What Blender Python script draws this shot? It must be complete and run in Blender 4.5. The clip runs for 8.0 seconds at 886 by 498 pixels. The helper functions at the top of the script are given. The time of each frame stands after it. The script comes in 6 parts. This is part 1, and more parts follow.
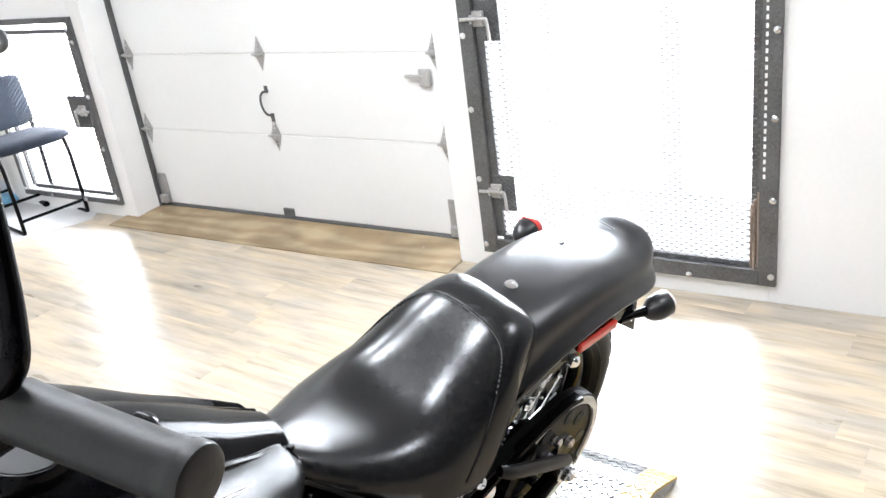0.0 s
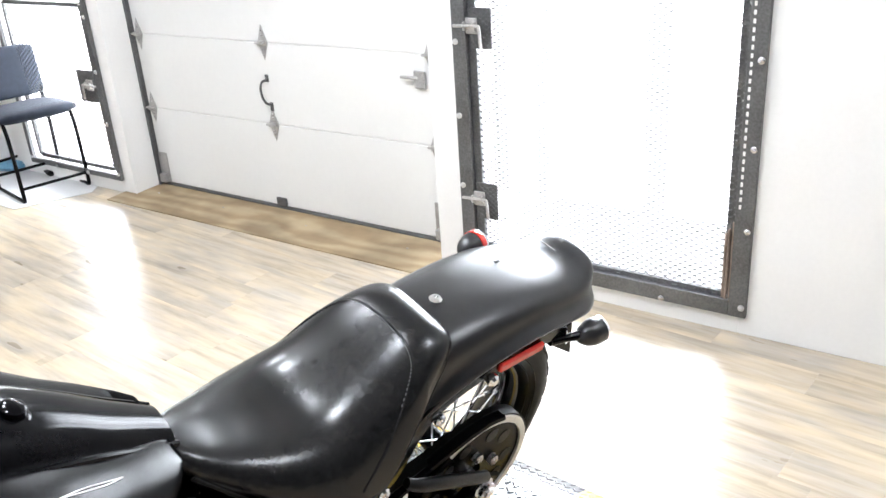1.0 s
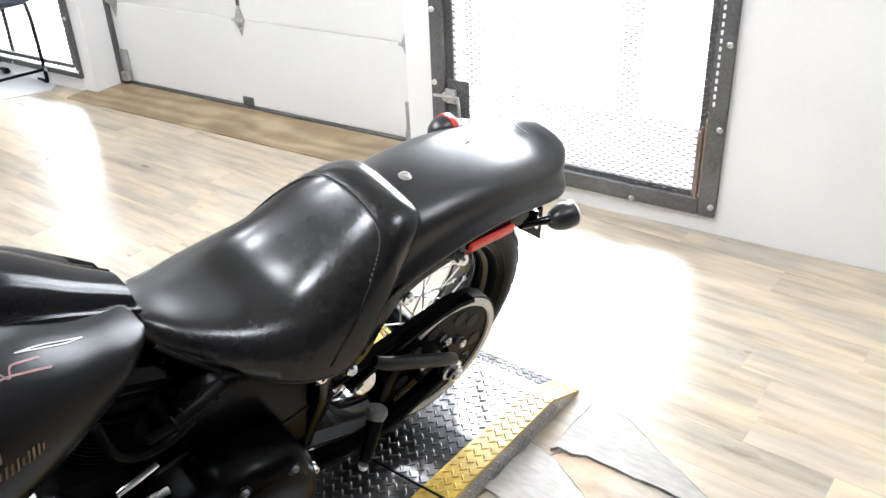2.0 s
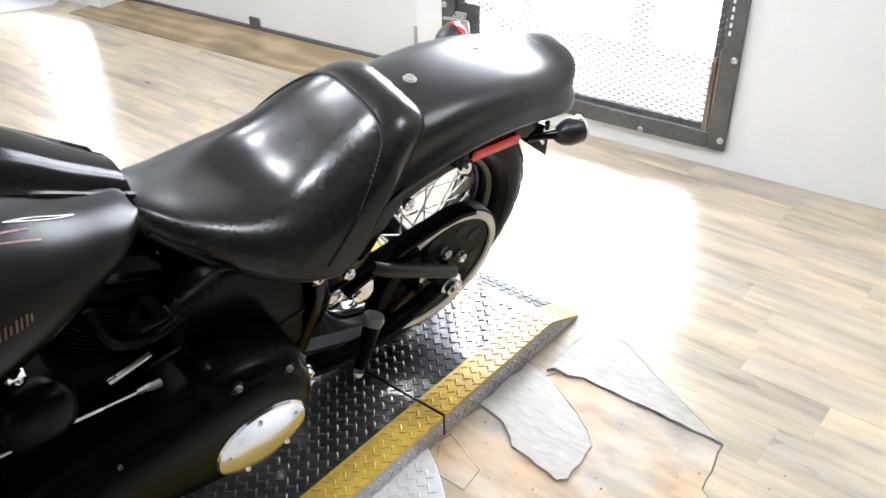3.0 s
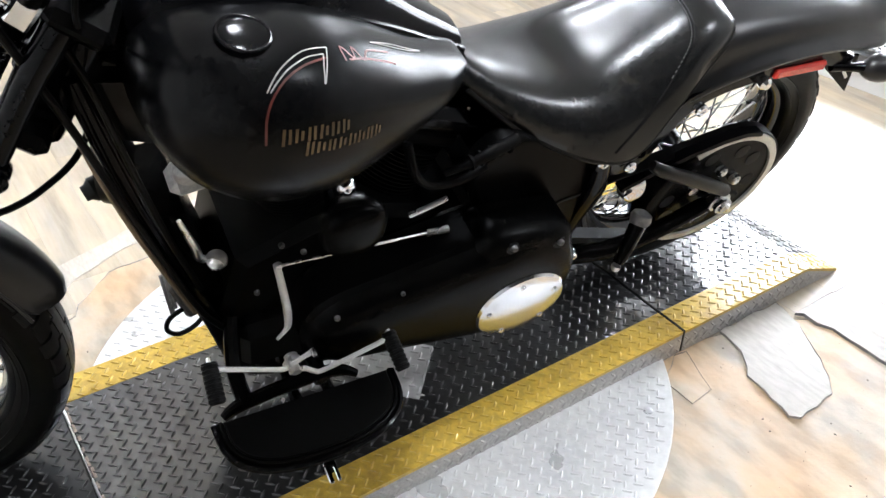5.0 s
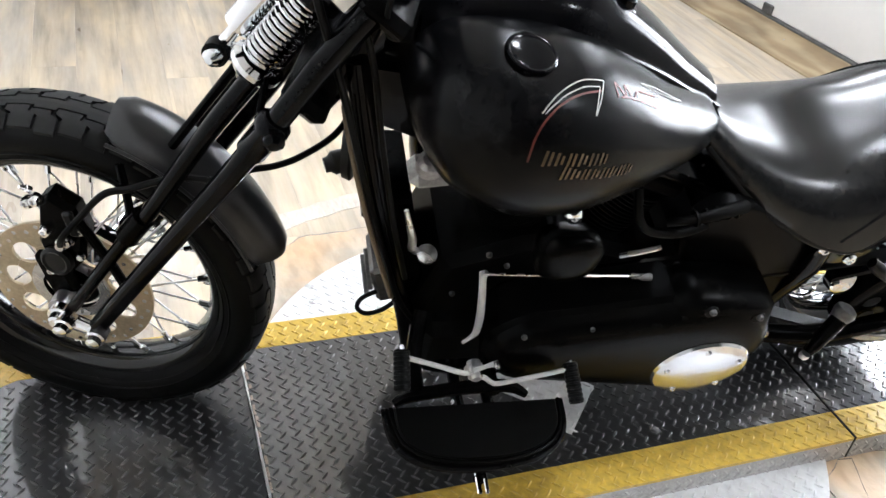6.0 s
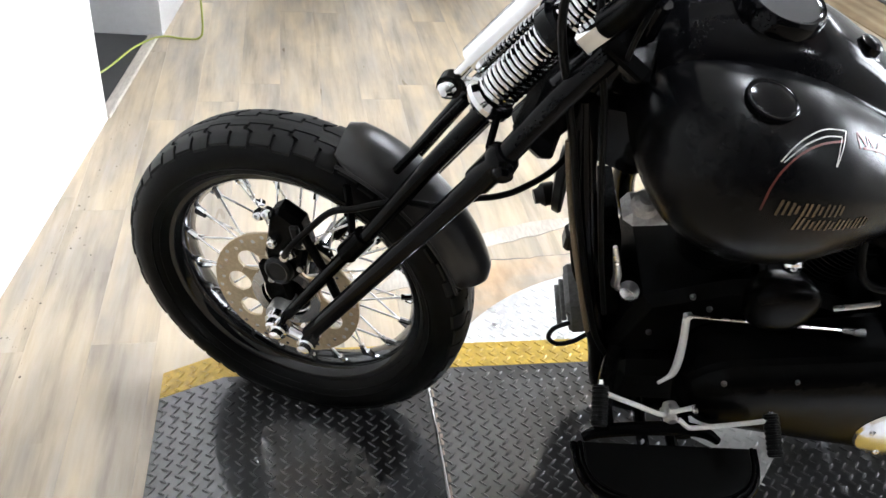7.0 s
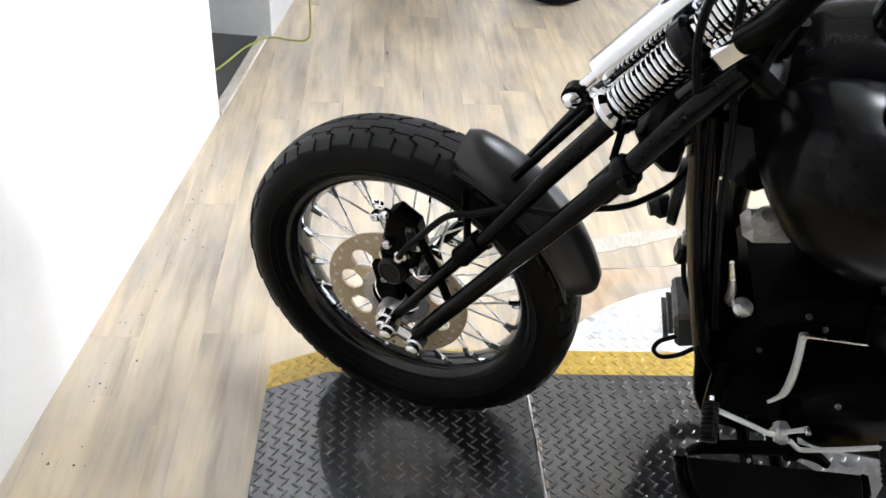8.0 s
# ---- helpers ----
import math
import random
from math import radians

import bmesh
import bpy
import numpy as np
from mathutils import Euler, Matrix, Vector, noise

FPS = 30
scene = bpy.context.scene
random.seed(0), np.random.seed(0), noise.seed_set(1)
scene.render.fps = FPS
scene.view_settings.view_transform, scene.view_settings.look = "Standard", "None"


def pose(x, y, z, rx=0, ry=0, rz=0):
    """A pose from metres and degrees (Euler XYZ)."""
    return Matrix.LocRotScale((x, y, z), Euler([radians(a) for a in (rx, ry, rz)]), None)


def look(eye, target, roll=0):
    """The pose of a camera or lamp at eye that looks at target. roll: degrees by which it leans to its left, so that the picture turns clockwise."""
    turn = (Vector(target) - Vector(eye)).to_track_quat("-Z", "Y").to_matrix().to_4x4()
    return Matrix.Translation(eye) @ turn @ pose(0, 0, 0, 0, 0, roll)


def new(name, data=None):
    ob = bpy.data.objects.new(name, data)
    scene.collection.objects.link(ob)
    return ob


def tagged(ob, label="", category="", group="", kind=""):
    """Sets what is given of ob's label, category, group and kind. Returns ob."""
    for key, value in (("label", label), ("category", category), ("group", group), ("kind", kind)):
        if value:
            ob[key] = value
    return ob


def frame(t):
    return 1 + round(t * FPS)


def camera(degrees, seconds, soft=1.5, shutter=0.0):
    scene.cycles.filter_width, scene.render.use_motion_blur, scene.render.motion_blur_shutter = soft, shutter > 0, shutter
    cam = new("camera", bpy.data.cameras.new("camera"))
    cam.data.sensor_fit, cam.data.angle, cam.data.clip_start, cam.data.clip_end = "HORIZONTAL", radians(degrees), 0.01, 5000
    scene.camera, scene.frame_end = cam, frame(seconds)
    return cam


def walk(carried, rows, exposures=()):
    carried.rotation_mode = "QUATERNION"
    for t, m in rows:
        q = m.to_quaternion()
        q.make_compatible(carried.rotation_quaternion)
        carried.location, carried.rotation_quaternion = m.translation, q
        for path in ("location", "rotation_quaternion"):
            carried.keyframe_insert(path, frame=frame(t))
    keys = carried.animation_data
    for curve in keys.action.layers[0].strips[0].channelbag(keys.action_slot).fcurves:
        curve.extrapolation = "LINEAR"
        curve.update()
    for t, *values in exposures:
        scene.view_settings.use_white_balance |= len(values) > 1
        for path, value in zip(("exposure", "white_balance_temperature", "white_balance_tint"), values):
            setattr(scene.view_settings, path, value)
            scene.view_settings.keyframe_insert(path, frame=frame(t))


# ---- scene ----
cam = camera(53.8, 8.0)
PATH = [
    (0, (-0.515, -1.078, 1.606), (0.899, 0.073, 0.809), -7.9),
    (0.1, (-0.524, -1.112, 1.616), (0.885, 0.027, 0.800), -7.7),
    (0.2, (-0.527, -1.138, 1.620), (0.901, -0.018, 0.806), -6.9),
    (0.5, (-0.488, -1.193, 1.620), (0.924, -0.077, 0.794), -5.9),
    (0.7, (-0.446, -1.210, 1.625), (0.942, -0.059, 0.801), -5.1),
    (1, (-0.394, -1.227, 1.62), (0.99, -0.027, 0.816), -3.9),
    (1.2, (-0.395, -1.229, 1.607), (0.983, -0.009, 0.823), -3.2),
    (1.5, (-0.397, -1.231, 1.587), (0.992, -0.043, 0.775), -2.3),
    (1.7, (-0.398, -1.229, 1.565), (0.979, -0.077, 0.688), -2.4),
    (1.8, (-0.399, -1.228, 1.554), (0.977, -0.101, 0.645), -2.5),
    (2, (-0.4, -1.226, 1.532), (0.957, -0.125, 0.56), -2.5),
    (2.2, (-0.402, -1.229, 1.516), (0.939, -0.127, 0.524), -2.9),
    (3.3, (-0.412, -1.244, 1.431), (0.875, -0.179, 0.331), -0.2),
    (3.5, (-0.418, -1.269, 1.418), (0.844, -0.184, 0.309), -1.3),
    (4, (-0.458, -1.293, 1.413), (0.741, -0.143, 0.299), -2.0),
    (4.3, (-0.499, -1.282, 1.411), (0.593, -0.062, 0.265), -1.4),
    (4.5, (-0.526, -1.274, 1.41), (0.516, -0.016, 0.255), -1.3),
    (4.7, (-0.552, -1.269, 1.399), (0.432, 0.024, 0.233), -0.8),
    (5.8, (-0.688, -1.227, 1.401), (0.008, 0.249, 0.246), 6.4),
    (6, (-0.715, -1.218, 1.408), (-0.069, 0.284, 0.256), 8.0),
    (6.3, (-0.747, -1.213, 1.411), (-0.245, 0.332, 0.249), 6.0),
    (6.5, (-0.768, -1.21, 1.413), (-0.331, 0.359, 0.252), 6.0),
    (6.8, (-0.794, -1.208, 1.420), (-0.427, 0.391, 0.277), 5.5),
    (7, (-0.812, -1.207, 1.425), (-0.491, 0.403, 0.282), 5.3),
    (7.2, (-0.829, -1.209, 1.427), (-0.555, 0.410, 0.287), 5.8),
    (7.5, (-0.855, -1.211, 1.431), (-0.678, 0.422, 0.29), 4.8),
    (8, (-0.871, -1.217, 1.437), (-0.731, 0.414, 0.288), 4.1),
]

LAMP_WATTS = 17.0

# the clip's camera stops down as the dark machine leaves the bright doors behind
EXPOSURE = [(t, stops, 6150, 10) for t, stops in ((0.0, 1.10), (2.0, 1.02), (4.0, 0.93), (6.0, 0.98), (7.0, 0.88), (8.0, 0.84))]
walk(cam, [(t, look(eye, target, roll)) for t, eye, target, roll in PATH], EXPOSURE)

# ------------------------------------------------------------------ light
world = bpy.data.worlds.new("world")
scene.world = world
world.use_nodes = True
wn = world.node_tree
wn.nodes.clear()
w_out = wn.nodes.new("ShaderNodeOutputWorld")
w_bg = wn.nodes.new("ShaderNodeBackground")
w_sky = wn.nodes.new("ShaderNodeTexSky")
w_sky.sky_type = "NISHITA"
w_sky.sun_disc = False
w_sky.sun_elevation = radians(48)
w_sky.sun_rotation = radians(120)
w_bg.inputs["Strength"].default_value = 0.12
wn.links.new(w_sky.outputs[0], w_bg.inputs[0])
wn.links.new(w_bg.outputs[0], w_out.inputs[0])

# high sun from behind the building: it lights the yard, not the room
sun_data = bpy.data.lights.new("sun", "SUN")
sun_data.energy, sun_data.angle, sun_data.color = 5.0, radians(0.5), (1.0, 0.99, 0.97)
sun = new("sun", sun_data)
sun.matrix_world = look((0, 0, 0), (0.60, -0.33, -0.74))


def area_lamp(name, m, sx, sy, watts, colour):
    data = bpy.data.lights.new(name, "AREA")
    data.shape, data.size, data.size_y, data.energy, data.color = "RECTANGLE", sx, sy, watts, colour
    ob = new(name, data)
    ob.matrix_world = m
    return ob


# ------------------------------------------------------------------ materials
def material(name, colour, rough=0.5, metal=0.0, grain=None, bump=0.0, vary=0.0, coat=0.0, spots=None, spec=0.5, per_object=0.0, coat_rough=0.1, stretch=(1, 1, 1), rough_vary=0.0):
    """A principled surface: colour varied by two noises (fine grain and wide stains), with relief."""
    m = bpy.data.materials.new(name)
    m.use_nodes = True
    n, l = m.node_tree.nodes, m.node_tree.links
    b = n["Principled BSDF"]
    b.inputs["Base Color"].default_value = (*colour, 1)
    b.inputs["Roughness"].default_value = rough
    b.inputs["Metallic"].default_value = metal
    b.inputs["Coat Weight"].default_value = coat
    b.inputs["Coat Roughness"].default_value = coat_rough
    b.inputs["Specular IOR Level"].default_value = spec
    if grain is None:
        return m
    co = n.new("ShaderNodeTexCoord")
    mp = n.new("ShaderNodeMapping")
    mp.inputs["Scale"].default_value = stretch
    l.new(co.outputs["Object"], mp.inputs[0])
    fine = n.new("ShaderNodeTexNoise")
    fine.inputs["Scale"].default_value = grain
    fine.inputs["Detail"].default_value = 6
    l.new(mp.outputs[0], fine.inputs["Vector"])
    wide = n.new("ShaderNodeTexNoise")
    wide.inputs["Scale"].default_value = grain / 14
    wide.inputs["Detail"].default_value = 4
    l.new(mp.outputs[0], wide.inputs["Vector"])
    add = n.new("ShaderNodeMath")
    add.operation = "ADD"
    l.new(fine.outputs["Fac"], add.inputs[0])
    l.new(wide.outputs["Fac"], add.inputs[1])
    ramp = n.new("ShaderNodeValToRGB")
    half = n.new("ShaderNodeMath")
    half.operation = "MULTIPLY"
    half.inputs[1].default_value = 0.5
    l.new(add.outputs[0], half.inputs[0])
    l.new(half.outputs[0], ramp.inputs[0])
    dark = [c * (1 - vary) for c in colour] if spots is None else spots
    light = [min(1, c * (1 + vary)) for c in colour]
    ramp.color_ramp.elements[0].position, ramp.color_ramp.elements[1].position = 0.32, 0.66
    ramp.color_ramp.elements[0].color, ramp.color_ramp.elements[1].color = (*dark, 1), (*light, 1)
    last = ramp.outputs[0]
    if per_object:
        info = n.new("ShaderNodeObjectInfo")
        hsv = n.new("ShaderNodeHueSaturation")
        rng = n.new("ShaderNodeMapRange")
        rng.inputs["To Min"].default_value, rng.inputs["To Max"].default_value = 1 - per_object, 1 + per_object
        l.new(info.outputs["Random"], rng.inputs[0])
        l.new(rng.outputs[0], hsv.inputs["Value"])
        l.new(last, hsv.inputs["Color"])
        last = hsv.outputs[0]
    l.new(last, b.inputs["Base Color"])
    if rough_vary:
        rr = n.new("ShaderNodeMapRange")
        rr.inputs["From Min"].default_value, rr.inputs["From Max"].default_value = 0.35, 0.65
        rr.inputs["To Min"].default_value, rr.inputs["To Max"].default_value = max(0.02, rough - rough_vary), min(1, rough + rough_vary)
        l.new(wide.outputs["Fac"], rr.inputs[0])
        l.new(rr.outputs[0], b.inputs["Roughness"])
    if bump:
        bp = n.new("ShaderNodeBump")
        bp.inputs["Strength"].default_value = bump
        bp.inputs["Distance"].default_value = 0.002
        l.new(fine.outputs["Fac"], bp.inputs["Height"])
        l.new(bp.outputs[0], b.inputs["Normal"])
    return m


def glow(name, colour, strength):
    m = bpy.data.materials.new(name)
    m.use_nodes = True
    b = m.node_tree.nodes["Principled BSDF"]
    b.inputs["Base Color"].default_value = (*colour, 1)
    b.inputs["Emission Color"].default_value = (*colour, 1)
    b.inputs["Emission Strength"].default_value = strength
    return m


M_SATIN = material("satin_black_paint", (0.003, 0.003, 0.0034), 0.24, 0.0, 900, 0.03, 0.2, spec=0.11)
M_FENDER = material("polished_satin_black_paint", (0.003, 0.003, 0.0034), 0.19, 0.0, 900, 0.02, 0.2, spec=0.42)
M_GLOSS = material("gloss_black_paint", (0.0025, 0.0025, 0.003), 0.11, 0.0, 300, 0.0, 0.3, spec=0.11)
M_RIM = material("gloss_black_rim", (0.003, 0.003, 0.003), 0.08, 0.0, 300, 0.0, 0.3, spec=0.5)
M_BLACK = material("black_powder_coat", (0.0018, 0.0018, 0.0018), 0.26, 0.0, 500, 0.05, 0.3, spec=0.045)
M_ENGINE = material("wrinkle_black_engine_paint", (0.002, 0.002, 0.002), 0.40, 0.0, 700, 0.3, 0.4, spec=0.06)
M_LEATHER = material("black_leather", (0.0095, 0.0095, 0.0098), 0.235, 0.0, 700, 0.012, 0.18, spec=0.34)
M_RUBBER = material("tyre_rubber", (0.0026, 0.0026, 0.0026), 0.40, 0.0, 260, 0.12, 0.35, spec=0.09)
M_PLASTIC = material("black_plastic", (0.004, 0.004, 0.004), 0.36, 0.0, 500, 0.1, 0.3, spec=0.25)
M_COVER = material("hazed_chrome", (0.80, 0.81, 0.83), 0.15, 1.0, 90, 0.10, 0.06, rough_vary=0.05)
M_CHROME = material("chrome", (0.82, 0.83, 0.85), 0.08, 1.0, 60, 0.0, 0.06, rough_vary=0.05)
M_POLISHED = material("polished_steel", (0.88, 0.88, 0.89), 0.30, 1.0, 160, 0.03, 0.08, rough_vary=0.08)
M_LEVER = material("bright_cast_lever", (0.80, 0.80, 0.80), 0.38, 0.5, 160, 0.03, 0.08)
M_STEEL = material("bright_steel", (0.62, 0.62, 0.63), 0.28, 1.0, 200, 0.05, 0.15, rough_vary=0.1)
M_ROTOR = material("brake_disc_steel", (0.50, 0.405, 0.27), 0.4, 0.35, 150, 0.05, 0.2, rough_vary=0.1)
M_CREAM = material("worn_pulley_rim", (0.62, 0.60, 0.55), 0.4, 0.3, 200, 0.05, 0.15)
M_RED = material("red_lens", (0.62, 0.03, 0.02), 0.25, 0.0, 100, 0.02, 0.1, coat=0.5)
M_PINSTRIPE = material("white_pinstripe", (0.36, 0.35, 0.33), 0.45, 0.0, 400, 0.0, 0.2)
M_STITCH = material("grey_thread", (0.12, 0.12, 0.12), 0.7, 0.0, 300, 0.0, 0.2)
M_REDLINE = material("dull_red_brush_line", (0.095, 0.017, 0.012), 0.45, 0.0, 300, 0.0, 0.5)
M_GOLD = material("bronze_lettering", (0.085, 0.050, 0.020), 0.5, 0.1, 300, 0.0, 0.45)
M_WALL = material("white_wall_paint", (0.80, 0.795, 0.785), 0.55, 0.0, 60, 0.03, 0.02, rough_vary=0.08)
M_DOOR = material("white_door_enamel", (0.75, 0.75, 0.74), 0.42, 0.0, 40, 0.02, 0.015, rough_vary=0.08)
M_CEIL = material("ceiling_paint", (0.84, 0.835, 0.825), 0.8, 0.0, 50, 0.1, 0.06)
M_FRAME = material("dull_steel_frame", (0.13, 0.13, 0.13), 0.5, 0.55, 120, 0.12, 0.35, rough_vary=0.12)
M_GALV = material("galvanised_steel", (0.42, 0.41, 0.40), 0.4, 0.5, 160, 0.08, 0.3, rough_vary=0.12)
M_RUST = material("rust_stained_steel", (0.34, 0.28, 0.235), 0.55, 0.4, 90, 0.2, 0.35, spots=(0.10, 0.06, 0.04), stretch=(6, 6, 0.6))
M_TORN = material("torn_vinyl_backing", (0.45, 0.425, 0.385), 0.5, 0.0, 22, 0.15, 0.15, spots=(0.33, 0.30, 0.26), stretch=(4, 1, 1))
M_PLATE_BLACK = material("black_painted_tread_plate", (0.024, 0.024, 0.025), 0.36, 0.0, 90, 0.10, 0.5, rough_vary=0.06, coat=1.0, coat_rough=0.055)
M_PLATE_BLACK.node_tree.nodes["Principled BSDF"].inputs["Coat IOR"].default_value = 2.2
# darker copy for the front section: its dark reflections are put into the colour
M_PLATE_SHADED = material("shaded_black_tread_plate", (0.010, 0.010, 0.0105), 0.36, 0.0, 90, 0.10, 0.5, rough_vary=0.06, coat=1.0, coat_rough=0.045)
M_PLATE_SHADED.node_tree.nodes["Principled BSDF"].inputs["Coat IOR"].default_value = 1.75
M_BAR_BLACK = material("worn_black_tread_bars", (0.030, 0.030, 0.031), 0.34, 0.1, 160, 0.05, 0.6, coat=0.35, coat_rough=0.2)
# same bars, darkened in colour to go with the front plate's shade
M_BAR_SHADED = material("shaded_black_tread_bars", (0.014, 0.014, 0.0145), 0.42, 0.0, 160, 0.05, 0.6, coat=0.2, coat_rough=0.2)
M_YELLOW = material("worn_yellow_paint", (0.62, 0.42, 0.06), 0.36, 0.0, 70, 0.2, 0.22, spots=(0.38, 0.25, 0.05), rough_vary=0.1)
M_ALU = material("aluminium_tread_plate", (0.70, 0.70, 0.70), 0.36, 0.35, 60, 0.1, 0.15, rough_vary=0.1)
M_CLOTH = material("dark_blue_upholstery", (0.010, 0.015, 0.027), 0.85, 0.0, 500, 0.3, 0.3)
M_BLUE = material("pale_blue_plastic", (0.18, 0.42, 0.62), 0.5, 0.0, 60, 0.1, 0.2)
M_CORD = material("yellow_green_cable", (0.36, 0.40, 0.09), 0.5, 0.0, 200, 0.05, 0.15)
M_DIM_WALL = material("dark_closing_wall_and_carpet", (0.06, 0.06, 0.062), 0.7, 0.0, 60, 0.05, 0.1)
M_TREAD = material("dusty_tread_rubber", (0.0055, 0.0055, 0.0053), 0.50, 0.0, 120, 0.1, 0.35, spec=0.2)
M_TAPE = material("dull_tan_tape", (0.16, 0.12, 0.075), 0.6, 0.0, 200, 0.1, 0.4)
M_CONSOLE = material("black_console_paint", (0.003, 0.003, 0.0035), 0.13, 0.0, 300, 0.0, 0.3, spec=0.09)
M_PALE_VINYL = material("pale_scuffed_vinyl", (0.52, 0.48, 0.42), 0.5, 0.0, 30, 0.15, 0.2, spots=(0.38, 0.34, 0.29), stretch=(4, 1, 1))
M_GRIP = material("worn_grip_rubber", (0.013, 0.013, 0.013), 0.50, 0.0, 300, 0.1, 0.3, spec=0.38)
M_GRIT = material("dark_grit", (0.06, 0.05, 0.042), 0.8, 0.0, 300, 0.1, 0.4)
M_TORN_EDGE = material("dark_torn_vinyl_edge", (0.20, 0.19, 0.18), 0.7, 0.0, 120, 0.1, 0.5)
M_FENDER = material("satin_black_fender_paint", (0.011, 0.011, 0.012), 0.28, 0.0, 700, 0.14, 0.3, spec=0.55)
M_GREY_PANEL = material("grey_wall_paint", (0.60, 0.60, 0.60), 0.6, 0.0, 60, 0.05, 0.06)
M_OUT_GROUND = material("sunlit_concrete", (0.62, 0.61, 0.58), 0.9, 0.0, 20, 0.2, 0.1)
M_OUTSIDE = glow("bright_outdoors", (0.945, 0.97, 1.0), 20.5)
M_LAMP = glow("lamp_diffuser", (1.0, 0.97, 0.92), 5.0)
M_GLASS = material("gauge_glass", (0.9, 0.9, 0.9), 0.05)
M_GLASS.node_tree.nodes["Principled BSDF"].inputs["Transmission Weight"].default_value = 1.0


def plank_material():
    """Vinyl planks: pale oak with grey and tan streaks, each piece its own shade."""
    m = bpy.data.materials.new("vinyl_oak_plank")
    m.use_nodes = True
    n, l = m.node_tree.nodes, m.node_tree.links
    b = n["Principled BSDF"]
    co = n.new("ShaderNodeTexCoord")
    info = n.new("ShaderNodeObjectInfo")
    isl = n.new("ShaderNodeNewGeometry")
    rnd = n.new("ShaderNodeMath")
    rnd.operation = "ADD"
    l.new(info.outputs["Random"], rnd.inputs[0])
    l.new(isl.outputs["Random Per Island"], rnd.inputs[1])
    shift = n.new("ShaderNodeVectorMath")
    shift.operation = "MULTIPLY_ADD"
    comb = n.new("ShaderNodeCombineXYZ")
    for i in range(3):
        l.new(rnd.outputs[0], comb.inputs[i])
    shift.inputs[1].default_value = (37, 53, 11)
    l.new(comb.outputs[0], shift.inputs[0])
    l.new(co.outputs["Object"], shift.inputs[2])
    mp = n.new("ShaderNodeMapping")
    mp.inputs["Scale"].default_value = (25, 2.2, 1)
    l.new(shift.outputs[0], mp.inputs[0])
    streak = n.new("ShaderNodeTexNoise")
    streak.inputs["Scale"].default_value = 1.0
    streak.inputs["Detail"].default_value = 7
    streak.inputs["Roughness"].default_value = 0.62
    l.new(mp.outputs[0], streak.inputs["Vector"])
    mp2 = n.new("ShaderNodeMapping")
    mp2.inputs["Scale"].default_value = (11, 2.8, 1)
    l.new(shift.outputs[0], mp2.inputs[0])
    cloud = n.new("ShaderNodeTexNoise")
    cloud.inputs["Scale"].default_value = 1.0
    cloud.inputs["Detail"].default_value = 3
    l.new(mp2.outputs[0], cloud.inputs["Vector"])
    r1 = n.new("ShaderNodeValToRGB")
    r1.color_ramp.elements[0].position, r1.color_ramp.elements[1].position = 0.30, 0.70
    r1.color_ramp.elements[0].color = (0.175, 0.130, 0.088, 1)
    r1.color_ramp.elements[1].color = (0.63, 0.58, 0.51, 1)
    e = r1.color_ramp.elements.new(0.5)
    e.color = (0.475, 0.40, 0.30, 1)
    l.new(streak.outputs["Fac"], r1.inputs[0])
    r2 = n.new("ShaderNodeValToRGB")
    r2.color_ramp.elements[0].position, r2.color_ramp.elements[1].position = 0.36, 0.66
    r2.color_ramp.elements[0].color = (0.345, 0.312, 0.272, 1)
    r2.color_ramp.elements[1].color = (0.66, 0.55, 0.39, 1)
    l.new(cloud.outputs["Fac"], r2.inputs[0])
    mix = n.new("ShaderNodeMix")
    mix.data_type = "RGBA"
    # each plank is printed with narrow staves of differing tone
    sep = n.new("ShaderNodeSeparateXYZ")
    l.new(shift.outputs[0], sep.inputs[0])
    def step(src, size, jitter=None):
        d = n.new("ShaderNodeMath")
        d.operation = "MULTIPLY"
        d.inputs[1].default_value = 1 / size
        l.new(src, d.inputs[0])
        out = d.outputs[0]
        if jitter is not None:
            a = n.new("ShaderNodeMath")
            l.new(out, a.inputs[0])
            l.new(jitter, a.inputs[1])
            out = a.outputs[0]
        f = n.new("ShaderNodeMath")
        f.operation = "FLOOR"
        l.new(out, f.inputs[0])
        return f.outputs[0]
    lane = step(sep.outputs["X"], 0.0495)
    wl = n.new("ShaderNodeTexWhiteNoise")
    wl.noise_dimensions = "1D"
    l.new(lane, wl.inputs["W"])
    stave = n.new("ShaderNodeCombineXYZ")
    l.new(lane, stave.inputs[0])
    l.new(step(sep.outputs["Y"], 0.62, wl.outputs["Value"]), stave.inputs[1])
    ws = n.new("ShaderNodeTexWhiteNoise")
    ws.noise_dimensions = "2D"
    l.new(stave.outputs[0], ws.inputs["Vector"])
    mf = n.new("ShaderNodeMapRange")
    mf.inputs["To Min"].default_value, mf.inputs["To Max"].default_value = 0.44, 0.74
    l.new(ws.outputs["Value"], mf.inputs[0])
    l.new(mf.outputs[0], mix.inputs["Factor"])
    l.new(r1.outputs[0], mix.inputs["A"])
    l.new(r2.outputs[0], mix.inputs["B"])
    hsv = n.new("ShaderNodeHueSaturation")
    rng = n.new("ShaderNodeMapRange")
    rng.inputs["From Max"].default_value = 3.0
    rng.inputs["To Min"].default_value, rng.inputs["To Max"].default_value = 0.90, 1.12
    both = n.new("ShaderNodeMath")
    l.new(rnd.outputs[0], both.inputs[0])
    l.new(ws.outputs["Value"], both.inputs[1])
    l.new(both.outputs[0], rng.inputs[0])
    hsv.inputs["Saturation"].default_value = 1.07
    l.new(rng.outputs[0], hsv.inputs["Value"])
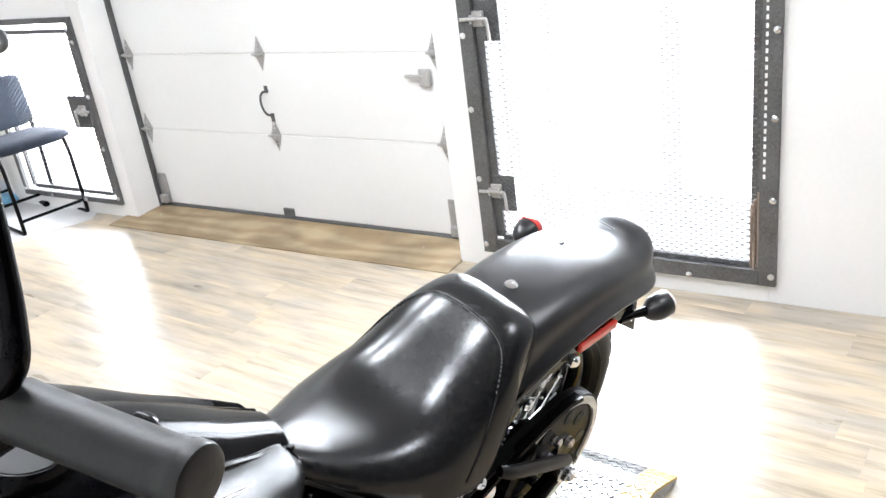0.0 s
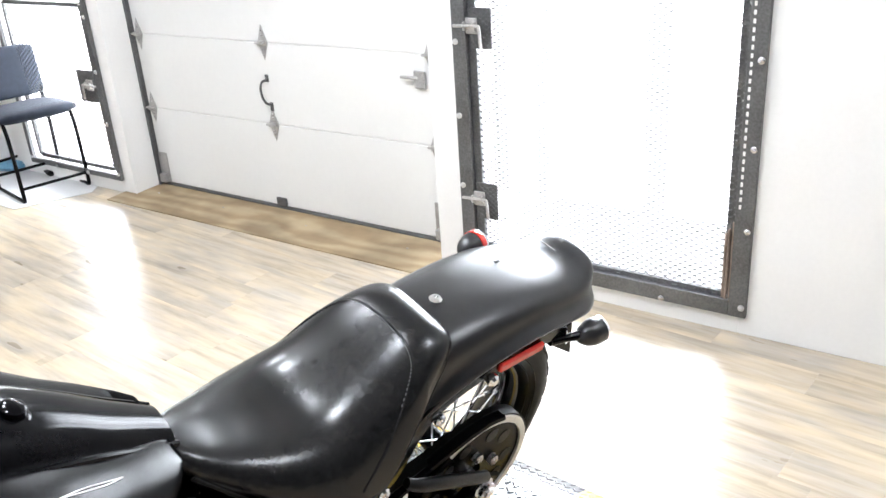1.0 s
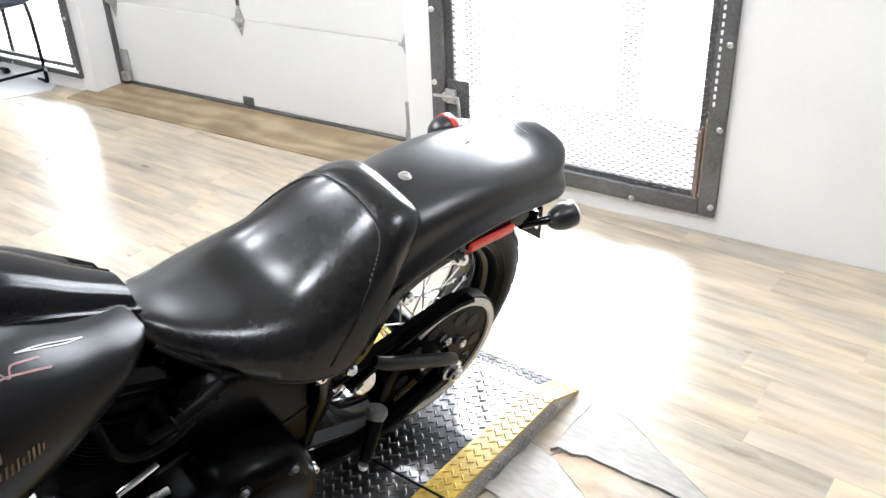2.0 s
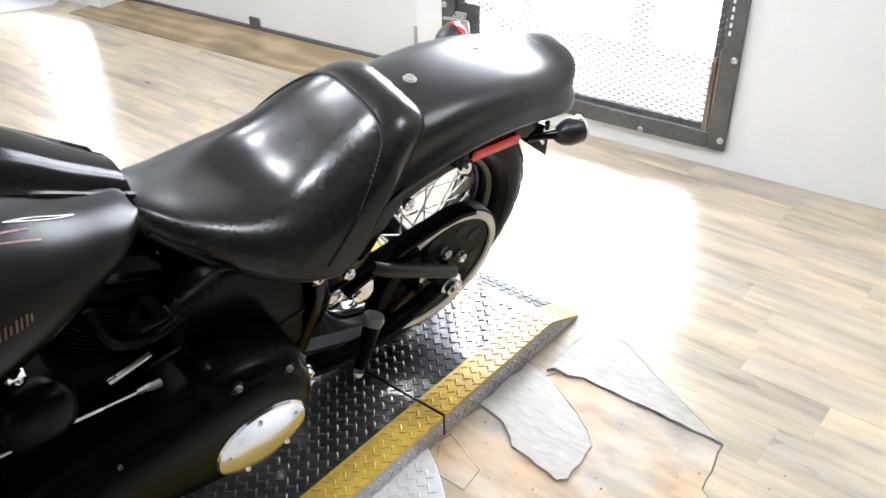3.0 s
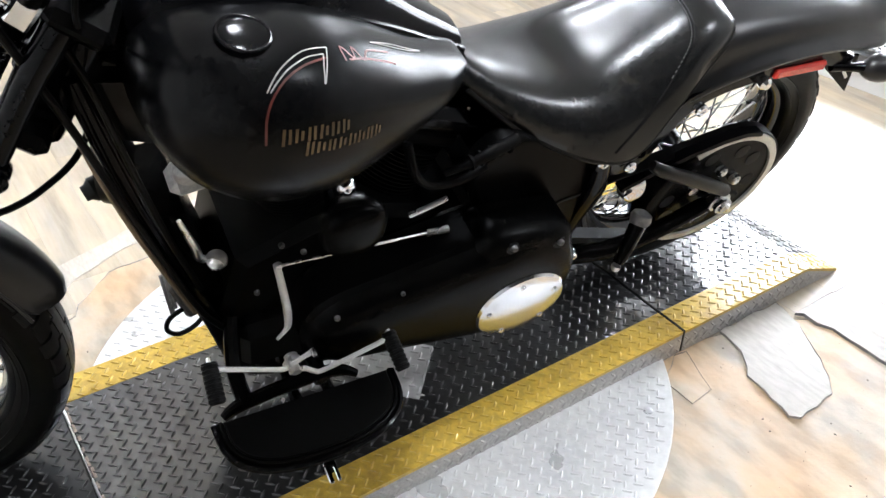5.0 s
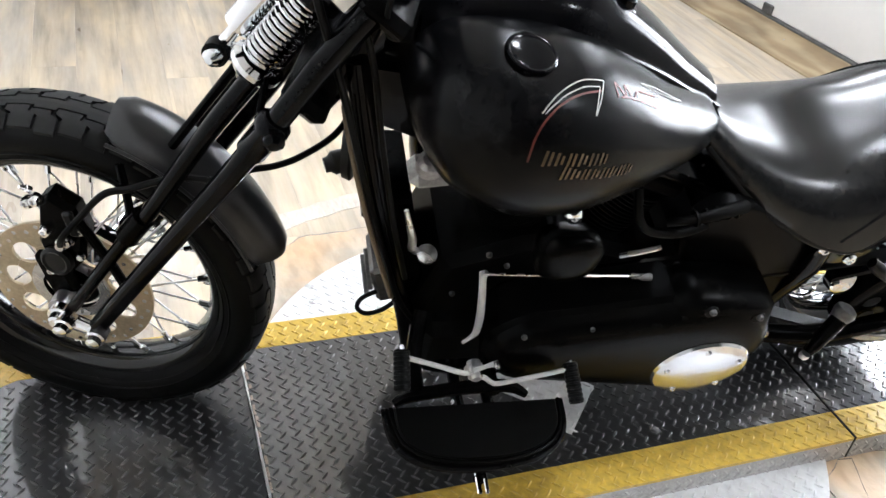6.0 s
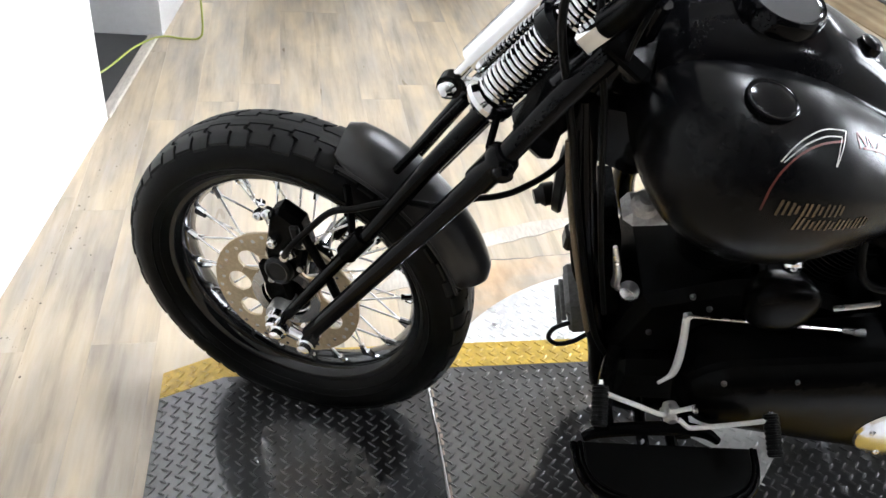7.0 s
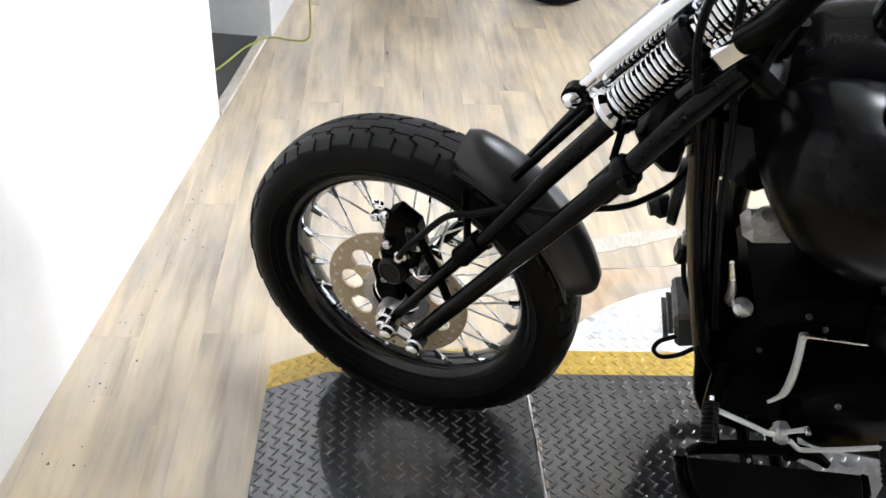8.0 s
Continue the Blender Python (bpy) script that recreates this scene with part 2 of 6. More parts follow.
    l.new(mix.outputs["Result"], hsv.inputs["Color"])
    l.new(hsv.outputs[0], b.inputs["Base Color"])
    rr = n.new("ShaderNodeMapRange")
    rr.inputs["To Min"].default_value, rr.inputs["To Max"].default_value = 0.24, 0.36
    l.new(cloud.outputs["Fac"], rr.inputs[0])
    l.new(rr.outputs[0], b.inputs["Roughness"])
    bp = n.new("ShaderNodeBump")
    bp.inputs["Strength"].default_value = 0.12
    bp.inputs["Distance"].default_value = 0.001
    l.new(streak.outputs["Fac"], bp.inputs["Height"])
    l.new(bp.outputs[0], b.inputs["Normal"])
    return m


M_PLANK = plank_material()


def bare_floor_material():
    """Scraped floor: pale screed with orange glue stains, grey smears and fine scratches."""
    m = bpy.data.materials.new("glue_stained_screed")
    m.use_nodes = True
    n, l = m.node_tree.nodes, m.node_tree.links
    b = n["Principled BSDF"]
    co = n.new("ShaderNodeTexCoord")
    def noise(scale, detail, stretch=(1, 1, 1), turn=0.0):
        mp = n.new("ShaderNodeMapping")
        mp.inputs["Scale"].default_value = stretch
        mp.inputs["Rotation"].default_value = (0, 0, turn)
        l.new(co.outputs["Object"], mp.inputs[0])
        x = n.new("ShaderNodeTexNoise")
        x.inputs["Scale"].default_value = scale
        x.inputs["Detail"].default_value = detail
        l.new(mp.outputs[0], x.inputs["Vector"])
        return x.outputs["Fac"]
    def ramp(fac, stops):
        r = n.new("ShaderNodeValToRGB")
        r.color_ramp.elements[0].position, r.color_ramp.elements[1].position = stops[0][0], stops[-1][0]
        r.color_ramp.elements[0].color, r.color_ramp.elements[1].color = (*stops[0][1], 1), (*stops[-1][1], 1)
        for p, c in stops[1:-1]:
            r.color_ramp.elements.new(p).color = (*c, 1)
        l.new(fac, r.inputs[0])
        return r.outputs[0]
    stain = ramp(noise(3.6, 8), [(0.34, (0.38, 0.345, 0.30)), (0.46, (0.56, 0.49, 0.40)), (0.55, (0.60, 0.455, 0.31)), (0.68, (0.60, 0.40, 0.235))])
    smear = ramp(noise(11, 7, (1.6, 0.6, 1), 0.9), [(0.40, (0.46, 0.44, 0.40)), (0.55, (0.86, 0.84, 0.80)), (0.70, (1.0, 1.0, 1.0))])
    mul = n.new("ShaderNodeMix")
    mul.data_type, mul.blend_type = "RGBA", "MULTIPLY"
    mul.inputs["Factor"].default_value = 0.55
    l.new(stain, mul.inputs["A"])
    l.new(smear, mul.inputs["B"])
    l.new(mul.outputs["Result"], b.inputs["Base Color"])
    b.inputs["Roughness"].default_value = 0.5
    bp = n.new("ShaderNodeBump")
    bp.inputs["Strength"].default_value = 0.25
    bp.inputs["Distance"].default_value = 0.002
    l.new(noise(60, 6), bp.inputs["Height"])
    l.new(bp.outputs[0], b.inputs["Normal"])
    return m


M_SUB = bare_floor_material()


def ply_material():
    """Worn plywood: wandering cathedral grain with darker weathered patches."""
    m = bpy.data.materials.new("worn_plywood")
    m.use_nodes = True
    n, l = m.node_tree.nodes, m.node_tree.links
    b = n["Principled BSDF"]
    co = n.new("ShaderNodeTexCoord")
    mp = n.new("ShaderNodeMapping")
    mp.inputs["Scale"].default_value = (1.0, 0.42, 1.0)
    l.new(co.outputs["Object"], mp.inputs[0])
    wave = n.new("ShaderNodeTexWave")
    wave.bands_direction = "X"
    wave.inputs["Scale"].default_value, wave.inputs["Distortion"].default_value = 2.6, 15.0
    wave.inputs["Detail"].default_value, wave.inputs["Detail Scale"].default_value = 4.0, 0.9
    l.new(mp.outputs[0], wave.inputs["Vector"])
    ramp = n.new("ShaderNodeValToRGB")
    ramp.color_ramp.elements[0].color, ramp.color_ramp.elements[1].color = (0.315, 0.225, 0.125, 1), (0.43, 0.335, 0.205, 1)
    ramp.color_ramp.elements[0].position = 0.1
    l.new(wave.outputs["Fac"], ramp.inputs[0])
    stain = n.new("ShaderNodeTexNoise")
    stain.inputs["Scale"].default_value, stain.inputs["Detail"].default_value = 4.0, 6
    l.new(co.outputs["Object"], stain.inputs["Vector"])
    tone = n.new("ShaderNodeValToRGB")
    tone.color_ramp.elements[0].position, tone.color_ramp.elements[1].position = 0.35, 0.62
    tone.color_ramp.elements[0].color, tone.color_ramp.elements[1].color = (0.66, 0.66, 0.66, 1), (1, 1, 1, 1)
    l.new(stain.outputs["Fac"], tone.inputs[0])
    mul = n.new("ShaderNodeMix")
    mul.data_type, mul.blend_type = "RGBA", "MULTIPLY"
    mul.inputs["Factor"].default_value = 1.0
    l.new(ramp.outputs[0], mul.inputs["A"])
    l.new(tone.outputs[0], mul.inputs["B"])
    l.new(mul.outputs["Result"], b.inputs["Base Color"])
    b.inputs["Roughness"].default_value = 0.6
    bp = n.new("ShaderNodeBump")
    bp.inputs["Strength"].default_value, bp.inputs["Distance"].default_value = 0.2, 0.001
    l.new(wave.outputs["Fac"], bp.inputs["Height"])
    l.new(bp.outputs[0], b.inputs["Normal"])
    return m


M_PLY = ply_material()
M_PALE_WOOD = material("pale_wood_strip", (0.62, 0.52, 0.38), 0.55, 0.0, 60, 0.1, 0.15)


# ------------------------------------------------------------------ mesh tools
class Mesh:
    """Vertices and faces gathered for one mesh."""

    def __init__(self):
        self.v, self.f = [], []

    def add(self, verts, faces):
        k = len(self.v)
        self.v += [tuple(p) for p in verts]
        self.f += [tuple(i + k for i in face) for face in faces]
        return self

    def loft(self, rings, caps=True, closed=True):
        n = len(rings[0])
        k = len(self.v)
        for r in rings:
            self.v += [tuple(p) for p in r]
        for a in range(len(rings) - 1):
            for i in range(n if closed else n - 1):
                j = (i + 1) % n
                self.f.append((k + a * n + i, k + a * n + j, k + (a + 1) * n + j, k + (a + 1) * n + i))
        if caps and closed:
            self.f.append(tuple(k + i for i in reversed(range(n))))
            self.f.append(tuple(k + (len(rings) - 1) * n + i for i in range(n)))
        return self

    def tube(self, path, radius, n=12, smooth=6, caps=True):
        """A round bar along a smoothed path; radius: one number, or one for each point given."""
        pts = [Vector(p) for p in path]
        rad = list(radius) if isinstance(radius, (list, tuple)) else [radius] * len(pts)
        if smooth > 1 and len(pts) > 2:
            out, ro = [], []
            for i in range(len(pts) - 1):
                p0, p1, p2, p3 = pts[max(i - 1, 0)], pts[i], pts[i + 1], pts[min(i + 2, len(pts) - 1)]
                for s in range(smooth):
                    t = s / smooth
                    out.append(0.5 * ((2 * p1) + (p2 - p0) * t + (2 * p0 - 5 * p1 + 4 * p2 - p3) * t * t + (3 * p1 - p0 - 3 * p2 + p3) * t ** 3))
                    ro.append(rad[i] + (rad[i + 1] - rad[i]) * t)
            pts, rad = out + [pts[-1]], ro + [rad[-1]]
        rings, up = [], None
        for i, p in enumerate(pts):
            d = (pts[min(i + 1, len(pts) - 1)] - pts[max(i - 1, 0)]).normalized()
            if up is None:
                up = d.orthogonal().normalized()
            up = (up - d * up.dot(d)).normalized()
            side = d.cross(up)
            rings.append([p + rad[i] * (math.cos(2 * math.pi * q / n) * up + math.sin(2 * math.pi * q / n) * side) for q in range(n)])
        return self.loft(rings, caps)

    def turn(self, profile, origin, axis, n=32):
        """A turned body: profile of (distance along the axis, radius)."""
        o, d = Vector(origin), Vector(axis).normalized()
        u = d.orthogonal().normalized()
        w = d.cross(u)
        rings = [[o + d * a + max(r, 1e-5) * (math.cos(2 * math.pi * q / n) * u + math.sin(2 * math.pi * q / n) * w) for q in range(n)] for a, r in profile]
        return self.loft(rings)

    def ring(self, profile, origin, axis, n=64):
        """A turned ring: a closed profile of (distance along the axis, radius)."""
        o, d = Vector(origin), Vector(axis).normalized()
        u = d.orthogonal().normalized()
        w = d.cross(u)
        k, c = len(self.v), len(profile)
        for q in range(n):
            e = math.cos(2 * math.pi * q / n) * u + math.sin(2 * math.pi * q / n) * w
            self.v += [tuple(o + d * a + r * e) for a, r in profile]
        for q in range(n):
            for i in range(c):
                a, b = k + q * c, k + ((q + 1) % n) * c
                self.f.append((a + i, a + (i + 1) % c, b + (i + 1) % c, b + i))
        return self

    def box(self, centre, size, bevel=0.003, turn=None):
        """A box with chamfered edges."""
        hx, hy, hz = (s / 2 for s in size)
        b = min(bevel, hx * 0.9, hy * 0.9, hz * 0.9)
        m = turn or Matrix.Identity(3)
        c = Vector(centre)
        ids, verts = {}, []
        for sx in (-1, 1):
            for sy in (-1, 1):
                for sz in (-1, 1):
                    for ax in range(3):
                        p = [sx * (hx - b), sy * (hy - b), sz * (hz - b)]
                        p[ax] = (sx * hx, sy * hy, sz * hz)[ax]
                        ids[sx, sy, sz, ax] = len(verts)
                        verts.append(c + m @ Vector(p))
        faces = []
        for ax in range(3):
            o1, o2 = (ax + 1) % 3, (ax + 2) % 3
            for s in (-1, 1):
                loop = []
                for a, q in ((-1, -1), (1, -1), (1, 1), (-1, 1)):
                    key = [0, 0, 0]
                    key[ax], key[o1], key[o2] = s, a, q
                    loop.append(ids[(*key, ax)])
                faces.append(loop if s > 0 else loop[::-1])
            for a in (-1, 1):
                for q in (-1, 1):
                    k0, k1 = [0, 0, 0], [0, 0, 0]
                    k0[ax], k1[ax] = -1, 1
                    for k in (k0, k1):
                        k[o1], k[o2] = a, q
                    loop = [ids[(*k0, o1)], ids[(*k1, o1)], ids[(*k1, o2)], ids[(*k0, o2)]]
                    faces.append(loop if a * q > 0 else loop[::-1])
        for sx in (-1, 1):
            for sy in (-1, 1):
                for sz in (-1, 1):
                    loop = [ids[sx, sy, sz, 0], ids[sx, sy, sz, 1], ids[sx, sy, sz, 2]]
                    faces.append(loop if sx * sy * sz > 0 else loop[::-1])
        return self.add(verts, faces)

    def prism(self, outline, axis, a, b, bevel=0.0):
        """An outline in the plane across an axis (0, 1 or 2), from a to b along it, with chamfered rims."""
        def put(p, h):
            q = list(p)
            q.insert(axis, h)
            return Vector(q)
        pts = [Vector((*p, 0)) for p in outline]
        mid = sum(pts, Vector()) / len(pts)
        def shrunk(s):
            out = []
            for p in pts:
                d = p - mid
                out.append(p - d.normalized() * s)
            return out
        rings = []
        if bevel:
            rings.append([put(p[:2], a) for p in shrunk(bevel)])
            rings.append([put(p[:2], a + math.copysign(bevel, b - a)) for p in pts])
            rings.append([put(p[:2], b - math.copysign(bevel, b - a)) for p in pts])
            rings.append([put(p[:2], b) for p in shrunk(bevel)])
        else:
            rings = [[put(p[:2], a) for p in pts], [put(p[:2], b) for p in pts]]
        return self.loft(rings)


def pillow(outline, y0, y1, soft):
    """An upright panel across the machine from y0 out to y1, its corners and rim well rounded."""
    pts = [Vector(p) for p in outline]
    for _ in range(2):
        cut = []
        for i, p in enumerate(pts):
            q = pts[(i + 1) % len(pts)]
            cut += [p.lerp(q, 0.25), p.lerp(q, 0.75)]
        pts = cut
    mid = sum(pts, Vector((0, 0))) / len(pts)
    rings = []
    for k in range(6):
        a = math.pi / 2 * k / 5
        inset, y = soft * (1 - math.cos(a)), y1 + math.copysign(soft * 0.8, y0 - y1) * (1 - math.sin(a))
        rings.append([(p.x - (p - mid).normalized().x * inset, y, p.y - (p - mid).normalized().y * inset) for p in pts])
    return Mesh().loft([[(p.x, y0, p.y) for p in pts], *rings])


def to_mesh(name, g, mat, angle=35):
    me = bpy.data.meshes.new(name)
    me.from_pydata(g.v, [], g.f)
    bm = bmesh.new()
    bm.from_mesh(me)
    bmesh.ops.recalc_face_normals(bm, faces=bm.faces)
    bm.to_mesh(me)
    bm.free()
    me.materials.append(mat)
    me.polygons.foreach_set("use_smooth", [True] * len(me.polygons))
    me.set_sharp_from_angle(angle=radians(angle))
    return me


def part(name, g, mat, parent, label="", angle=35):
    """One mesh object under a thing or under a part."""
    ob = new(name, g if isinstance(g, bpy.types.Mesh) else to_mesh(name, g, mat, angle))
    ob.parent = parent
    if label:
        ob["label"] = label
    return ob


def thing(name, label, category, m=None, group="", kind=""):
    ob = new(name)
    ob.empty_display_size = 0.1
    if m is not None:
        ob.matrix_world = m
    return tagged(ob, label, category, group, kind)


def solid(name, g, mat, label, category, kind="", group="", angle=35):
    return tagged(new(name, to_mesh(name, g, mat, angle)), label, category, group, kind)


def spline(xs, ys, x):
    """Smooth value between given stations."""
    return float(np.interp(x, xs, ys))


# ------------------------------------------------------------------ the room
# the door wall stands 5 degrees askew to the lift: wx is the depth outward, wy runs along it
WALL = pose(2.352, 0, 0, 0, 0, 5.17)
ROOM_TOP = 2.9


def wall_piece(name, y0, y1, z0, z1, parent, x0=0.0, x1=0.30, mat=None):
    g = Mesh().box(((x0 + x1) / 2, (y0 + y1) / 2, (z0 + z1) / 2), (x1 - x0, y1 - y0, z1 - z0), 0.002)
    return part(name, g, mat or M_WALL, parent)


wall_east = thing("wall_east", "white painted wall with a roller door and two barred doorways", "wall", WALL, kind="structure")
wall_piece("wall_panel", -5.0, -0.215, 0, ROOM_TOP, wall_east)
wall_piece("wall_panel", -0.215, 0.92, 0, 0.105, wall_east)
wall_piece("wall_panel", -0.215, 0.92, 2.06, ROOM_TOP, wall_east)
wall_piece("wall_panel", 0.92, 1.085, 0, ROOM_TOP, wall_east)
wall_piece("wall_panel", 1.085, 3.20, 2.25, ROOM_TOP, wall_east)
wall_piece("wall_panel", 3.20, 3.31, 0, ROOM_TOP, wall_east)
wall_piece("wall_panel", 3.31, 4.15, 0, 0.11, wall_east)
wall_piece("wall_panel", 3.31, 4.15, 1.10, ROOM_TOP, wall_east)
wall_piece("wall_panel", 4.15, 6.4, 0, ROOM_TOP, wall_east)

# outdoors: pale ground and a bright hazy distance
ground = solid("ground", Mesh().box((40.4, 0, -0.06), (80.0, 200, 0.02), 0.004), M_OUT_GROUND, "pale sunlit concrete yard outside the doors", "ground", "structure")
ground.matrix_world = WALL
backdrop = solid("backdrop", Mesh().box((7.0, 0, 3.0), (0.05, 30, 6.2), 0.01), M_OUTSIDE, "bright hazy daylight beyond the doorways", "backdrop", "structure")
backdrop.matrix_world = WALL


def slab(name, x0, x1, y0, y1, z0, z1, mat, label, category, m=None, bevel=0.002):
    ob = solid(name, Mesh().box(((x0 + x1) / 2, (y0 + y1) / 2, (z0 + z1) / 2), (x1 - x0, y1 - y0, z1 - z0), bevel), mat, label, category, "structure")
    if m is not None:
        ob.matrix_world = m
    return ob


slab("subfloor", -5.2, 3.2, -5.2, 6.6, -0.12, -0.004, M_SUB, "bare glue-stained concrete below the torn planks", "floor")
slab("ceiling", -5.2, 3.2, -5.2, 6.6, ROOM_TOP, ROOM_TOP + 0.1, M_CEIL, "plain white ceiling", "ceiling")
# south wall is out of view; dark so the machine's near side reflects little light
slab("wall_south", -5.2, 3.0, -5.1, -4.9, 0, ROOM_TOP, M_DIM_WALL, "unseen closing wall, kept dark to darken reflections", "wall")
slab("wall_north", -5.2, 3.0, 6.1, 6.3, 0, ROOM_TOP, M_WALL, "plain white wall closing the shop", "wall")
slab("wall_far_west", -5.1, -4.9, -5.0, 6.2, 0, ROOM_TOP, M_WALL, "plain white wall behind the partition", "wall")

# white partition beside the front wheel, with an opening in it
PART_W = pose(-1.616, 0, 0, 0, 0, -5.88)
slab("wall_west", -0.12, 0.0, -5.0, 1.61, 0.0, ROOM_TOP, M_WALL, "white painted partition wall", "wall", PART_W)
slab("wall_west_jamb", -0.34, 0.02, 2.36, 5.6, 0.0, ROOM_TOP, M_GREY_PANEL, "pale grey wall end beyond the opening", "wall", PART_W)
slab("threshold_strip", -0.035, 0.005, 1.62, 2.355, -0.003, 0.012, M_PALE_VINYL, "pale worn threshold strip in the opening", "trim", PART_W, 0.003)
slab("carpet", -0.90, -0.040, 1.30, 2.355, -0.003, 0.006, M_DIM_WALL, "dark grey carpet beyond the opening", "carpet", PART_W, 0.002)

# ceiling lights
def ceiling_light(x, y):
    t = thing("ceiling_light", "white rectangular ceiling light out of view, one added as fill", "light", pose(x, y, ROOM_TOP), "ceiling lights")
    part("housing", Mesh().box((0, 0, -0.03), (0.24, 0.28, 0.06), 0.006), M_WALL, t)
    part("diffuser", Mesh().box((0, 0, -0.064), (0.20, 0.24, 0.008), 0.003), M_LAMP, t, "glowing white diffuser")
    return t


# the last lamp is an added fill that brightens the right-hand floor and wall
for x, y in ((0.20, -0.30), (0.50, 0.72), (0.95, 1.6), (-0.6, 4.7), (1.75, -1.9)):
    ceiling_light(x, y)
    area_lamp("ceiling_lamp", pose(x, y, ROOM_TOP - 0.075), 0.19, 0.23, LAMP_WATTS, (0.94, 0.965, 1.0))


# ------------------------------------------------------------------ roller door
def roller_door():
    t = thing("roller_door", "white sectional overhead door with galvanised hinges, closed", "garage door", WALL, kind="structure")
    x, y0, y1 = 0.19, 1.15, 3.19
    seams = [0.03, 0.475, 0.885, 1.295, 1.705, 2.115]
    for a, b in zip(seams, seams[1:]):
        part("door_panel", Mesh().box((x + 0.02, (y0 + y1) / 2, (a + b) / 2), (0.04, y1 - y0, b - a - 0.0006), 0.005), M_DOOR, t)
    part("bottom_seal", Mesh().box((x + 0.02, (y0 + y1) / 2, 0.018), (0.05, y1 - y0, 0.020), 0.006), M_FRAME, t, "dark grey bottom seal")
    def hinge(y, z, lean=1):
        g = Mesh()
        out = [(0, 0.085), (0.022, 0.02), (0.030, 0.0), (0.022, -0.02), (0, -0.085), (-0.022, -0.02), (-0.030, 0.0), (-0.022, 0.02)]
        g.prism([(y + a * 1.15, z + b) for a, b in out], 0, x - 0.004, x - 0.0005, 0.0008)
        h = part("hinge", g, M_GALV, t, "galvanised diamond-shaped hinge")
        part("knuckle", Mesh().box((x - 0.016, y, z), (0.026, 0.034, 0.022), 0.004).tube([(x - 0.020, y - 0.034, z), (x - 0.020, y + 0.034, z)], 0.0065, 10), M_GALV, h)
        for dz in (-0.055, -0.034, 0.034, 0.055):
            part("screw", Mesh().turn([(0, 0.0055), (0.003, 0.0055), (0.004, 0.003)], (x - 0.004, y, z + dz), (-1, 0, 0), 8), M_STEEL, h)
    for z in seams[1:-1]:
        for y in (1.205, 2.205, 3.15):
            hinge(y, z)
    g = Mesh().tube([(x - 0.004, 2.212, 0.700), (x - 0.030, 2.220, 0.695), (x - 0.040, 2.226, 0.665), (x - 0.040, 2.222, 0.622), (x - 0.030, 2.212, 0.590), (x - 0.004, 2.205, 0.575)], 0.0058, 10)
    g.box((x - 0.002, 2.212, 0.708), (0.005, 0.024, 0.036), 0.002).box((x - 0.002, 2.204, 0.565), (0.005, 0.024, 0.045), 0.002)
    part("pull_handle", g, M_FRAME, t, "dull steel pull handle")
    g = Mesh().box((x - 0.012, 1.265, 0.775), (0.016, 0.060, 0.078), 0.005).tube([(x - 0.02, 1.27, 0.782), (x - 0.024, 1.345, 0.784)], 0.0075, 10).box((x - 0.024, 1.352, 0.784), (0.012, 0.022, 0.013), 0.004)
    part("slide_latch", g, M_GALV, t, "galvanised slide latch with a dark handle")
    part("bottom_bracket", Mesh().box((x - 0.006, 2.225, 0.055), (0.014, 0.07, 0.045), 0.004), M_FRAME, t)
    for y in (1.20, 3.15):
        g = Mesh().box((x - 0.004, y, 0.12), (0.006, 0.075, 0.18), 0.002).box((x - 0.02, y, 0.06), (0.03, 0.05, 0.05), 0.004)
        part("corner_bracket", g, M_GALV, t, "galvanised corner bracket")
    for y in (1.10, 3.195):
        g = Mesh().box((x - 0.004, y, 1.1), (0.040, 0.012, 2.2), 0.003).box((x - 0.026, y, 1.1), (0.006, 0.020, 2.2), 0.002)
        part("track", g, M_FRAME, t, "dark steel side track")
    return t


roller_door()
sill = solid("plywood_ramp", Mesh().prism([(-0.13, -0.003), (-0.13, 0.006), (0.10, 0.014), (0.24, 0.014), (0.24, -0.003)], 1, 1.08, 3.30), M_PLY, "worn plywood threshold board before the roller door", "board")
part("edge_strip", Mesh().prism([(0.196, 0.0142), (0.197, 0.0175), (0.236, 0.0175), (0.236, 0.0142)], 1, 1.085, 3.295), M_PALE_WOOD, sill, "pale wooden strip along the door")
for y in (1.32, 1.95, 2.55, 3.08):
    part("screw", Mesh().turn([(0, 0.005), (0.0012, 0.0045), (0.0014, 0.001)], (0.06, y, 0.0128), (0, 0, 1), 10), M_STEEL, sill)
sill.matrix_world = WALL


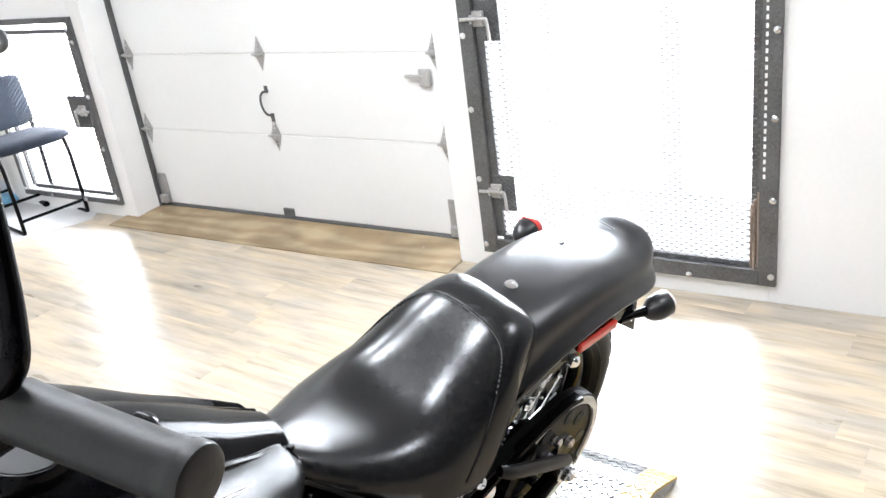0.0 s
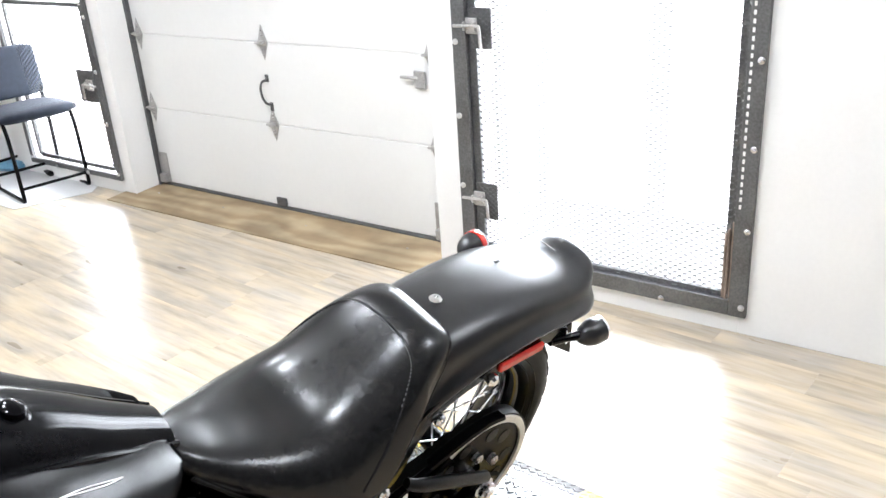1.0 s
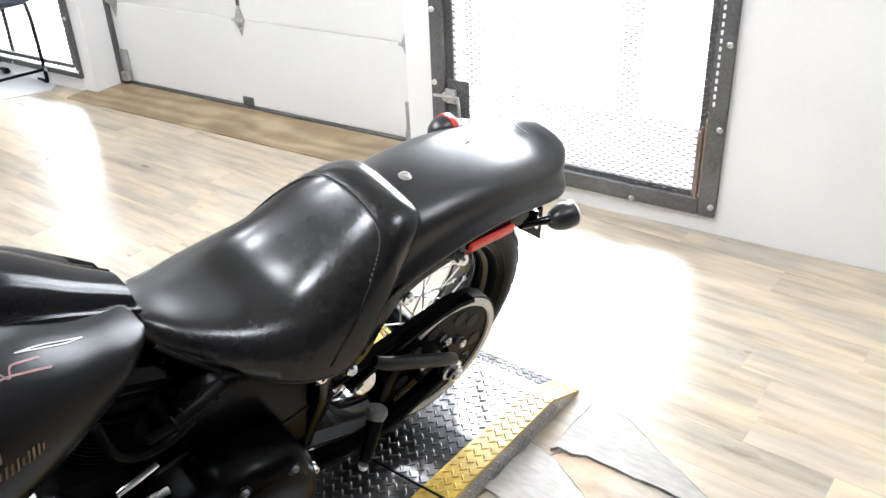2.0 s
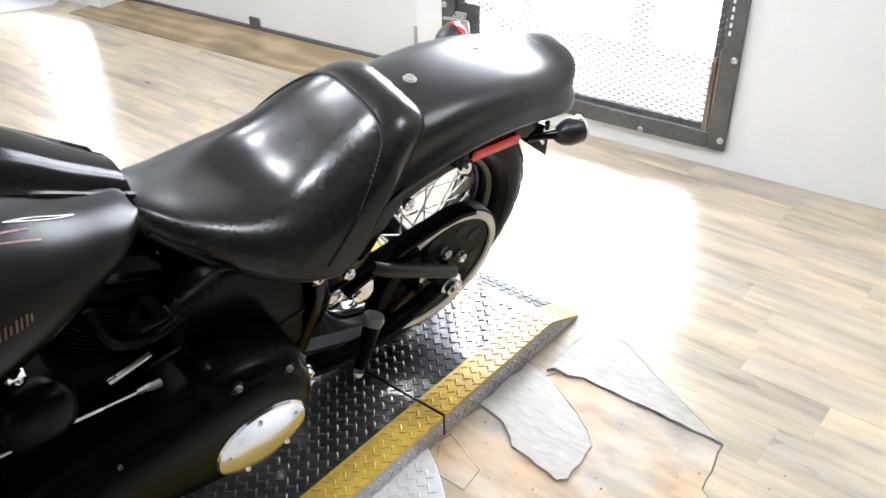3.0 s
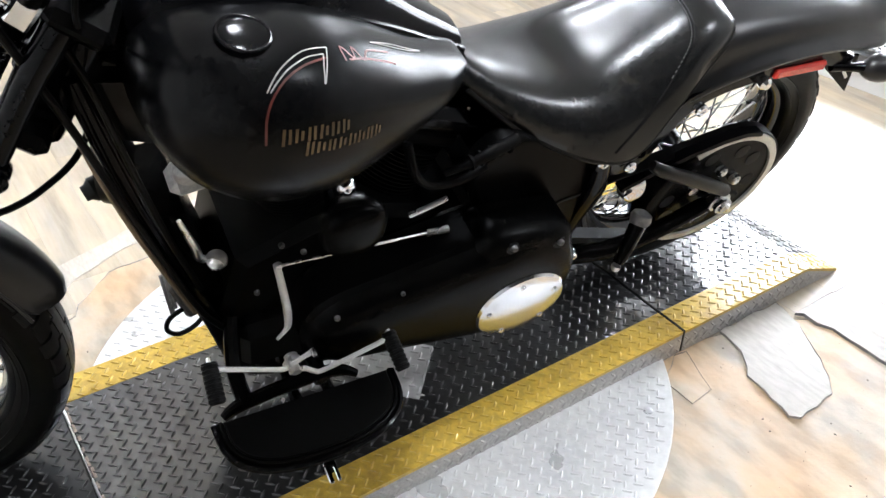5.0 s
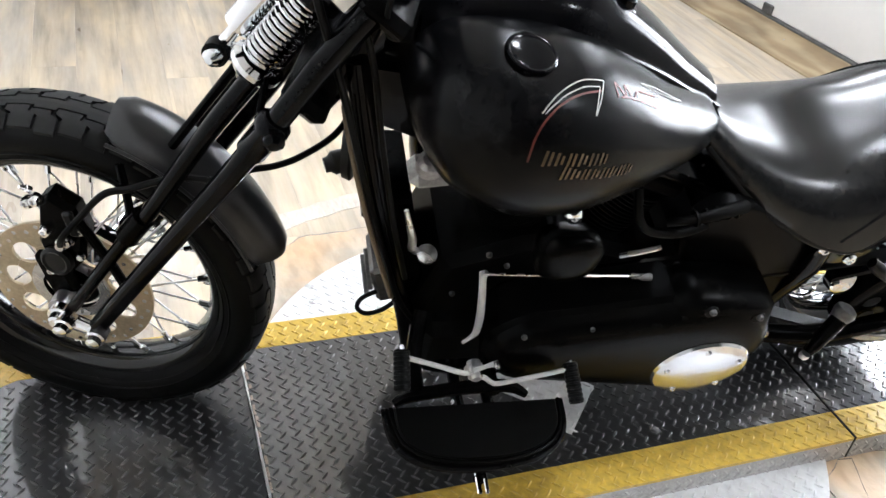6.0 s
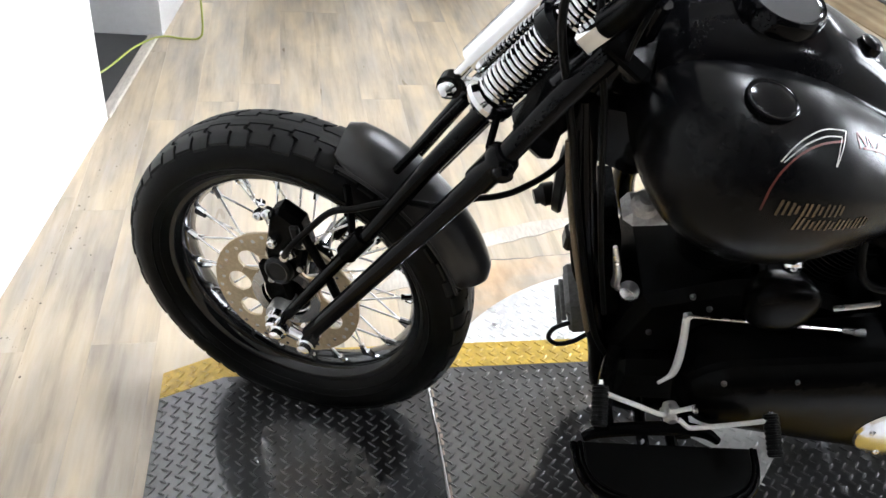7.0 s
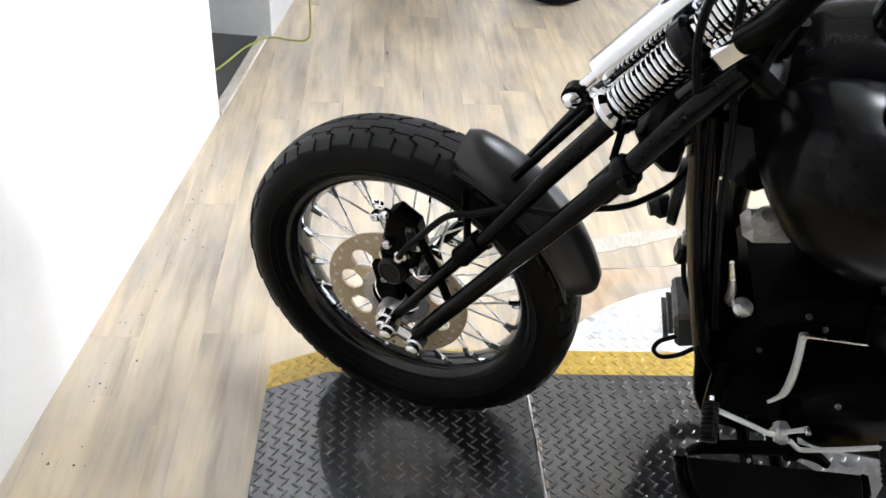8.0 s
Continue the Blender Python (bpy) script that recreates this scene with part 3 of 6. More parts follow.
# ------------------------------------------------------------------ barred doorways
def expanded_mesh(g, y0, y1, z0, z1, x, sw=0.037, sh=0.0125, wire=0.0009, bond=0.0021):
    """A sheet of expanded metal: thin slanting strands that meet in thick short bonds, as long diamonds."""
    rows = int((z1 - z0) / sh)
    cols = int((y1 - y0) / sw)
    for r in range(rows):
        for c in range(cols):
            off = (r % 2) * sw / 2
            ya, za = y0 + c * sw + off, z0 + r * sh
            k = len(g.v)
            e = sw * 0.17
            g.v += [(x - 0.0025, ya - e, za - bond), (x - 0.0025, ya + e, za - bond), (x + 0.002, ya + e, za + bond), (x + 0.002, ya - e, za + bond)]
            g.f.append((k, k + 1, k + 2, k + 3))
            for s in (-1, 1):
                yb, zb = ya + s * sw / 2, za + sh
                if not (y0 <= min(ya, yb) and max(ya, yb) <= y1):
                    continue
                k = len(g.v)
                g.v += [(x - wire, ya, za - wire), (x + wire, ya, za + wire), (x + wire, yb, zb + wire), (x - wire, yb, zb - wire)]
                g.f.append((k, k + 1, k + 2, k + 3))
                g.v += [(x, ya - wire * s, za + wire), (x, ya + wire * s, za - wire), (x, yb + wire * s, zb - wire), (x, yb - wire * s, zb + wire)]
                g.f.append((k + 4, k + 5, k + 6, k + 7))
    return g


def gate(name, label, y0, y1, z0, z1, latches, hinge_strip):
    t = thing(name, label, "security gate", WALL, kind="structure")
    w, inset = (0.062, 0.012) if hinge_strip else (0.030, 0.045)
    g = Mesh()
    for y, z, sy, sz in ((y0 + w / 2, (z0 + z1) / 2, w, z1 - z0), (y1 - w / 2, (z0 + z1) / 2, w, z1 - z0)):
        part("frame_post", Mesh().box((-0.012, y, z), (0.022, sy, sz), 0.002), M_FRAME, t, "dull grey steel angle post")
    for z in (z0 + w / 2, z1 - w / 2):
        part("frame_rail", Mesh().box((-0.0115, (y0 + y1) / 2, z), (0.021, y1 - y0 - 2 * w - 0.002, w), 0.002), M_FRAME, t, "dull grey steel angle rail")
    iy0, iy1, iz0, iz1 = y0 + w + inset, y1 - w - inset, z0 + w + inset / 2, z1 - w - inset
    for y in (iy0, iy1):
        part("gate_post", Mesh().box((0.012, y, (iz0 + iz1) / 2), (0.02, 0.042 if hinge_strip else 0.022, iz1 - iz0), 0.002), M_FRAME, t)
    for z in (iz0, iz1):
        part("gate_rail", Mesh().box((0.0115, (iy0 + iy1) / 2, z), (0.019, iy1 - iy0 - 0.024, 0.022), 0.002), M_FRAME, t)
    tagged(part("mesh_sheet", expanded_mesh(Mesh(), iy0 - 0.008, iy1 + 0.008, iz0 - 0.010, iz1, -0.003), M_FRAME, t, "expanded steel mesh", 60), kind="stuff")
    n = int((z1 - z0) / 0.293)
    for i in range(n + 1):
        for y in (y0 + 0.016, y1 - 0.016):
            part("bolt", Mesh().turn([(0, 0.012), (0.004, 0.012), (0.008, 0.007), (0.009, 0.002)], (-0.023, y, z0 + 0.04 + i * 0.293), (-1, 0, 0), 12), M_STEEL, t)
    for y in np.arange(y0 + 0.31, y1 - 0.1, 0.31):
        part("bolt", Mesh().turn([(0, 0.012), (0.004, 0.012), (0.008, 0.007), (0.009, 0.002)], (-0.022, float(y), z0 + 0.012), (-1, 0, 0), 12), M_STEEL, t)
    if hinge_strip:
        g = Mesh()
        z = z0 + 0.42
        while z < z1 - 0.1:
            g.box((-0.0245, y0 + 0.047, z), (0.004, 0.008, 0.015), 0.001)
            z += 0.027
        part("hinge_strip", g, M_WALL, t, "row of pale slots in the hinge strip")
        g = Mesh().box((-0.006, y0 + w + 0.004, z0 + 0.20), (0.012, 0.010, 0.31), 0.002).box((-0.012, y0 + w + 0.016, z0 + 0.19), (0.016, 0.010, 0.28), 0.003).box((-0.006, y0 + w + 0.028, z0 + 0.18), (0.012, 0.010, 0.26), 0.002).box((-0.014, y0 + w + 0.014, z0 + 0.055), (0.014, 0.030, 0.012), 0.002)
        part("stained_post", g, M_RUST, t, "rust-stained channel at the post foot")
    for y, z, s in latches:
        p = part("latch_plate", Mesh().box((-0.002, y + 0.035 * s, z), (0.006, 0.10 if hinge_strip else 0.16, 0.155 if hinge_strip else 0.18), 0.002), M_FRAME, t, "dark mesh-backed latch plate")
        tagged(part("backing_mesh", expanded_mesh(Mesh(), y + 0.035 * s - 0.045, y + 0.035 * s + 0.045, z - 0.072, z + 0.072, -0.0075, 0.026, 0.010, 0.0012, 0.002), M_FRAME, p, "dark mesh over the plate", 60), kind="stuff")
        g = Mesh().box((-0.012, y, z + 0.01), (0.012, 0.055, 0.06), 0.003)
        g.tube([(-0.028, y - 0.07 * s, z + 0.01), (-0.028, y + 0.03 * s, z + 0.012), (-0.028, y + 0.045 * s, z), (-0.028, y + 0.05 * s, z - 0.07)], 0.007, 8)
        g.box((-0.026, y - 0.022, z + 0.01), (0.014, 0.012, 0.034), 0.003).box((-0.026, y + 0.022, z + 0.01), (0.014, 0.012, 0.034), 0.003)
        part("slide_bolt", g, M_GALV, p, "galvanised slide bolt")
    return t


gate("door_1", "tall steel-framed security gate with expanded mesh, shut", -0.242, 0.948, 0.075, 2.08, ((0.865, 1.045, -1), (0.865, 0.345, -1)), True)
gate("door_2", "low steel-framed mesh window gate with a latch plate, shut", 3.285, 4.18, 0.08, 1.13, ((3.40, 0.615, 1),), False)

M_FILM = bpy.data.materials.new("translucent_white_film")
M_FILM.use_nodes = True
film_b = M_FILM.node_tree.nodes["Principled BSDF"]
film_t = M_FILM.node_tree.nodes.new("ShaderNodeBsdfTranslucent")
film_m = M_FILM.node_tree.nodes.new("ShaderNodeMixShader")
film_b.inputs["Base Color"].default_value = (0.8, 0.8, 0.8, 1)
film_t.inputs["Color"].default_value = (0.62, 0.62, 0.62, 1)
film_m.inputs[0].default_value = 0.5
M_FILM.node_tree.links.new(film_b.outputs[0], film_m.inputs[1])
M_FILM.node_tree.links.new(film_t.outputs[0], film_m.inputs[2])
M_FILM.node_tree.links.new(film_m.outputs[0], M_FILM.node_tree.nodes["Material Output"].inputs["Surface"])
# white frame of the outer glazed door behind the tall gate
outer = thing("door_3", "white outer door frame seen through the mesh", "door", WALL, kind="structure")
for y0, y1 in ((-0.22, -0.15), (0.175, 0.262), (0.69, 0.74), (0.87, 0.93)):
    part("stile", Mesh().box((0.27, (y0 + y1) / 2, 1.14), (0.036, y1 - y0, 1.676), 0.004), M_FILM, outer)
for z0, z1 in ((0.107, 0.30), (1.98, 2.06)):
    part("rail", Mesh().box((0.27, 0.355, (z0 + z1) / 2), (0.036, 1.0, z1 - z0), 0.004), M_FILM, outer)


# ------------------------------------------------------------------ the lift
TOP = 0.065


def tread_bars(g, x0, x1, y0, y1, z, keep, pitch=0.0295, size=0.0112, slope=None):
    """Raised lozenges of a tread plate: each row slants one way, the next row the other, half a step on."""
    j = 0
    y = y0 + pitch / 4
    while y < y1 - 0.005:
        a = radians(45 if j % 2 else -45)
        c, s = math.cos(a), math.sin(a)
        x = x0 + pitch * (0.5 if j % 2 else 0.25)
        while x < x1 - 0.005:
            if keep(x, y):
                k = len(g.v)
                for bx, by, up in ((-size, 0, 0), (-size * 0.45, -0.0031, 0), (size * 0.45, -0.0031, 0), (size, 0, 0), (size * 0.45, 0.0031, 0), (-size * 0.45, 0.0031, 0), (-size * 0.55, 0, 0.0024), (size * 0.55, 0, 0.0024)):
                    px, py = x + c * bx - s * by, y + s * bx + c * by
                    g.v.append((px, py, (z if slope is None else slope(px)) + up))
                for f in ((0, 1, 6), (1, 2, 7, 6), (2, 3, 7), (3, 4, 7), (4, 5, 6, 7), (5, 0, 6)):
                    g.f.append(tuple(k + q for q in f))
            x += pitch
        y += pitch / 2
        j += 1
    return g


def lift_section(label, x0, x1, bend, end, plate, bars):
    """A length of the platform: black tread plate, yellow edges, bare metal skirts; the end sections slope to the floor."""
    t = thing("lift_platform", label, "lift platform", None, "lift platform sections")
    y0, y1, s = -0.302, 0.322, 0.081
    def level(x):
        if bend is None:
            return TOP
        f = min(1, max(0, (x - bend) / (end - bend)))
        return TOP - f * (TOP - 0.008)
    xs = [x0, x1] if bend is None else sorted([x0 if end > bend else x1, bend, end])
    def sheet(ya, yb, lift):
        g = Mesh()
        rings = [[(x, ya, level(x) - 0.008), (x, yb, level(x) - 0.008), (x, yb, level(x) + lift), (x, ya, level(x) + lift)] for x in xs]
        return g.loft(rings)
    part("deck", sheet(y0 + s, y1 - s, 0), plate, t, "worn black tread plate")
    for ya, yb in ((y0, y0 + s - 0.0005), (y1 - s + 0.0005, y1)):
        part("edge_stripe", sheet(ya, yb, 0.0004), M_YELLOW, t, "worn yellow painted edge")
    for y in (y0 + 0.002, y1 - 0.002):
        part("skirt", Mesh().loft([[(x, y - 0.002, 0.0015), (x, y + 0.002, 0.0015), (x, y + 0.002, level(x) - 0.0085), (x, y - 0.002, level(x) - 0.0085)] for x in xs]), M_GALV, t, "bare metal side skirt")
        flat = tread_bars(Mesh(), min(xs), max(xs), 0.004, TOP, 0.0, lambda x, v: v < level(x) - 0.018)
        out = math.copysign(1, y)
        flat.v = [(px, y + out * (0.0019 + h), pv) for px, pv, h in flat.v]
        tagged(part("tread", flat, M_GALV, t, "raised bars on the skirt"), kind="stuff")
    slope = None if bend is None else level
    a, b = min(xs), max(xs)
    tagged(part("tread", tread_bars(Mesh(), a, b, y0 + s, y1 - s, TOP, lambda x, y: True, slope=slope), bars, t, "raised tread bars, worn bright"), kind="stuff")
    for ya, yb in ((y0, y0 + s), (y1 - s, y1)):
        tagged(part("tread", tread_bars(Mesh(), a, b, ya, yb, TOP + 0.0004, lambda x, y: True, slope=None if slope is None else (lambda x: level(x) + 0.0004)), M_YELLOW, t, "yellow raised tread bars"), kind="stuff")
    return t


lift_section("middle lift section of black tread plate with yellow edges", -0.533, 0.720, None, None, M_PLATE_BLACK, M_BAR_BLACK)
lift_section("rear lift section sloping down to the floor", 0.728, 1.165, 1.165, 1.305, M_PLATE_BLACK, M_BAR_BLACK)
# same plate as the others, with darker reflection set by its material
lift_section("front lift section sloping down to the floor", -0.985, -0.543, -0.985, -1.127, M_PLATE_SHADED, M_BAR_SHADED)
gap = solid("gap_strip", Mesh().box((-0.538, 0.01, 0.0585), (0.0052, 0.61, 0.018), 0.0020), M_POLISHED, "bright metal strip in the joint of the lift sections", "metal strip")
part("strip_bed", Mesh().box((-0.538, 0.01, 0.040), (0.0098, 0.612, 0.040), 0.001), M_RUBBER, gap, "black bed of the joint")
rust = Mesh()
for y in np.arange(-0.28, 0.30, 0.034):
    rust.box((-0.5325 + 0.0015 * math.sin(float(y) * 60), float(y), 0.0652), (0.006, 0.022 + 0.010 * math.sin(float(y) * 41), 0.0006), 0.0002)
tagged(part("rust_stain", rust, M_RUST, gap, "rust flecks along the joint"), kind="stuff")
solid("joint_seal", Mesh().box((0.724, 0.01, 0.034), (0.0078, 0.624, 0.066), 0.0015), M_RUBBER, "black seal in the joint before the ramp", "rubber seal")

disc = thing("turntable", "round bare aluminium tread plate turntable under the lift", "turntable", pose(0.095, 0.02, 0))
RD = 0.655
part("plate", Mesh().turn([(0.0005, RD), (0.009, RD), (0.0105, RD - 0.002)], (0, 0, 0), (0, 0, 1), 96), M_ALU, disc)
def on_disc(x, y):
    return x * x + y * y < (RD - 0.02) ** 2 and not (-0.33 < y < 0.30)
tagged(part("tread", tread_bars(Mesh(), -RD, RD, -RD, RD, 0.0105, on_disc), M_ALU, disc, "raised tread bars"), kind="stuff")
for i in range(12):
    a = radians(15 + 30 * i)
    part("bolt", Mesh().turn([(0, 0.011), (0.003, 0.010), (0.005, 0.004)], (0.60 * math.cos(a), 0.60 * math.sin(a), 0.0105), (0, 0, 1), 12), M_STEEL, disc)


# ------------------------------------------------------------------ the motorcycle
# own axes: x to the rear, y to the machine's right, z up; it leans on its stand and points a little across the lift
BIKE = pose(0.0442, 0.1447, TOP, 0, 0, -7.55) @ pose(0, 0, 0, 18.26)
bike = thing("motorcycle", "black cruiser motorcycle with a springer fork, leaning on its stand", "motorcycle", BIKE)


def bp(name, g, mat, label="", parent=None, angle=35):
    return part(name, g, mat, parent or bike, label, angle)


def bolt(parent, p, d, r=0.010, h=0.008, mat=None, name="bolt"):
    g = Mesh().turn([(0, r), (h * 0.6, r), (h, r * 0.72), (h * 1.02, r * 0.4), (h * 0.8, r * 0.35)], p, d, 12)
    return part(name, g, mat or M_CHROME, parent)


def section(xc, yc, zc, a, b, n=32, e=2.4, e2=None):
    """A superellipse across the machine."""
    out = []
    for q in range(n):
        t = 2 * math.pi * q / n
        c, s = math.cos(t), math.sin(t)
        k = e if s >= 0 else (e2 or e)
        out.append((xc, yc + a * math.copysign(abs(c) ** (2 / k), c), zc + b * math.copysign(abs(s) ** (2 / k), s)))
    return out


# ---- tank: two lobes with a console between
TX = [-0.356, -0.347, -0.325, -0.29, -0.22, -0.13, -0.04, 0.04, 0.098, 0.137, 0.153]
T_BOT = [0.890, 0.862, 0.828, 0.793, 0.763, 0.750, 0.757, 0.780, 0.803, 0.828, 0.845]
T_TOP = [0.925, 0.965, 1.000, 1.022, 1.030, 1.010, 0.964, 0.911, 0.878, 0.855, 0.841]
T_OUT = [0.110, 0.158, 0.206, 0.242, 0.270, 0.262, 0.226, 0.184, 0.150, 0.112, 0.080]


def smooth_stations(xs, columns, steps):
    """Catmull-Rom between stations."""
    out = []
    for i in range(len(xs) - 1):
        for s in range(steps):
            t = s / steps
            row = []
            for col in (xs, *columns):
                p0, p1, p2, p3 = col[max(i - 1, 0)], col[i], col[i + 1], col[min(i + 2, len(xs) - 1)]
                row.append(0.5 * (2 * p1 + (p2 - p0) * t + (2 * p0 - 5 * p1 + 4 * p2 - p3) * t * t + (3 * p1 - p0 - 3 * p2 + p3) * t ** 3))
            out.append(row)
    out.append([col[-1] for col in (xs, *columns)])
    return out


def tank_lobe(side):
    rings = []
    for x, zb, zt, yo in smooth_stations(TX, (T_BOT, T_TOP, T_OUT), 4):
        inner = 0.012
        zt -= 0.034 if side > 0 else 0.0
        yc, a = side * (yo + inner) / 2, (yo - inner) / 2
        rings.append(section(x, yc, (zb + zt) / 2, a, (zt - zb) / 2, 44, 2.35, 2.1))
    return Mesh().loft(rings)


tank = bp("fuel_tank", tank_lobe(-1), M_SATIN, "satin black fuel tank with faded pinstripes", angle=50)
bp("fuel_tank_half", tank_lobe(1), M_SATIN, "satin black fuel tank half", angle=50)

# console along the seam
CX = [-0.34, -0.30, -0.22, -0.13, -0.05, 0.03, 0.10, 0.165]
C_Z = [0.985, 1.006, 1.022, 1.013, 0.980, 0.932, 0.882, 0.839]
C_W = [0.070, 0.085, 0.092, 0.090, 0.080, 0.066, 0.053, 0.042]
C_H = [0.022, 0.029, 0.032, 0.031, 0.027, 0.022, 0.017, 0.012]
rings = []
for x, z, w, h in smooth_stations(CX, (C_Z, C_W, C_H), 4):
    rings.append([(x, w * c, z + h * s) for c, s in ((-1.12, -0.95), (-1.10, -0.62), (-1.0, -0.55), (-0.94, -0.30), (-0.86, 0.15), (-0.68, 0.62), (-0.38, 0.92), (0, 1.0), (0.38, 0.92), (0.68, 0.62), (0.86, 0.15), (0.94, -0.30), (1.0, -0.55), (1.10, -0.62), (1.12, -0.95), (0, -1.2))])
console = bp("console", Mesh().loft(rings), M_CONSOLE, "gloss black tank console", angle=40)
for sy in (-1, 1):
    path = [(x, sy * w * 1.10, z - h * 0.70) for x, z, w, h in smooth_stations(CX, (C_Z, C_W, C_H), 3)]
    bp("trim_rib", Mesh().tube(path, 0.006, 8, 1), M_CONSOLE, "raised gloss trim rib", console)
gauge = bp("speedometer", Mesh().turn([(-0.02, 0.062), (0.016, 0.062), (0.024, 0.057), (0.020, 0.050)], (-0.185, 0.0, 1.044), (0.18, 0, 0.98), 40), M_GLOSS, "black-rimmed speedometer", console)
bp("dial", Mesh().turn([(0, 0.050), (0.002, 0.049)], (-0.181, 0.0, 1.062), (0.18, 0, 0.98), 32), M_PLASTIC, "dark dial", gauge)
knob = bp("ignition_switch", Mesh().turn([(-0.02, 0.026), (0.006, 0.026), (0.009, 0.023), (0.010, 0.018), (0.022, 0.017), (0.025, 0.012)], (-0.048, -0.012, 0.990), (0.30, 0, 0.95), 24), M_GLOSS, "black ignition switch knob", console)
for x, z in ((-0.14, 1.030),):
    bolt(console, (x, -0.05, z - 0.004), (0.3, -0.5, 0.8), 0.006, 0.004, M_STEEL, "screw")


# ---- painted marks on the left lobe, laid on its surface
from mathutils.bvhtree import BVHTree
tank_me = tank.data
tank_tree = BVHTree.FromPolygons([v.co.copy() for v in tank_me.vertices], [tuple(p.vertices) for p in tank_me.polygons])


# fuel cap on the left lobe, seated on its skin
cap_o, cap_n, _, _ = tank_tree.find_nearest(Vector((-0.219, -0.160, 1.04)))
cap = bp("fuel_cap", Mesh().turn([(-0.01, 0.0345), (0.0015, 0.0350), (0.0032, 0.0335), (0.0030, 0.031), (0.0022, 0.0295), (0.0034, 0.024), (0.0042, 0.013), (0.0044, 0.002)], cap_o, cap_n, 40), M_CONSOLE, "gloss black fuel cap", tank)


def line_on_tank(points, width, lift=0.0010, steps=5):
    """A painted line through places on the tank, lying on its skin."""
    rows = smooth_stations([float(i) for i in range(len(points))], [[p[k] for p in points] for k in range(3)], steps)
    g, left, right = Mesh(), [], []
    for i, row in enumerate(rows):
        p, n, _, _ = tank_tree.find_nearest(Vector(row[1:]))
        a, b = Vector(rows[max(i - 1, 0)][1:]), Vector(rows[min(i + 1, len(rows) - 1)][1:])
        side = n.cross(b - a).normalized() * width / 2
        for out, q in ((left, p + side), (right, p - side)):
            h, m, _, _ = tank_tree.find_nearest(q)
            out.append(h + m * lift)
    k = len(rows)
    g.v = [tuple(p) for p in left + right]
    g.f = [(i, i + 1, k + i + 1, k + i) for i in range(k - 1)]
    return g


for pts in (((-0.215, -0.232, 0.997), (-0.196, -0.215, 1.009), (-0.174, -0.199, 1.013), (-0.151, -0.186, 1.011), (-0.120, -0.178, 1.003)),
            ((-0.211, -0.233, 0.997), (-0.192, -0.219, 1.006), (-0.174, -0.207, 1.009), (-0.151, -0.195, 1.007), (-0.128, -0.189, 1.003)),
            ((-0.120, -0.178, 1.003), (-0.127, -0.199, 0.997), (-0.138, -0.223, 0.984)),
            ((-0.128, -0.189, 1.003), (-0.133, -0.205, 0.997), (-0.139, -0.223, 0.984)),
            ((-0.046, -0.143, 0.965), (-0.012, -0.130, 0.945), (0.022, -0.120, 0.925), (0.050, -0.112, 0.905)),
            ((-0.046, -0.143, 0.965), (-0.014, -0.135, 0.945), (0.024, -0.124, 0.923), (0.050, -0.112, 0.905))):
    part("pinstripe", line_on_tank(pts, 0.0019), M_PINSTRIPE, tank, "thin white pinstripe")
for pts in (((-0.226, -0.263, 0.943), (-0.221, -0.251, 0.973), (-0.210, -0.238, 0.990), (-0.189, -0.222, 1.002), (-0.159, -0.206, 1.005), (-0.126, -0.193, 0.999)),
            ((-0.103, -0.185, 0.976), (-0.095, -0.172, 1.002), (-0.083, -0.182, 0.978), (-0.074, -0.168, 0.998), (-0.066, -0.180, 0.972), (-0.047, -0.166, 0.984), (-0.010, -0.152, 0.962)),
            ((-0.091, -0.187, 0.984), (-0.064, -0.177, 0.972), (-0.037, -0.171, 0.958), (-0.009, -0.164, 0.941))):
    part("brush_line", line_on_tank(pts, 0.0030, 0.0007), M_REDLINE, tank, "faded dull red brush line")
# faded bronze badge: two rows of plain slanting bars
for a, b, h, n in (((-0.2075, -0.261, 0.949), (-0.110, -0.243, 0.930), 0.018, 6), ((-0.178, -0.264, 0.925), (-0.058, -0.228, 0.894), 0.017, 8)):
    a, b = Vector(a), Vector(b)
    for i in range(n):
        for u0, u1, tall in ((0.10, 0.34, 1.0), (0.56, 0.80, (0.9, 0.72, 1.0, 0.66)[i % 4])):
            p, q = a.lerp(b, (i + u0) / n), a.lerp(b, (i + u1) / n)
            m = (p + q) / 2
            up = Vector((0.17, 0.2, 1)).normalized() * h * tall * (1.0 if i else 1.22) / 2
            part("badge_bar", line_on_tank([m - up, m, m + up], (q - p).length, 0.0008, 3), M_GOLD, tank, "faded bronze bar of the badge")


# ---- seat
SX = [0.150, 0.165, 0.20, 0.26, 0.34, 0.42, 0.50, 0.57, 0.625, 0.67, 0.698, 0.712]
S_TOP = [0.795, 0.803, 0.791, 0.767, 0.749, 0.750, 0.777, 0.811, 0.836, 0.838, 0.826, 0.812]
S_LOW = [0.778, 0.772, 0.745, 0.700, 0.660, 0.630, 0.622, 0.706, 0.757, 0.790, 0.803, 0.806]
S_W = [0.028, 0.050, 0.082, 0.122, 0.163, 0.186, 0.185, 0.165, 0.141, 0.121, 0.101, 0.078]


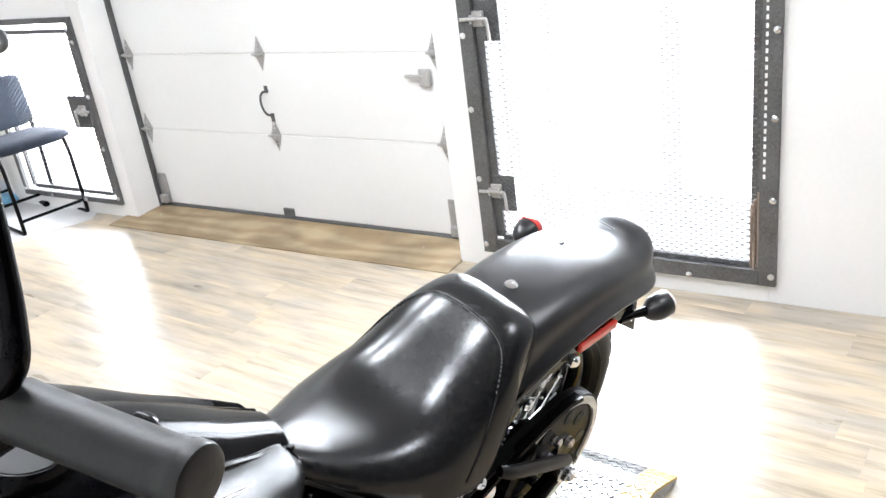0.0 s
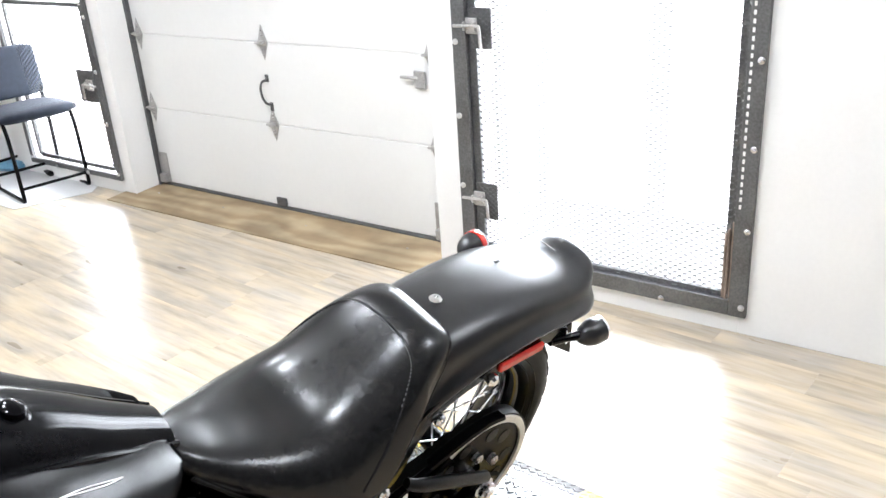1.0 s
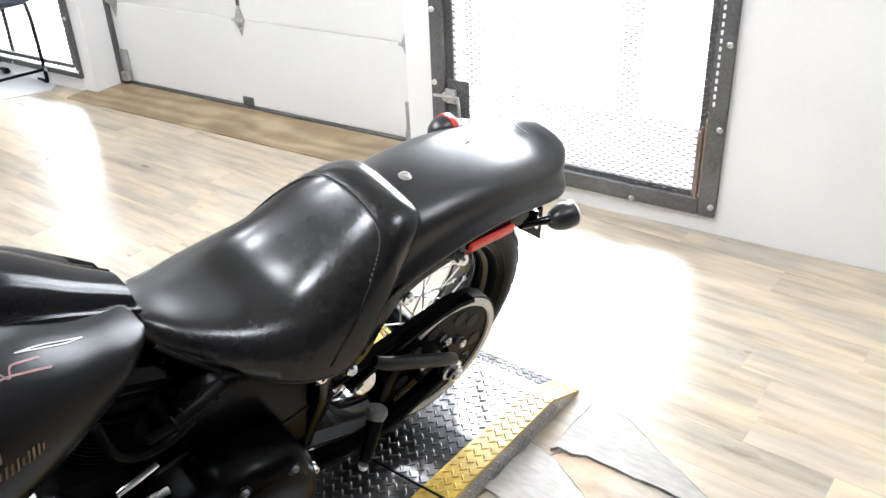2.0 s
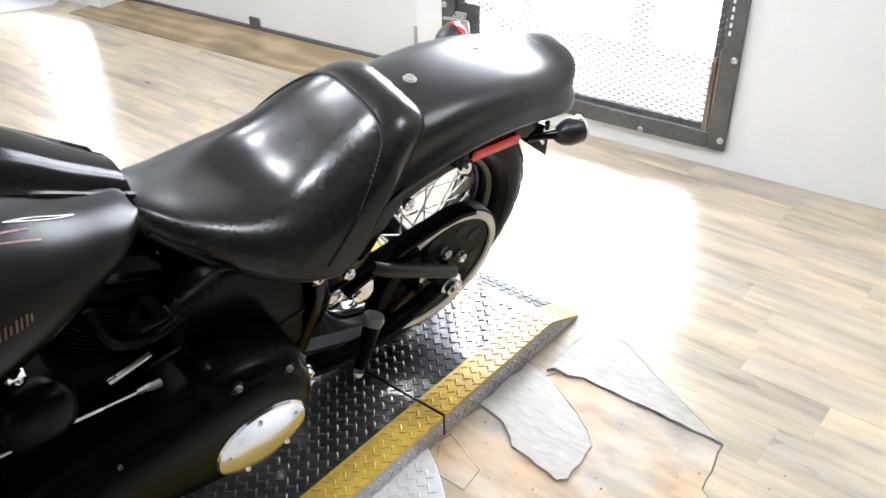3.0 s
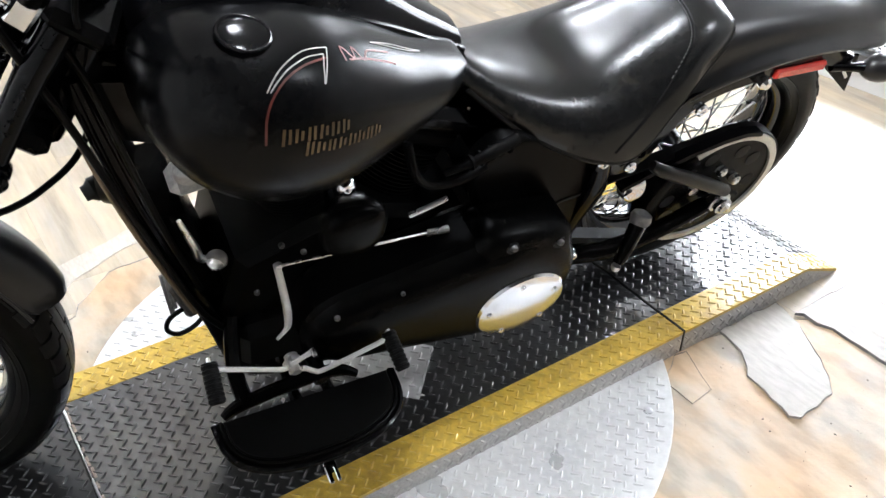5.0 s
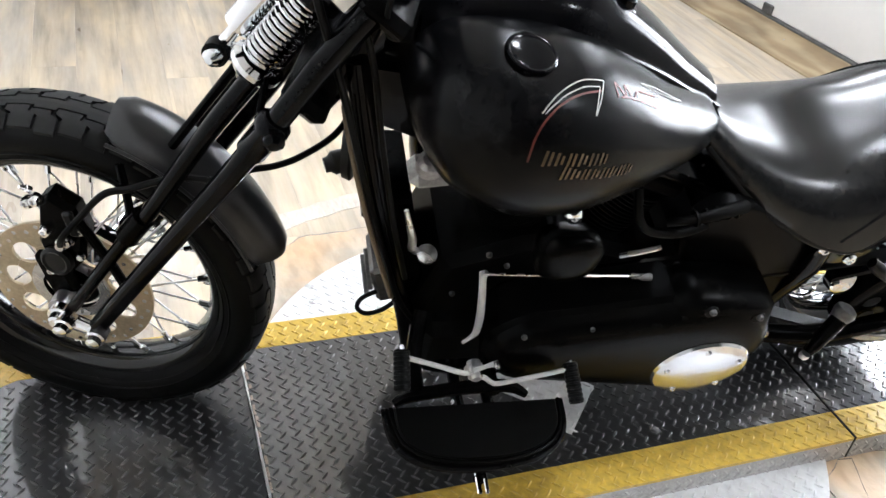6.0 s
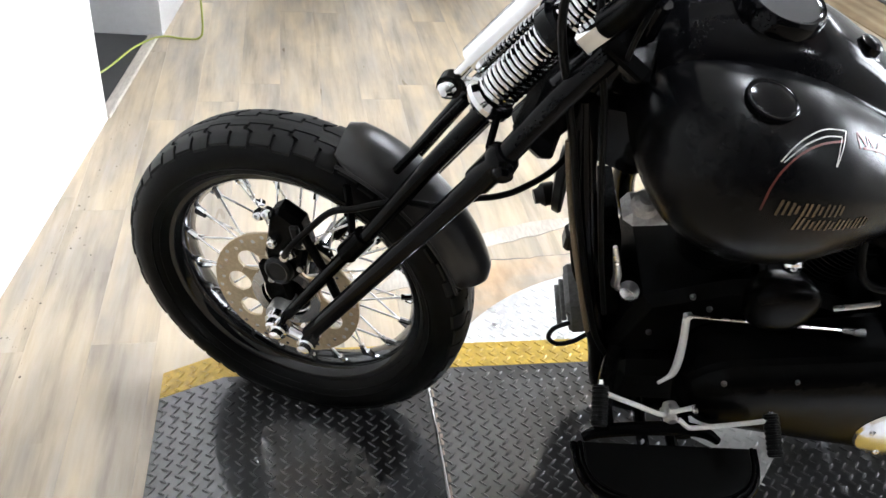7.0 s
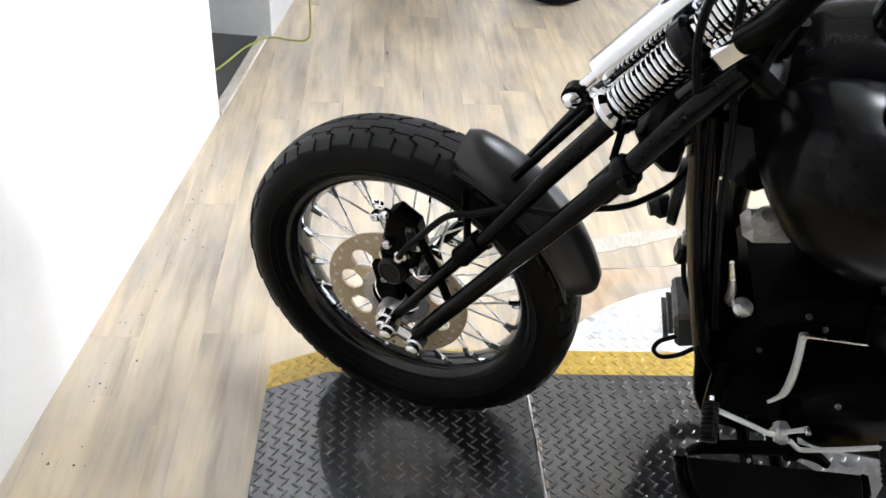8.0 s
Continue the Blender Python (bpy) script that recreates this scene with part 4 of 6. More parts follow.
def seat_ring(x, zt, zl, w):
    out = []
    for q in range(25):
        u = -1 + 2 * q / 24
        s = abs(u)
        z = zl + (zt - zl) * (1 - s ** 2.7) ** (1 / 1.75)
        dip = 0.012 * math.exp(-((x - 0.40) / 0.11) ** 2) * math.exp(-(u / 0.4) ** 2)
        y = w * math.copysign(min(1, s ** 0.92 * 1.0), u)
        out.append((x, y, z - dip))
    lo = [(x, w * 0.93, zl - 0.012), (x, w * 0.5, zl - 0.016), (x, -w * 0.5, zl - 0.016), (x, -w * 0.93, zl - 0.012)]
    return out + lo


seat_rows = smooth_stations(SX, (S_TOP, S_LOW, S_W), 4)
seat = bp("seat", Mesh().loft([seat_ring(*r) for r in seat_rows]), M_LEATHER, "black leather solo seat with a stitched rear panel", angle=60)
seat_tree = BVHTree.FromPolygons([v.co.copy() for v in seat.data.vertices], [tuple(p.vertices) for p in seat.data.polygons])


def on_seat(x, y, lift):
    hit, normal, _, _ = seat_tree.ray_cast(Vector((x, y, 1.3)), Vector((0, 0, -1)))
    if hit is None:
        hit, normal, _, _ = seat_tree.find_nearest(Vector((x, y, 0.7)))
    return hit + normal * lift


# seam: across the hump, then down each flank towards the lower edge
half_seam = [(0.613, 0.0), (0.611, 0.040), (0.608, 0.075), (0.599, 0.104), (0.576, 0.126), (0.538, 0.149), (0.495, 0.168), (0.443, 0.183)]
rows = smooth_stations([float(i) for i in range(8)], [[p[0] for p in half_seam], [p[1] for p in half_seam]], 3)
seam = [on_seat(x, -y, 0.0004) for _, x, y in reversed(rows)] + [on_seat(x, y, 0.0004) for _, x, y in rows[1:]]
bp("seam", Mesh().tube([p for p in seam], 0.0026, 6, 1), M_LEATHER, "raised seam", seat)
for q in range(14, 70):
    a = seam[q // 2].lerp(seam[q // 2 + 1], (q % 2) / 2 + 0.12)
    b = seam[q // 2].lerp(seam[q // 2 + 1], (q % 2) / 2 + 0.38)
    off = Vector((-0.005, 0, 0.0012))
    part("stitch", Mesh().tube([a + off, b + off], 0.0011, 5, 1), M_STITCH, seat)
bp("seat_pan_edge", Mesh().tube([(x, -w * 0.97, zl - 0.006) for x, zt, zl, w in seat_rows[6:-4]], 0.006, 8, 1), M_PLASTIC, "black edge of the seat pan", seat)
bp("seat_clip", Mesh().turn([(-0.012, 0.018), (0.012, 0.018), (0.020, 0.012)], (0.158, -0.008, 0.806), (-0.5, -0.2, 0.85), 16), M_CHROME, "chrome seat nose clip")

# ---- rear fender
FX = [0.56, 0.64, 0.745, 0.85, 0.95, 1.03, 1.085, 1.125, 1.154, 1.178, 1.191, 1.200]
F_TOP = [0.775, 0.800, 0.815, 0.818, 0.811, 0.796, 0.786, 0.786, 0.790, 0.790, 0.777, 0.742]
F_LOW = [0.640, 0.690, 0.722, 0.735, 0.732, 0.716, 0.704, 0.694, 0.690, 0.690, 0.694, 0.700]
F_W = [0.130, 0.134, 0.136, 0.136, 0.134, 0.129, 0.124, 0.117, 0.106, 0.089, 0.067, 0.030]
# half of the cross-section: flared foot, hollow flank, shoulder, flat crown (width, height)
F_HALF = [(1.07, 0.0), (1.075, 0.06), (1.02, 0.14), (0.95, 0.22), (0.90, 0.32), (0.872, 0.45), (0.855, 0.56), (0.82, 0.68), (0.73, 0.80), (0.60, 0.89), (0.44, 0.95), (0.26, 0.985), (0.10, 1.0)]
rings = []
for x, zt, zl, w in smooth_stations(FX, (F_TOP, F_LOW, F_W), 4):
    outer = [(x, -w * a, zl + (zt - zl) * h) for a, h in F_HALF]
    outer += [(px, -py, pz) for px, py, pz in reversed(outer)]
    inner = [(px + (-0.004 if x > 1.19 else 0), py * 0.965, pz - 0.006) for px, py, pz in reversed(outer)]
    rings.append(outer + inner)
fender = bp("rear_fender", Mesh().loft(rings), M_FENDER, "satin black rear fender with a rolled tail", angle=55)
bolt(fender, (0.745, 0.0, 0.814), (0, 0, 1), 0.014, 0.009)
bp("fender_slot", Mesh().box((0.945, 0.025, 0.8135), (0.016, 0.006, 0.002), 0.0008, Matrix.Rotation(radians(12), 3, "Y")), M_RUBBER, "small dark slot", fender)

# thin pale bar laid across the tail
bp("tail_line", Mesh().box((1.115, 0.022, 0.7895), (0.004, 0.045, 0.0016), 0.0006, Matrix.Rotation(radians(14), 3, "Y")), M_STITCH, "fine pale line across the tail", fender)

# struts along the fender, with bolts
for sy in (-1, 1):
    rings = []
    SXs = [0.425, 0.48, 0.53, 0.572, 0.60, 0.643, 0.708, 0.788, 0.85, 0.93, 1.00, 1.05]
    low = [0.585, 0.548, 0.540, 0.557, 0.602, 0.652, 0.678, 0.688, 0.694, 0.690, 0.672, 0.650]
    high = [0.645, 0.645, 0.640, 0.652, 0.684, 0.706, 0.724, 0.734, 0.738, 0.733, 0.716, 0.690]
    zc, hh = [(p + q) / 2 for p, q in zip(low, high)], [(q - p) / 2 for p, q in zip(low, high)]
    yo = [0.172, 0.166, 0.157, 0.150, 0.146, 0.142, 0.140, 0.139, 0.138, 0.136, 0.132, 0.130]
    for x, z, h, y in smooth_stations(SXs, (zc, hh, yo), 3):
        rings.append([(x, sy * (y - 0.010), z - h), (x, sy * (y - 0.001), z - h + 0.003), (x, sy * y, z), (x, sy * (y - 0.001), z + h - 0.003), (x, sy * (y - 0.010), z + h)])
    strut = bp("fender_strut", Mesh().loft(rings), M_GLOSS, "gloss black fender strut", angle=40)
    for x, y, z in ((0.428, 0.176, 0.617), (0.512, 0.166, 0.568), (0.659, 0.142, 0.655)):
        bolt(strut, (x, sy * y, z), (0, sy, 0.1), 0.013, 0.010)
    g = Mesh().turn([(0, 0.010), (0.03, 0.010), (0.032, 0.014), (0.044, 0.014), (0.050, 0.008)], (0.786, sy * 0.112, 0.698), (0, sy, 0), 14)
    part("stud", g, M_CHROME, strut, "chrome luggage stud")
    refl = bp("reflector", Mesh().box((0.882, sy * 0.141, 0.702), (0.134, 0.012, 0.022), 0.004, Matrix.Rotation(radians(2), 3, "Y")), M_RED, "long red side reflector", strut)
    # turn signal on its stalk
    # the far one is bent up and forward on its stalk
    at = Vector((1.108, -0.157, 0.667)) if sy < 0 else Vector((1.052, 0.186, 0.706))
    stalk = bp("turn_signal", Mesh().tube([(at.x - 0.108, sy * 0.125, 0.668), at.lerp(Vector((at.x - 0.108, sy * 0.125, 0.668)), 0.6), at + Vector((-0.023, -sy * 0.005, 0.001))], [0.010, 0.009, 0.013], 12), M_GLOSS, "black bullet turn signal")
    prof = [(-0.044, 0.004), (-0.040, 0.012), (-0.026, 0.023), (-0.006, 0.030), (0.012, 0.031), (0.026, 0.028)]
    part("shell", Mesh().turn(prof, at, (1, sy * 0.12, 0.05), 28), M_FENDER, stalk)
    part("bezel", Mesh().ring([(0.022, 0.0275), (0.022, 0.0305), (0.028, 0.0300), (0.028, 0.0275)], at, (1, sy * 0.12, 0.05), 32), M_CHROME, stalk, "thin chrome bezel")
    part("lens", Mesh().turn([(0.022, 0.029), (0.027, 0.027), (0.033, 0.019), (0.035, 0.005)] if sy < 0 else [(0.006, 0.0325), (0.020, 0.0325), (0.030, 0.026), (0.036, 0.005)], at, (1, sy * 0.12, 0.05), 28), M_RED, stalk, "red lens")
    br = bp("bracket", Mesh().prism([(0.992, 0.662), (1.092, 0.668), (1.125, 0.557)], 1, sy * 0.106, sy * 0.112), M_BLACK, "black triangular bracket")
    bolt(br, (1.060, sy * 0.111, 0.655), (0, sy, 0), 0.012, 0.012)
    part("bracket_slot", Mesh().box((1.082, sy * 0.1115, 0.620), (0.045, 0.003, 0.007), 0.001, Matrix.Rotation(radians(46), 3, "Y")), M_STEEL, br)


# ---- wheels
def wheel(parent, name, label, cx, cz, radius, half, rim, spokes, groove, m_origin=(0, 0, 0)):
    w = new(name)
    w.parent = parent
    w["label"] = label
    c, ax = (cx, 0, cz), (0, 1, 0)
    prof = []
    sh = radius - rim
    for a, r in ((-0.62, 0.0), (-0.86, 0.16), (-1.0, 0.46), (-0.98, 0.66), (-0.86, 0.84), (-0.66, 0.935), (-0.36, 0.985), (0, 1.0), (0.36, 0.985), (0.66, 0.935), (0.86, 0.84), (0.98, 0.66), (1.0, 0.46), (0.86, 0.16), (0.62, 0.0), (0, 0.06)):
        prof.append((half * a, rim + sh * r))
    tyre = part("tyre", Mesh().ring(prof, c, ax, 96), M_RUBBER, w, "black road tyre", 45)
    # tread: raised blocks with zigzag gaps
    blocks = Mesh()
    n = groove
    def skin(u, ang, lift):
        f = abs(u)
        r = float(np.interp(f, (0, 0.36, 0.66, 0.86, 0.98), (1.0, 0.985, 0.935, 0.84, 0.66)))
        rr = rim + sh * r + lift
        return (cx + rr * math.cos(ang), u * half, cz + rr * math.sin(ang))
    da = 2 * math.pi / n
    def block(us, starts, wide):
        """A raised block between two slanting sides; starts: its leading edge at each u."""
        k, m = len(blocks.v), 3
        for lift in (-0.001, 0.0048):
            for u, a in zip(us, starts):
                for j in range(m + 1):
                    blocks.v.append(skin(u, a + wide * j / m, lift))
        r3, w = len(us), m + 1
        top = k + r3 * w
        for a in range(r3 - 1):
            for j in range(m):
                blocks.f.append((top + a * w + j, top + a * w + j + 1, top + (a + 1) * w + j + 1, top + (a + 1) * w + j))
            for j in (0, m):
                blocks.f.append((k + a * w + j, k + (a + 1) * w + j, top + (a + 1) * w + j, top + a * w + j))
        for j in range(m):
            for a in (0, r3 - 1):
                blocks.f.append((k + a * w + j, k + a * w + j + 1, top + a * w + j + 1, top + a * w + j))
    for i in range(n):
        for s in (-1, 1):
            a0 = da * (i + (0.5 if s > 0 else 0))
            # closed centre rib with stepped edges, long hooked blocks, shoulder blocks
            block([s * u for u in (0.0, 0.10, 0.16)], [a0, a0, a0], da * 0.56)
            block([s * u for u in (0.0, 0.14, 0.27)], [a0 + 0.56 * da, a0 + 0.56 * da, a0 + 0.56 * da], da * 0.44)
            block([s * u for u in (0.21, 0.40, 0.50, 0.68, 0.86)], [a0 + q * da for q in (0.06, 0.06, -0.10, -0.12, -0.12)], da * 0.46)
            block([s * u for u in (0.32, 0.44, 0.54, 0.68, 0.90)], [a0 + q * da for q in (0.61, 0.61, 0.44, 0.42, 0.42)], da * 0.39)
    tagged(part("tread", blocks, M_TREAD, tyre, "grooved tread blocks", 30), kind="stuff")
    for s in (-1, 1):
        for f, y in ((0.14, 0.845), (0.30, 0.945)):
            part("sidewall_ridge", Mesh().ring([(s * half * y - 0.0018, rim + sh * f), (s * half * y, rim + sh * f + 0.0022), (s * half * y + 0.0018, rim + sh * f), (s * half * y, rim + sh * f - 0.0022)], c, ax, 96), M_RUBBER, tyre)
    hr = half * 0.62
    prof = [(-hr, rim + 0.006), (-hr * 1.02, rim - 0.004), (-hr * 0.90, rim - 0.014), (-hr * 0.60, rim - 0.020), (-hr * 0.34, rim - 0.026), (hr * 0.34, rim - 0.026), (hr * 0.60, rim - 0.020), (hr * 0.90, rim - 0.014), (hr * 1.02, rim - 0.004), (hr, rim + 0.006), (0, rim - 0.012)]
    part("rim", Mesh().ring(prof, c, ax, 96), M_RIM, w, "gloss black wheel rim", 40)
    hub = part("hub", Mesh().turn([(-0.062, 0.020), (-0.060, 0.046), (-0.052, 0.050), (-0.046, 0.046), (-0.040, 0.030), (0, 0.027), (0.040, 0.030), (0.046, 0.046), (0.052, 0.050), (0.060, 0.046), (0.062, 0.020)], c, ax, 32), M_BLACK, w, "black wheel hub")
    L = rim - 0.022
    for i in range(spokes):
        a = 2 * math.pi * i / spokes
        s = -1 if i % 2 else 1
        lead = radians(38) * (1 if (i // 2) % 2 else -1)
        p0 = (cx + 0.046 * math.cos(a + lead), s * 0.049, cz + 0.046 * math.sin(a + lead))
        p1 = (cx + L * math.cos(a), s * 0.010, cz + L * math.sin(a))
        mid = Vector(p0).lerp(Vector(p1), 0.885)
        part("spoke", Mesh().tube([p0, p1], 0.0021, 6, 1, False), M_POLISHED, w)
        part("nipple", Mesh().tube([mid, p1], 0.0054, 6, 1), M_CHROME, w)
    return w


rear = wheel(bike, "rear_wheel", "black wire-spoked rear wheel", 0.808, 0.374, 0.344, 0.082, 0.248, 40, 28)
RC = Vector((0.808, 0, 0.380))
pulley = part("pulley", Mesh().ring([(-0.152, 0.150), (-0.152, 0.166), (-0.146, 0.169), (-0.118, 0.169), (-0.116, 0.150)], RC, (0, 1, 0), 72), M_CREAM, rear, "pale worn belt pulley rim")
part("pulley_web", Mesh().ring([(-0.146, 0.030), (-0.146, 0.151), (-0.130, 0.151), (-0.130, 0.030)], RC, (0, 1, 0), 64), M_BLACK, rear, "black pulley web")
for i in range(5):
    a = 2 * math.pi * i / 5 + 0.3
    part("pulley_bolt", Mesh().turn([(0, 0.013), (0.012, 0.013), (0.016, 0.008)], RC + Vector((0.062 * math.cos(a), -0.146, 0.062 * math.sin(a))), (0, -1, 0), 8), M_STEEL, rear)
    for b in (0.38, 0.9):
        q = a + b
        part("pulley_hole", Mesh().turn([(0, 0.019), (0.001, 0.018)], RC + Vector((0.112 * math.cos(q), -0.1465, 0.112 * math.sin(q))), (0, -1, 0), 16), M_RUBBER, rear, "dark lightening hole")
part("axle", Mesh().turn([(-0.212, 0.010), (-0.210, 0.013), (-0.204, 0.014), (-0.203, 0.021), (-0.192, 0.021), (-0.190, 0.027), (-0.185, 0.027), (-0.180, 0.013), (0.19, 0.013)], RC, (0, 1, 0), 20), M_STEEL, rear, "axle with a bright nut")
part("brake_disc", Mesh().ring([(0.100, 0.075), (0.100, 0.150), (0.106, 0.150), (0.106, 0.075)], RC, (0, 1, 0), 64), M_ROTOR, rear)

# drive belt and its guard
belt = Mesh()
ring = []
C2, r1, r2 = Vector((0.40, 0, 0.43)), 0.173, 0.058
for q in range(33):
    t = radians(-98 + 196 * q / 32)
    ring.append((RC.x + r1 * math.cos(t), RC.z + r1 * math.sin(t)))
for q in range(13):
    t = radians(98 + 164 * q / 12)
    ring.append((C2.x + r2 * math.cos(t), C2.z + r2 * math.sin(t)))
loops = []
for y, d in ((-0.148, 0), (-0.118, 0), (-0.118, -0.006), (-0.148, -0.006)):
    loops.append([(x + (RC.x - x) * -d * 0, y, z + d) for x, z in ring])
belt.loft([*loops, loops[0]], False)
bp("drive_belt", belt, M_RUBBER, "black toothed drive belt")
bp("belt_guard", Mesh().loft([[(x, -0.162, z + 0.010), (x, -0.136, z + 0.010), (x, -0.136, z + 0.016), (x, -0.159, z + 0.018)] for x, z in ((0.53, 0.468), (0.60, 0.497), (0.68, 0.522), (0.76, 0.540), (0.815, 0.543), (0.860, 0.533))]), M_GLOSS, "gloss black belt guard")
shield = []
for q in range(17):
    t = radians(126 + 104 * q / 16)
    c, k = math.cos(t), math.sin(t)
    shield.append([(RC.x + r * c, y, RC.z + r * k) for r, y in ((0.140, -0.112), (0.140, -0.155), (0.146, -0.158), (0.172, -0.158), (0.177, -0.155), (0.177, -0.112))])
bp("belt_shield", Mesh().loft(shield), M_BLACK, "black shield round the front of the belt pulley")

# swing arm with its bright-edged stay, pegs, shocks
for sy in (-1, 1):
    g = Mesh().tube([(0.572, sy * 0.168, 0.552), (0.60, sy * 0.178, 0.536), (0.67, sy * 0.185, 0.500), (0.745, sy * 0.187, 0.456), (0.805, sy * 0.186, 0.418)], [0.011, 0.014, 0.015, 0.015, 0.014], 14)
    arm = bp("swing_arm_stay", g, M_PLASTIC, "black swing arm stay")
    part("end_plate", Mesh().box((0.818, sy * 0.178, 0.384), (0.085, 0.014, 0.050), 0.008, Matrix.Rotation(radians(32), 3, "Y")), M_BLACK, arm)
    bp("swing_arm", Mesh().tube([(0.42, sy * 0.13, 0.27), (0.56, sy * 0.160, 0.275), (0.68, sy * 0.172, 0.315), (0.80, sy * 0.172, 0.368)], [0.024, 0.022, 0.020, 0.018], 14), M_BLACK, "black swing arm tube")
peg = bp("passenger_peg", Mesh().tube([(0.566, -0.205, 0.436), (0.553, -0.216, 0.410), (0.535, -0.230, 0.372), (0.522, -0.238, 0.345)], [0.019, 0.017, 0.015, 0.011], 14), M_BLACK, "folded black passenger peg")
bolt(peg, (0.520, -0.240, 0.338), (-0.3, -0.2, -1), 0.010, 0.012, M_STEEL)
bolt(peg, (0.409, -0.204, 0.385), (0.1, -1, 0.1), 0.013, 0.016, M_CHROME)
part("peg_cap", Mesh().turn([(-0.02, 0.017), (0.0, 0.023), (0.010, 0.020), (0.016, 0.008)], (0.566, -0.205, 0.436), (0.35, 0.25, 0.9), 18), M_FRAME, peg, "dull metal peg end")
bp("battery_cover", Mesh().turn([(-0.02, 0.036), (0.004, 0.036), (0.009, 0.031), (0.011, 0.024), (0.015, 0.018), (0.016, 0.005)], (0.602, -0.130, 0.436), (0.1, -1, 0.25), 28), M_CHROME, "chrome round shock cover")

# ---- frame
STEER_AT = Matrix.Translation((-0.4275, 0, 0.9)) @ Matrix.Rotation(radians(-20.4), 4, Vector((math.sin(radians(32)), 0, math.cos(radians(32))))) @ Matrix.Translation((0.4275, 0, -0.9))
fr = new("frame")
fr.parent = bike
fr["label"] = "gloss black tubular frame"
for sy in (-1, 1):
    part("down_tube", Mesh().tube([(-0.415, sy * 0.035, 0.90), (-0.385, sy * 0.065, 0.74), (-0.332, sy * 0.085, 0.52), (-0.282, sy * 0.10, 0.34), (-0.245, sy * 0.11, 0.20), (-0.17, sy * 0.12, 0.145), (0.10, sy * 0.12, 0.130), (0.36, sy * 0.12, 0.150), (0.44, sy * 0.12, 0.25)], 0.0185, 14), M_GLOSS, fr)
    part("seat_tube", Mesh().tube([(0.44, sy * 0.12, 0.25), (0.455, sy * 0.13, 0.40), (0.46, sy * 0.145, 0.52), (0.445, sy * 0.155, 0.60)], [0.020, 0.022, 0.026, 0.020], 14), M_GLOSS, fr)
    part("upper_tube", Mesh().tube([(0.10, sy * 0.06, 0.70), (0.22, sy * 0.07, 0.66), (0.34, sy * 0.085, 0.615), (0.44, sy * 0.11, 0.590)], 0.016, 12), M_GLOSS, fr)
part("backbone", Mesh().tube([(-0.43, 0, 0.92), (-0.25, 0, 0.86), (0.0, 0, 0.78), (0.30, 0, 0.70)], 0.026, 14), M_GLOSS, fr)
part("neck_gusset", Mesh().prism([(-0.43, 0.90), (-0.405, 0.79), (-0.31, 0.745), (-0.24, 0.80), (-0.25, 0.87)], 1, -0.045, 0.045, 0.006), M_GLOSS, fr, "black steel gusset behind the neck")
# added filler: keeps the gap between the down tubes black
part("tube_shield", Mesh().prism([(-0.352, 0.64), (-0.300, 0.40), (-0.255, 0.24), (-0.215, 0.24), (-0.255, 0.42), (-0.305, 0.64)], 1, -0.082, 0.082, 0.006), M_BLACK, fr, "black filler blocking the gap between the down tubes")
part("clutch_cable", Mesh().tube([STEER_AT @ Vector((-0.33, -0.47, 1.55)), (-0.497, -0.22, 1.34), (-0.494, -0.125, 1.12), (-0.462, -0.105, 0.98), (-0.432, -0.102, 0.87), (-0.395, -0.100, 0.72), (-0.345, -0.112, 0.54), (-0.30, -0.125, 0.40), (-0.24, -0.13, 0.30)], 0.0058, 10), M_RUBBER, fr, "black clutch cable")
part("throttle_cable", Mesh().tube([(-0.45, -0.06, 1.20), (-0.435, -0.085, 1.06), (-0.40, -0.088, 0.93), (-0.372, -0.095, 0.78), (-0.338, -0.115, 0.62), (-0.30, -0.118, 0.47)], 0.0052, 10), M_RUBBER, fr, "black throttle cable")
part("neck", Mesh().tube([(-0.475, 0, 0.80), (-0.375, 0, 0.96)], 0.040, 20, 1), M_GLOSS, fr)
part("side_plate", pillow([(0.165, 0.60), (0.19, 0.675), (0.25, 0.705), (0.32, 0.672), (0.40, 0.640), (0.47, 0.610), (0.505, 0.545), (0.515, 0.46), (0.48, 0.385), (0.40, 0.375), (0.30, 0.42), (0.21, 0.50)], -0.105, -0.146, 0.022), M_BLACK, fr, "gloss black side cover", 60)

# ---- engine
eng = new("engine")
eng.parent = bike
eng["label"] = "black two-cylinder engine"
part("crankcase", Mesh().prism([(-0.250, 0.19), (-0.272, 0.34), (-0.235, 0.50), (-0.10, 0.56), (-0.02, 0.57), (0.12, 0.52), (0.22, 0.46), (0.24, 0.30), (0.16, 0.20), (-0.10, 0.18)], 1, -0.115, 0.13, 0.02), M_ENGINE, eng)
part("gearbox", Mesh().prism([(0.20, 0.22), (0.20, 0.46), (0.30, 0.50), (0.42, 0.46), (0.44, 0.28), (0.38, 0.20)], 1, -0.12, 0.13, 0.02), M_ENGINE, eng)
part("oil_tank", Mesh().prism([(0.22, 0.50), (0.20, 0.62), (0.26, 0.68), (0.40, 0.66), (0.44, 0.56), (0.40, 0.48)], 1, -0.135, 0.135, 0.022), M_GLOSS, eng, "gloss black oil tank")
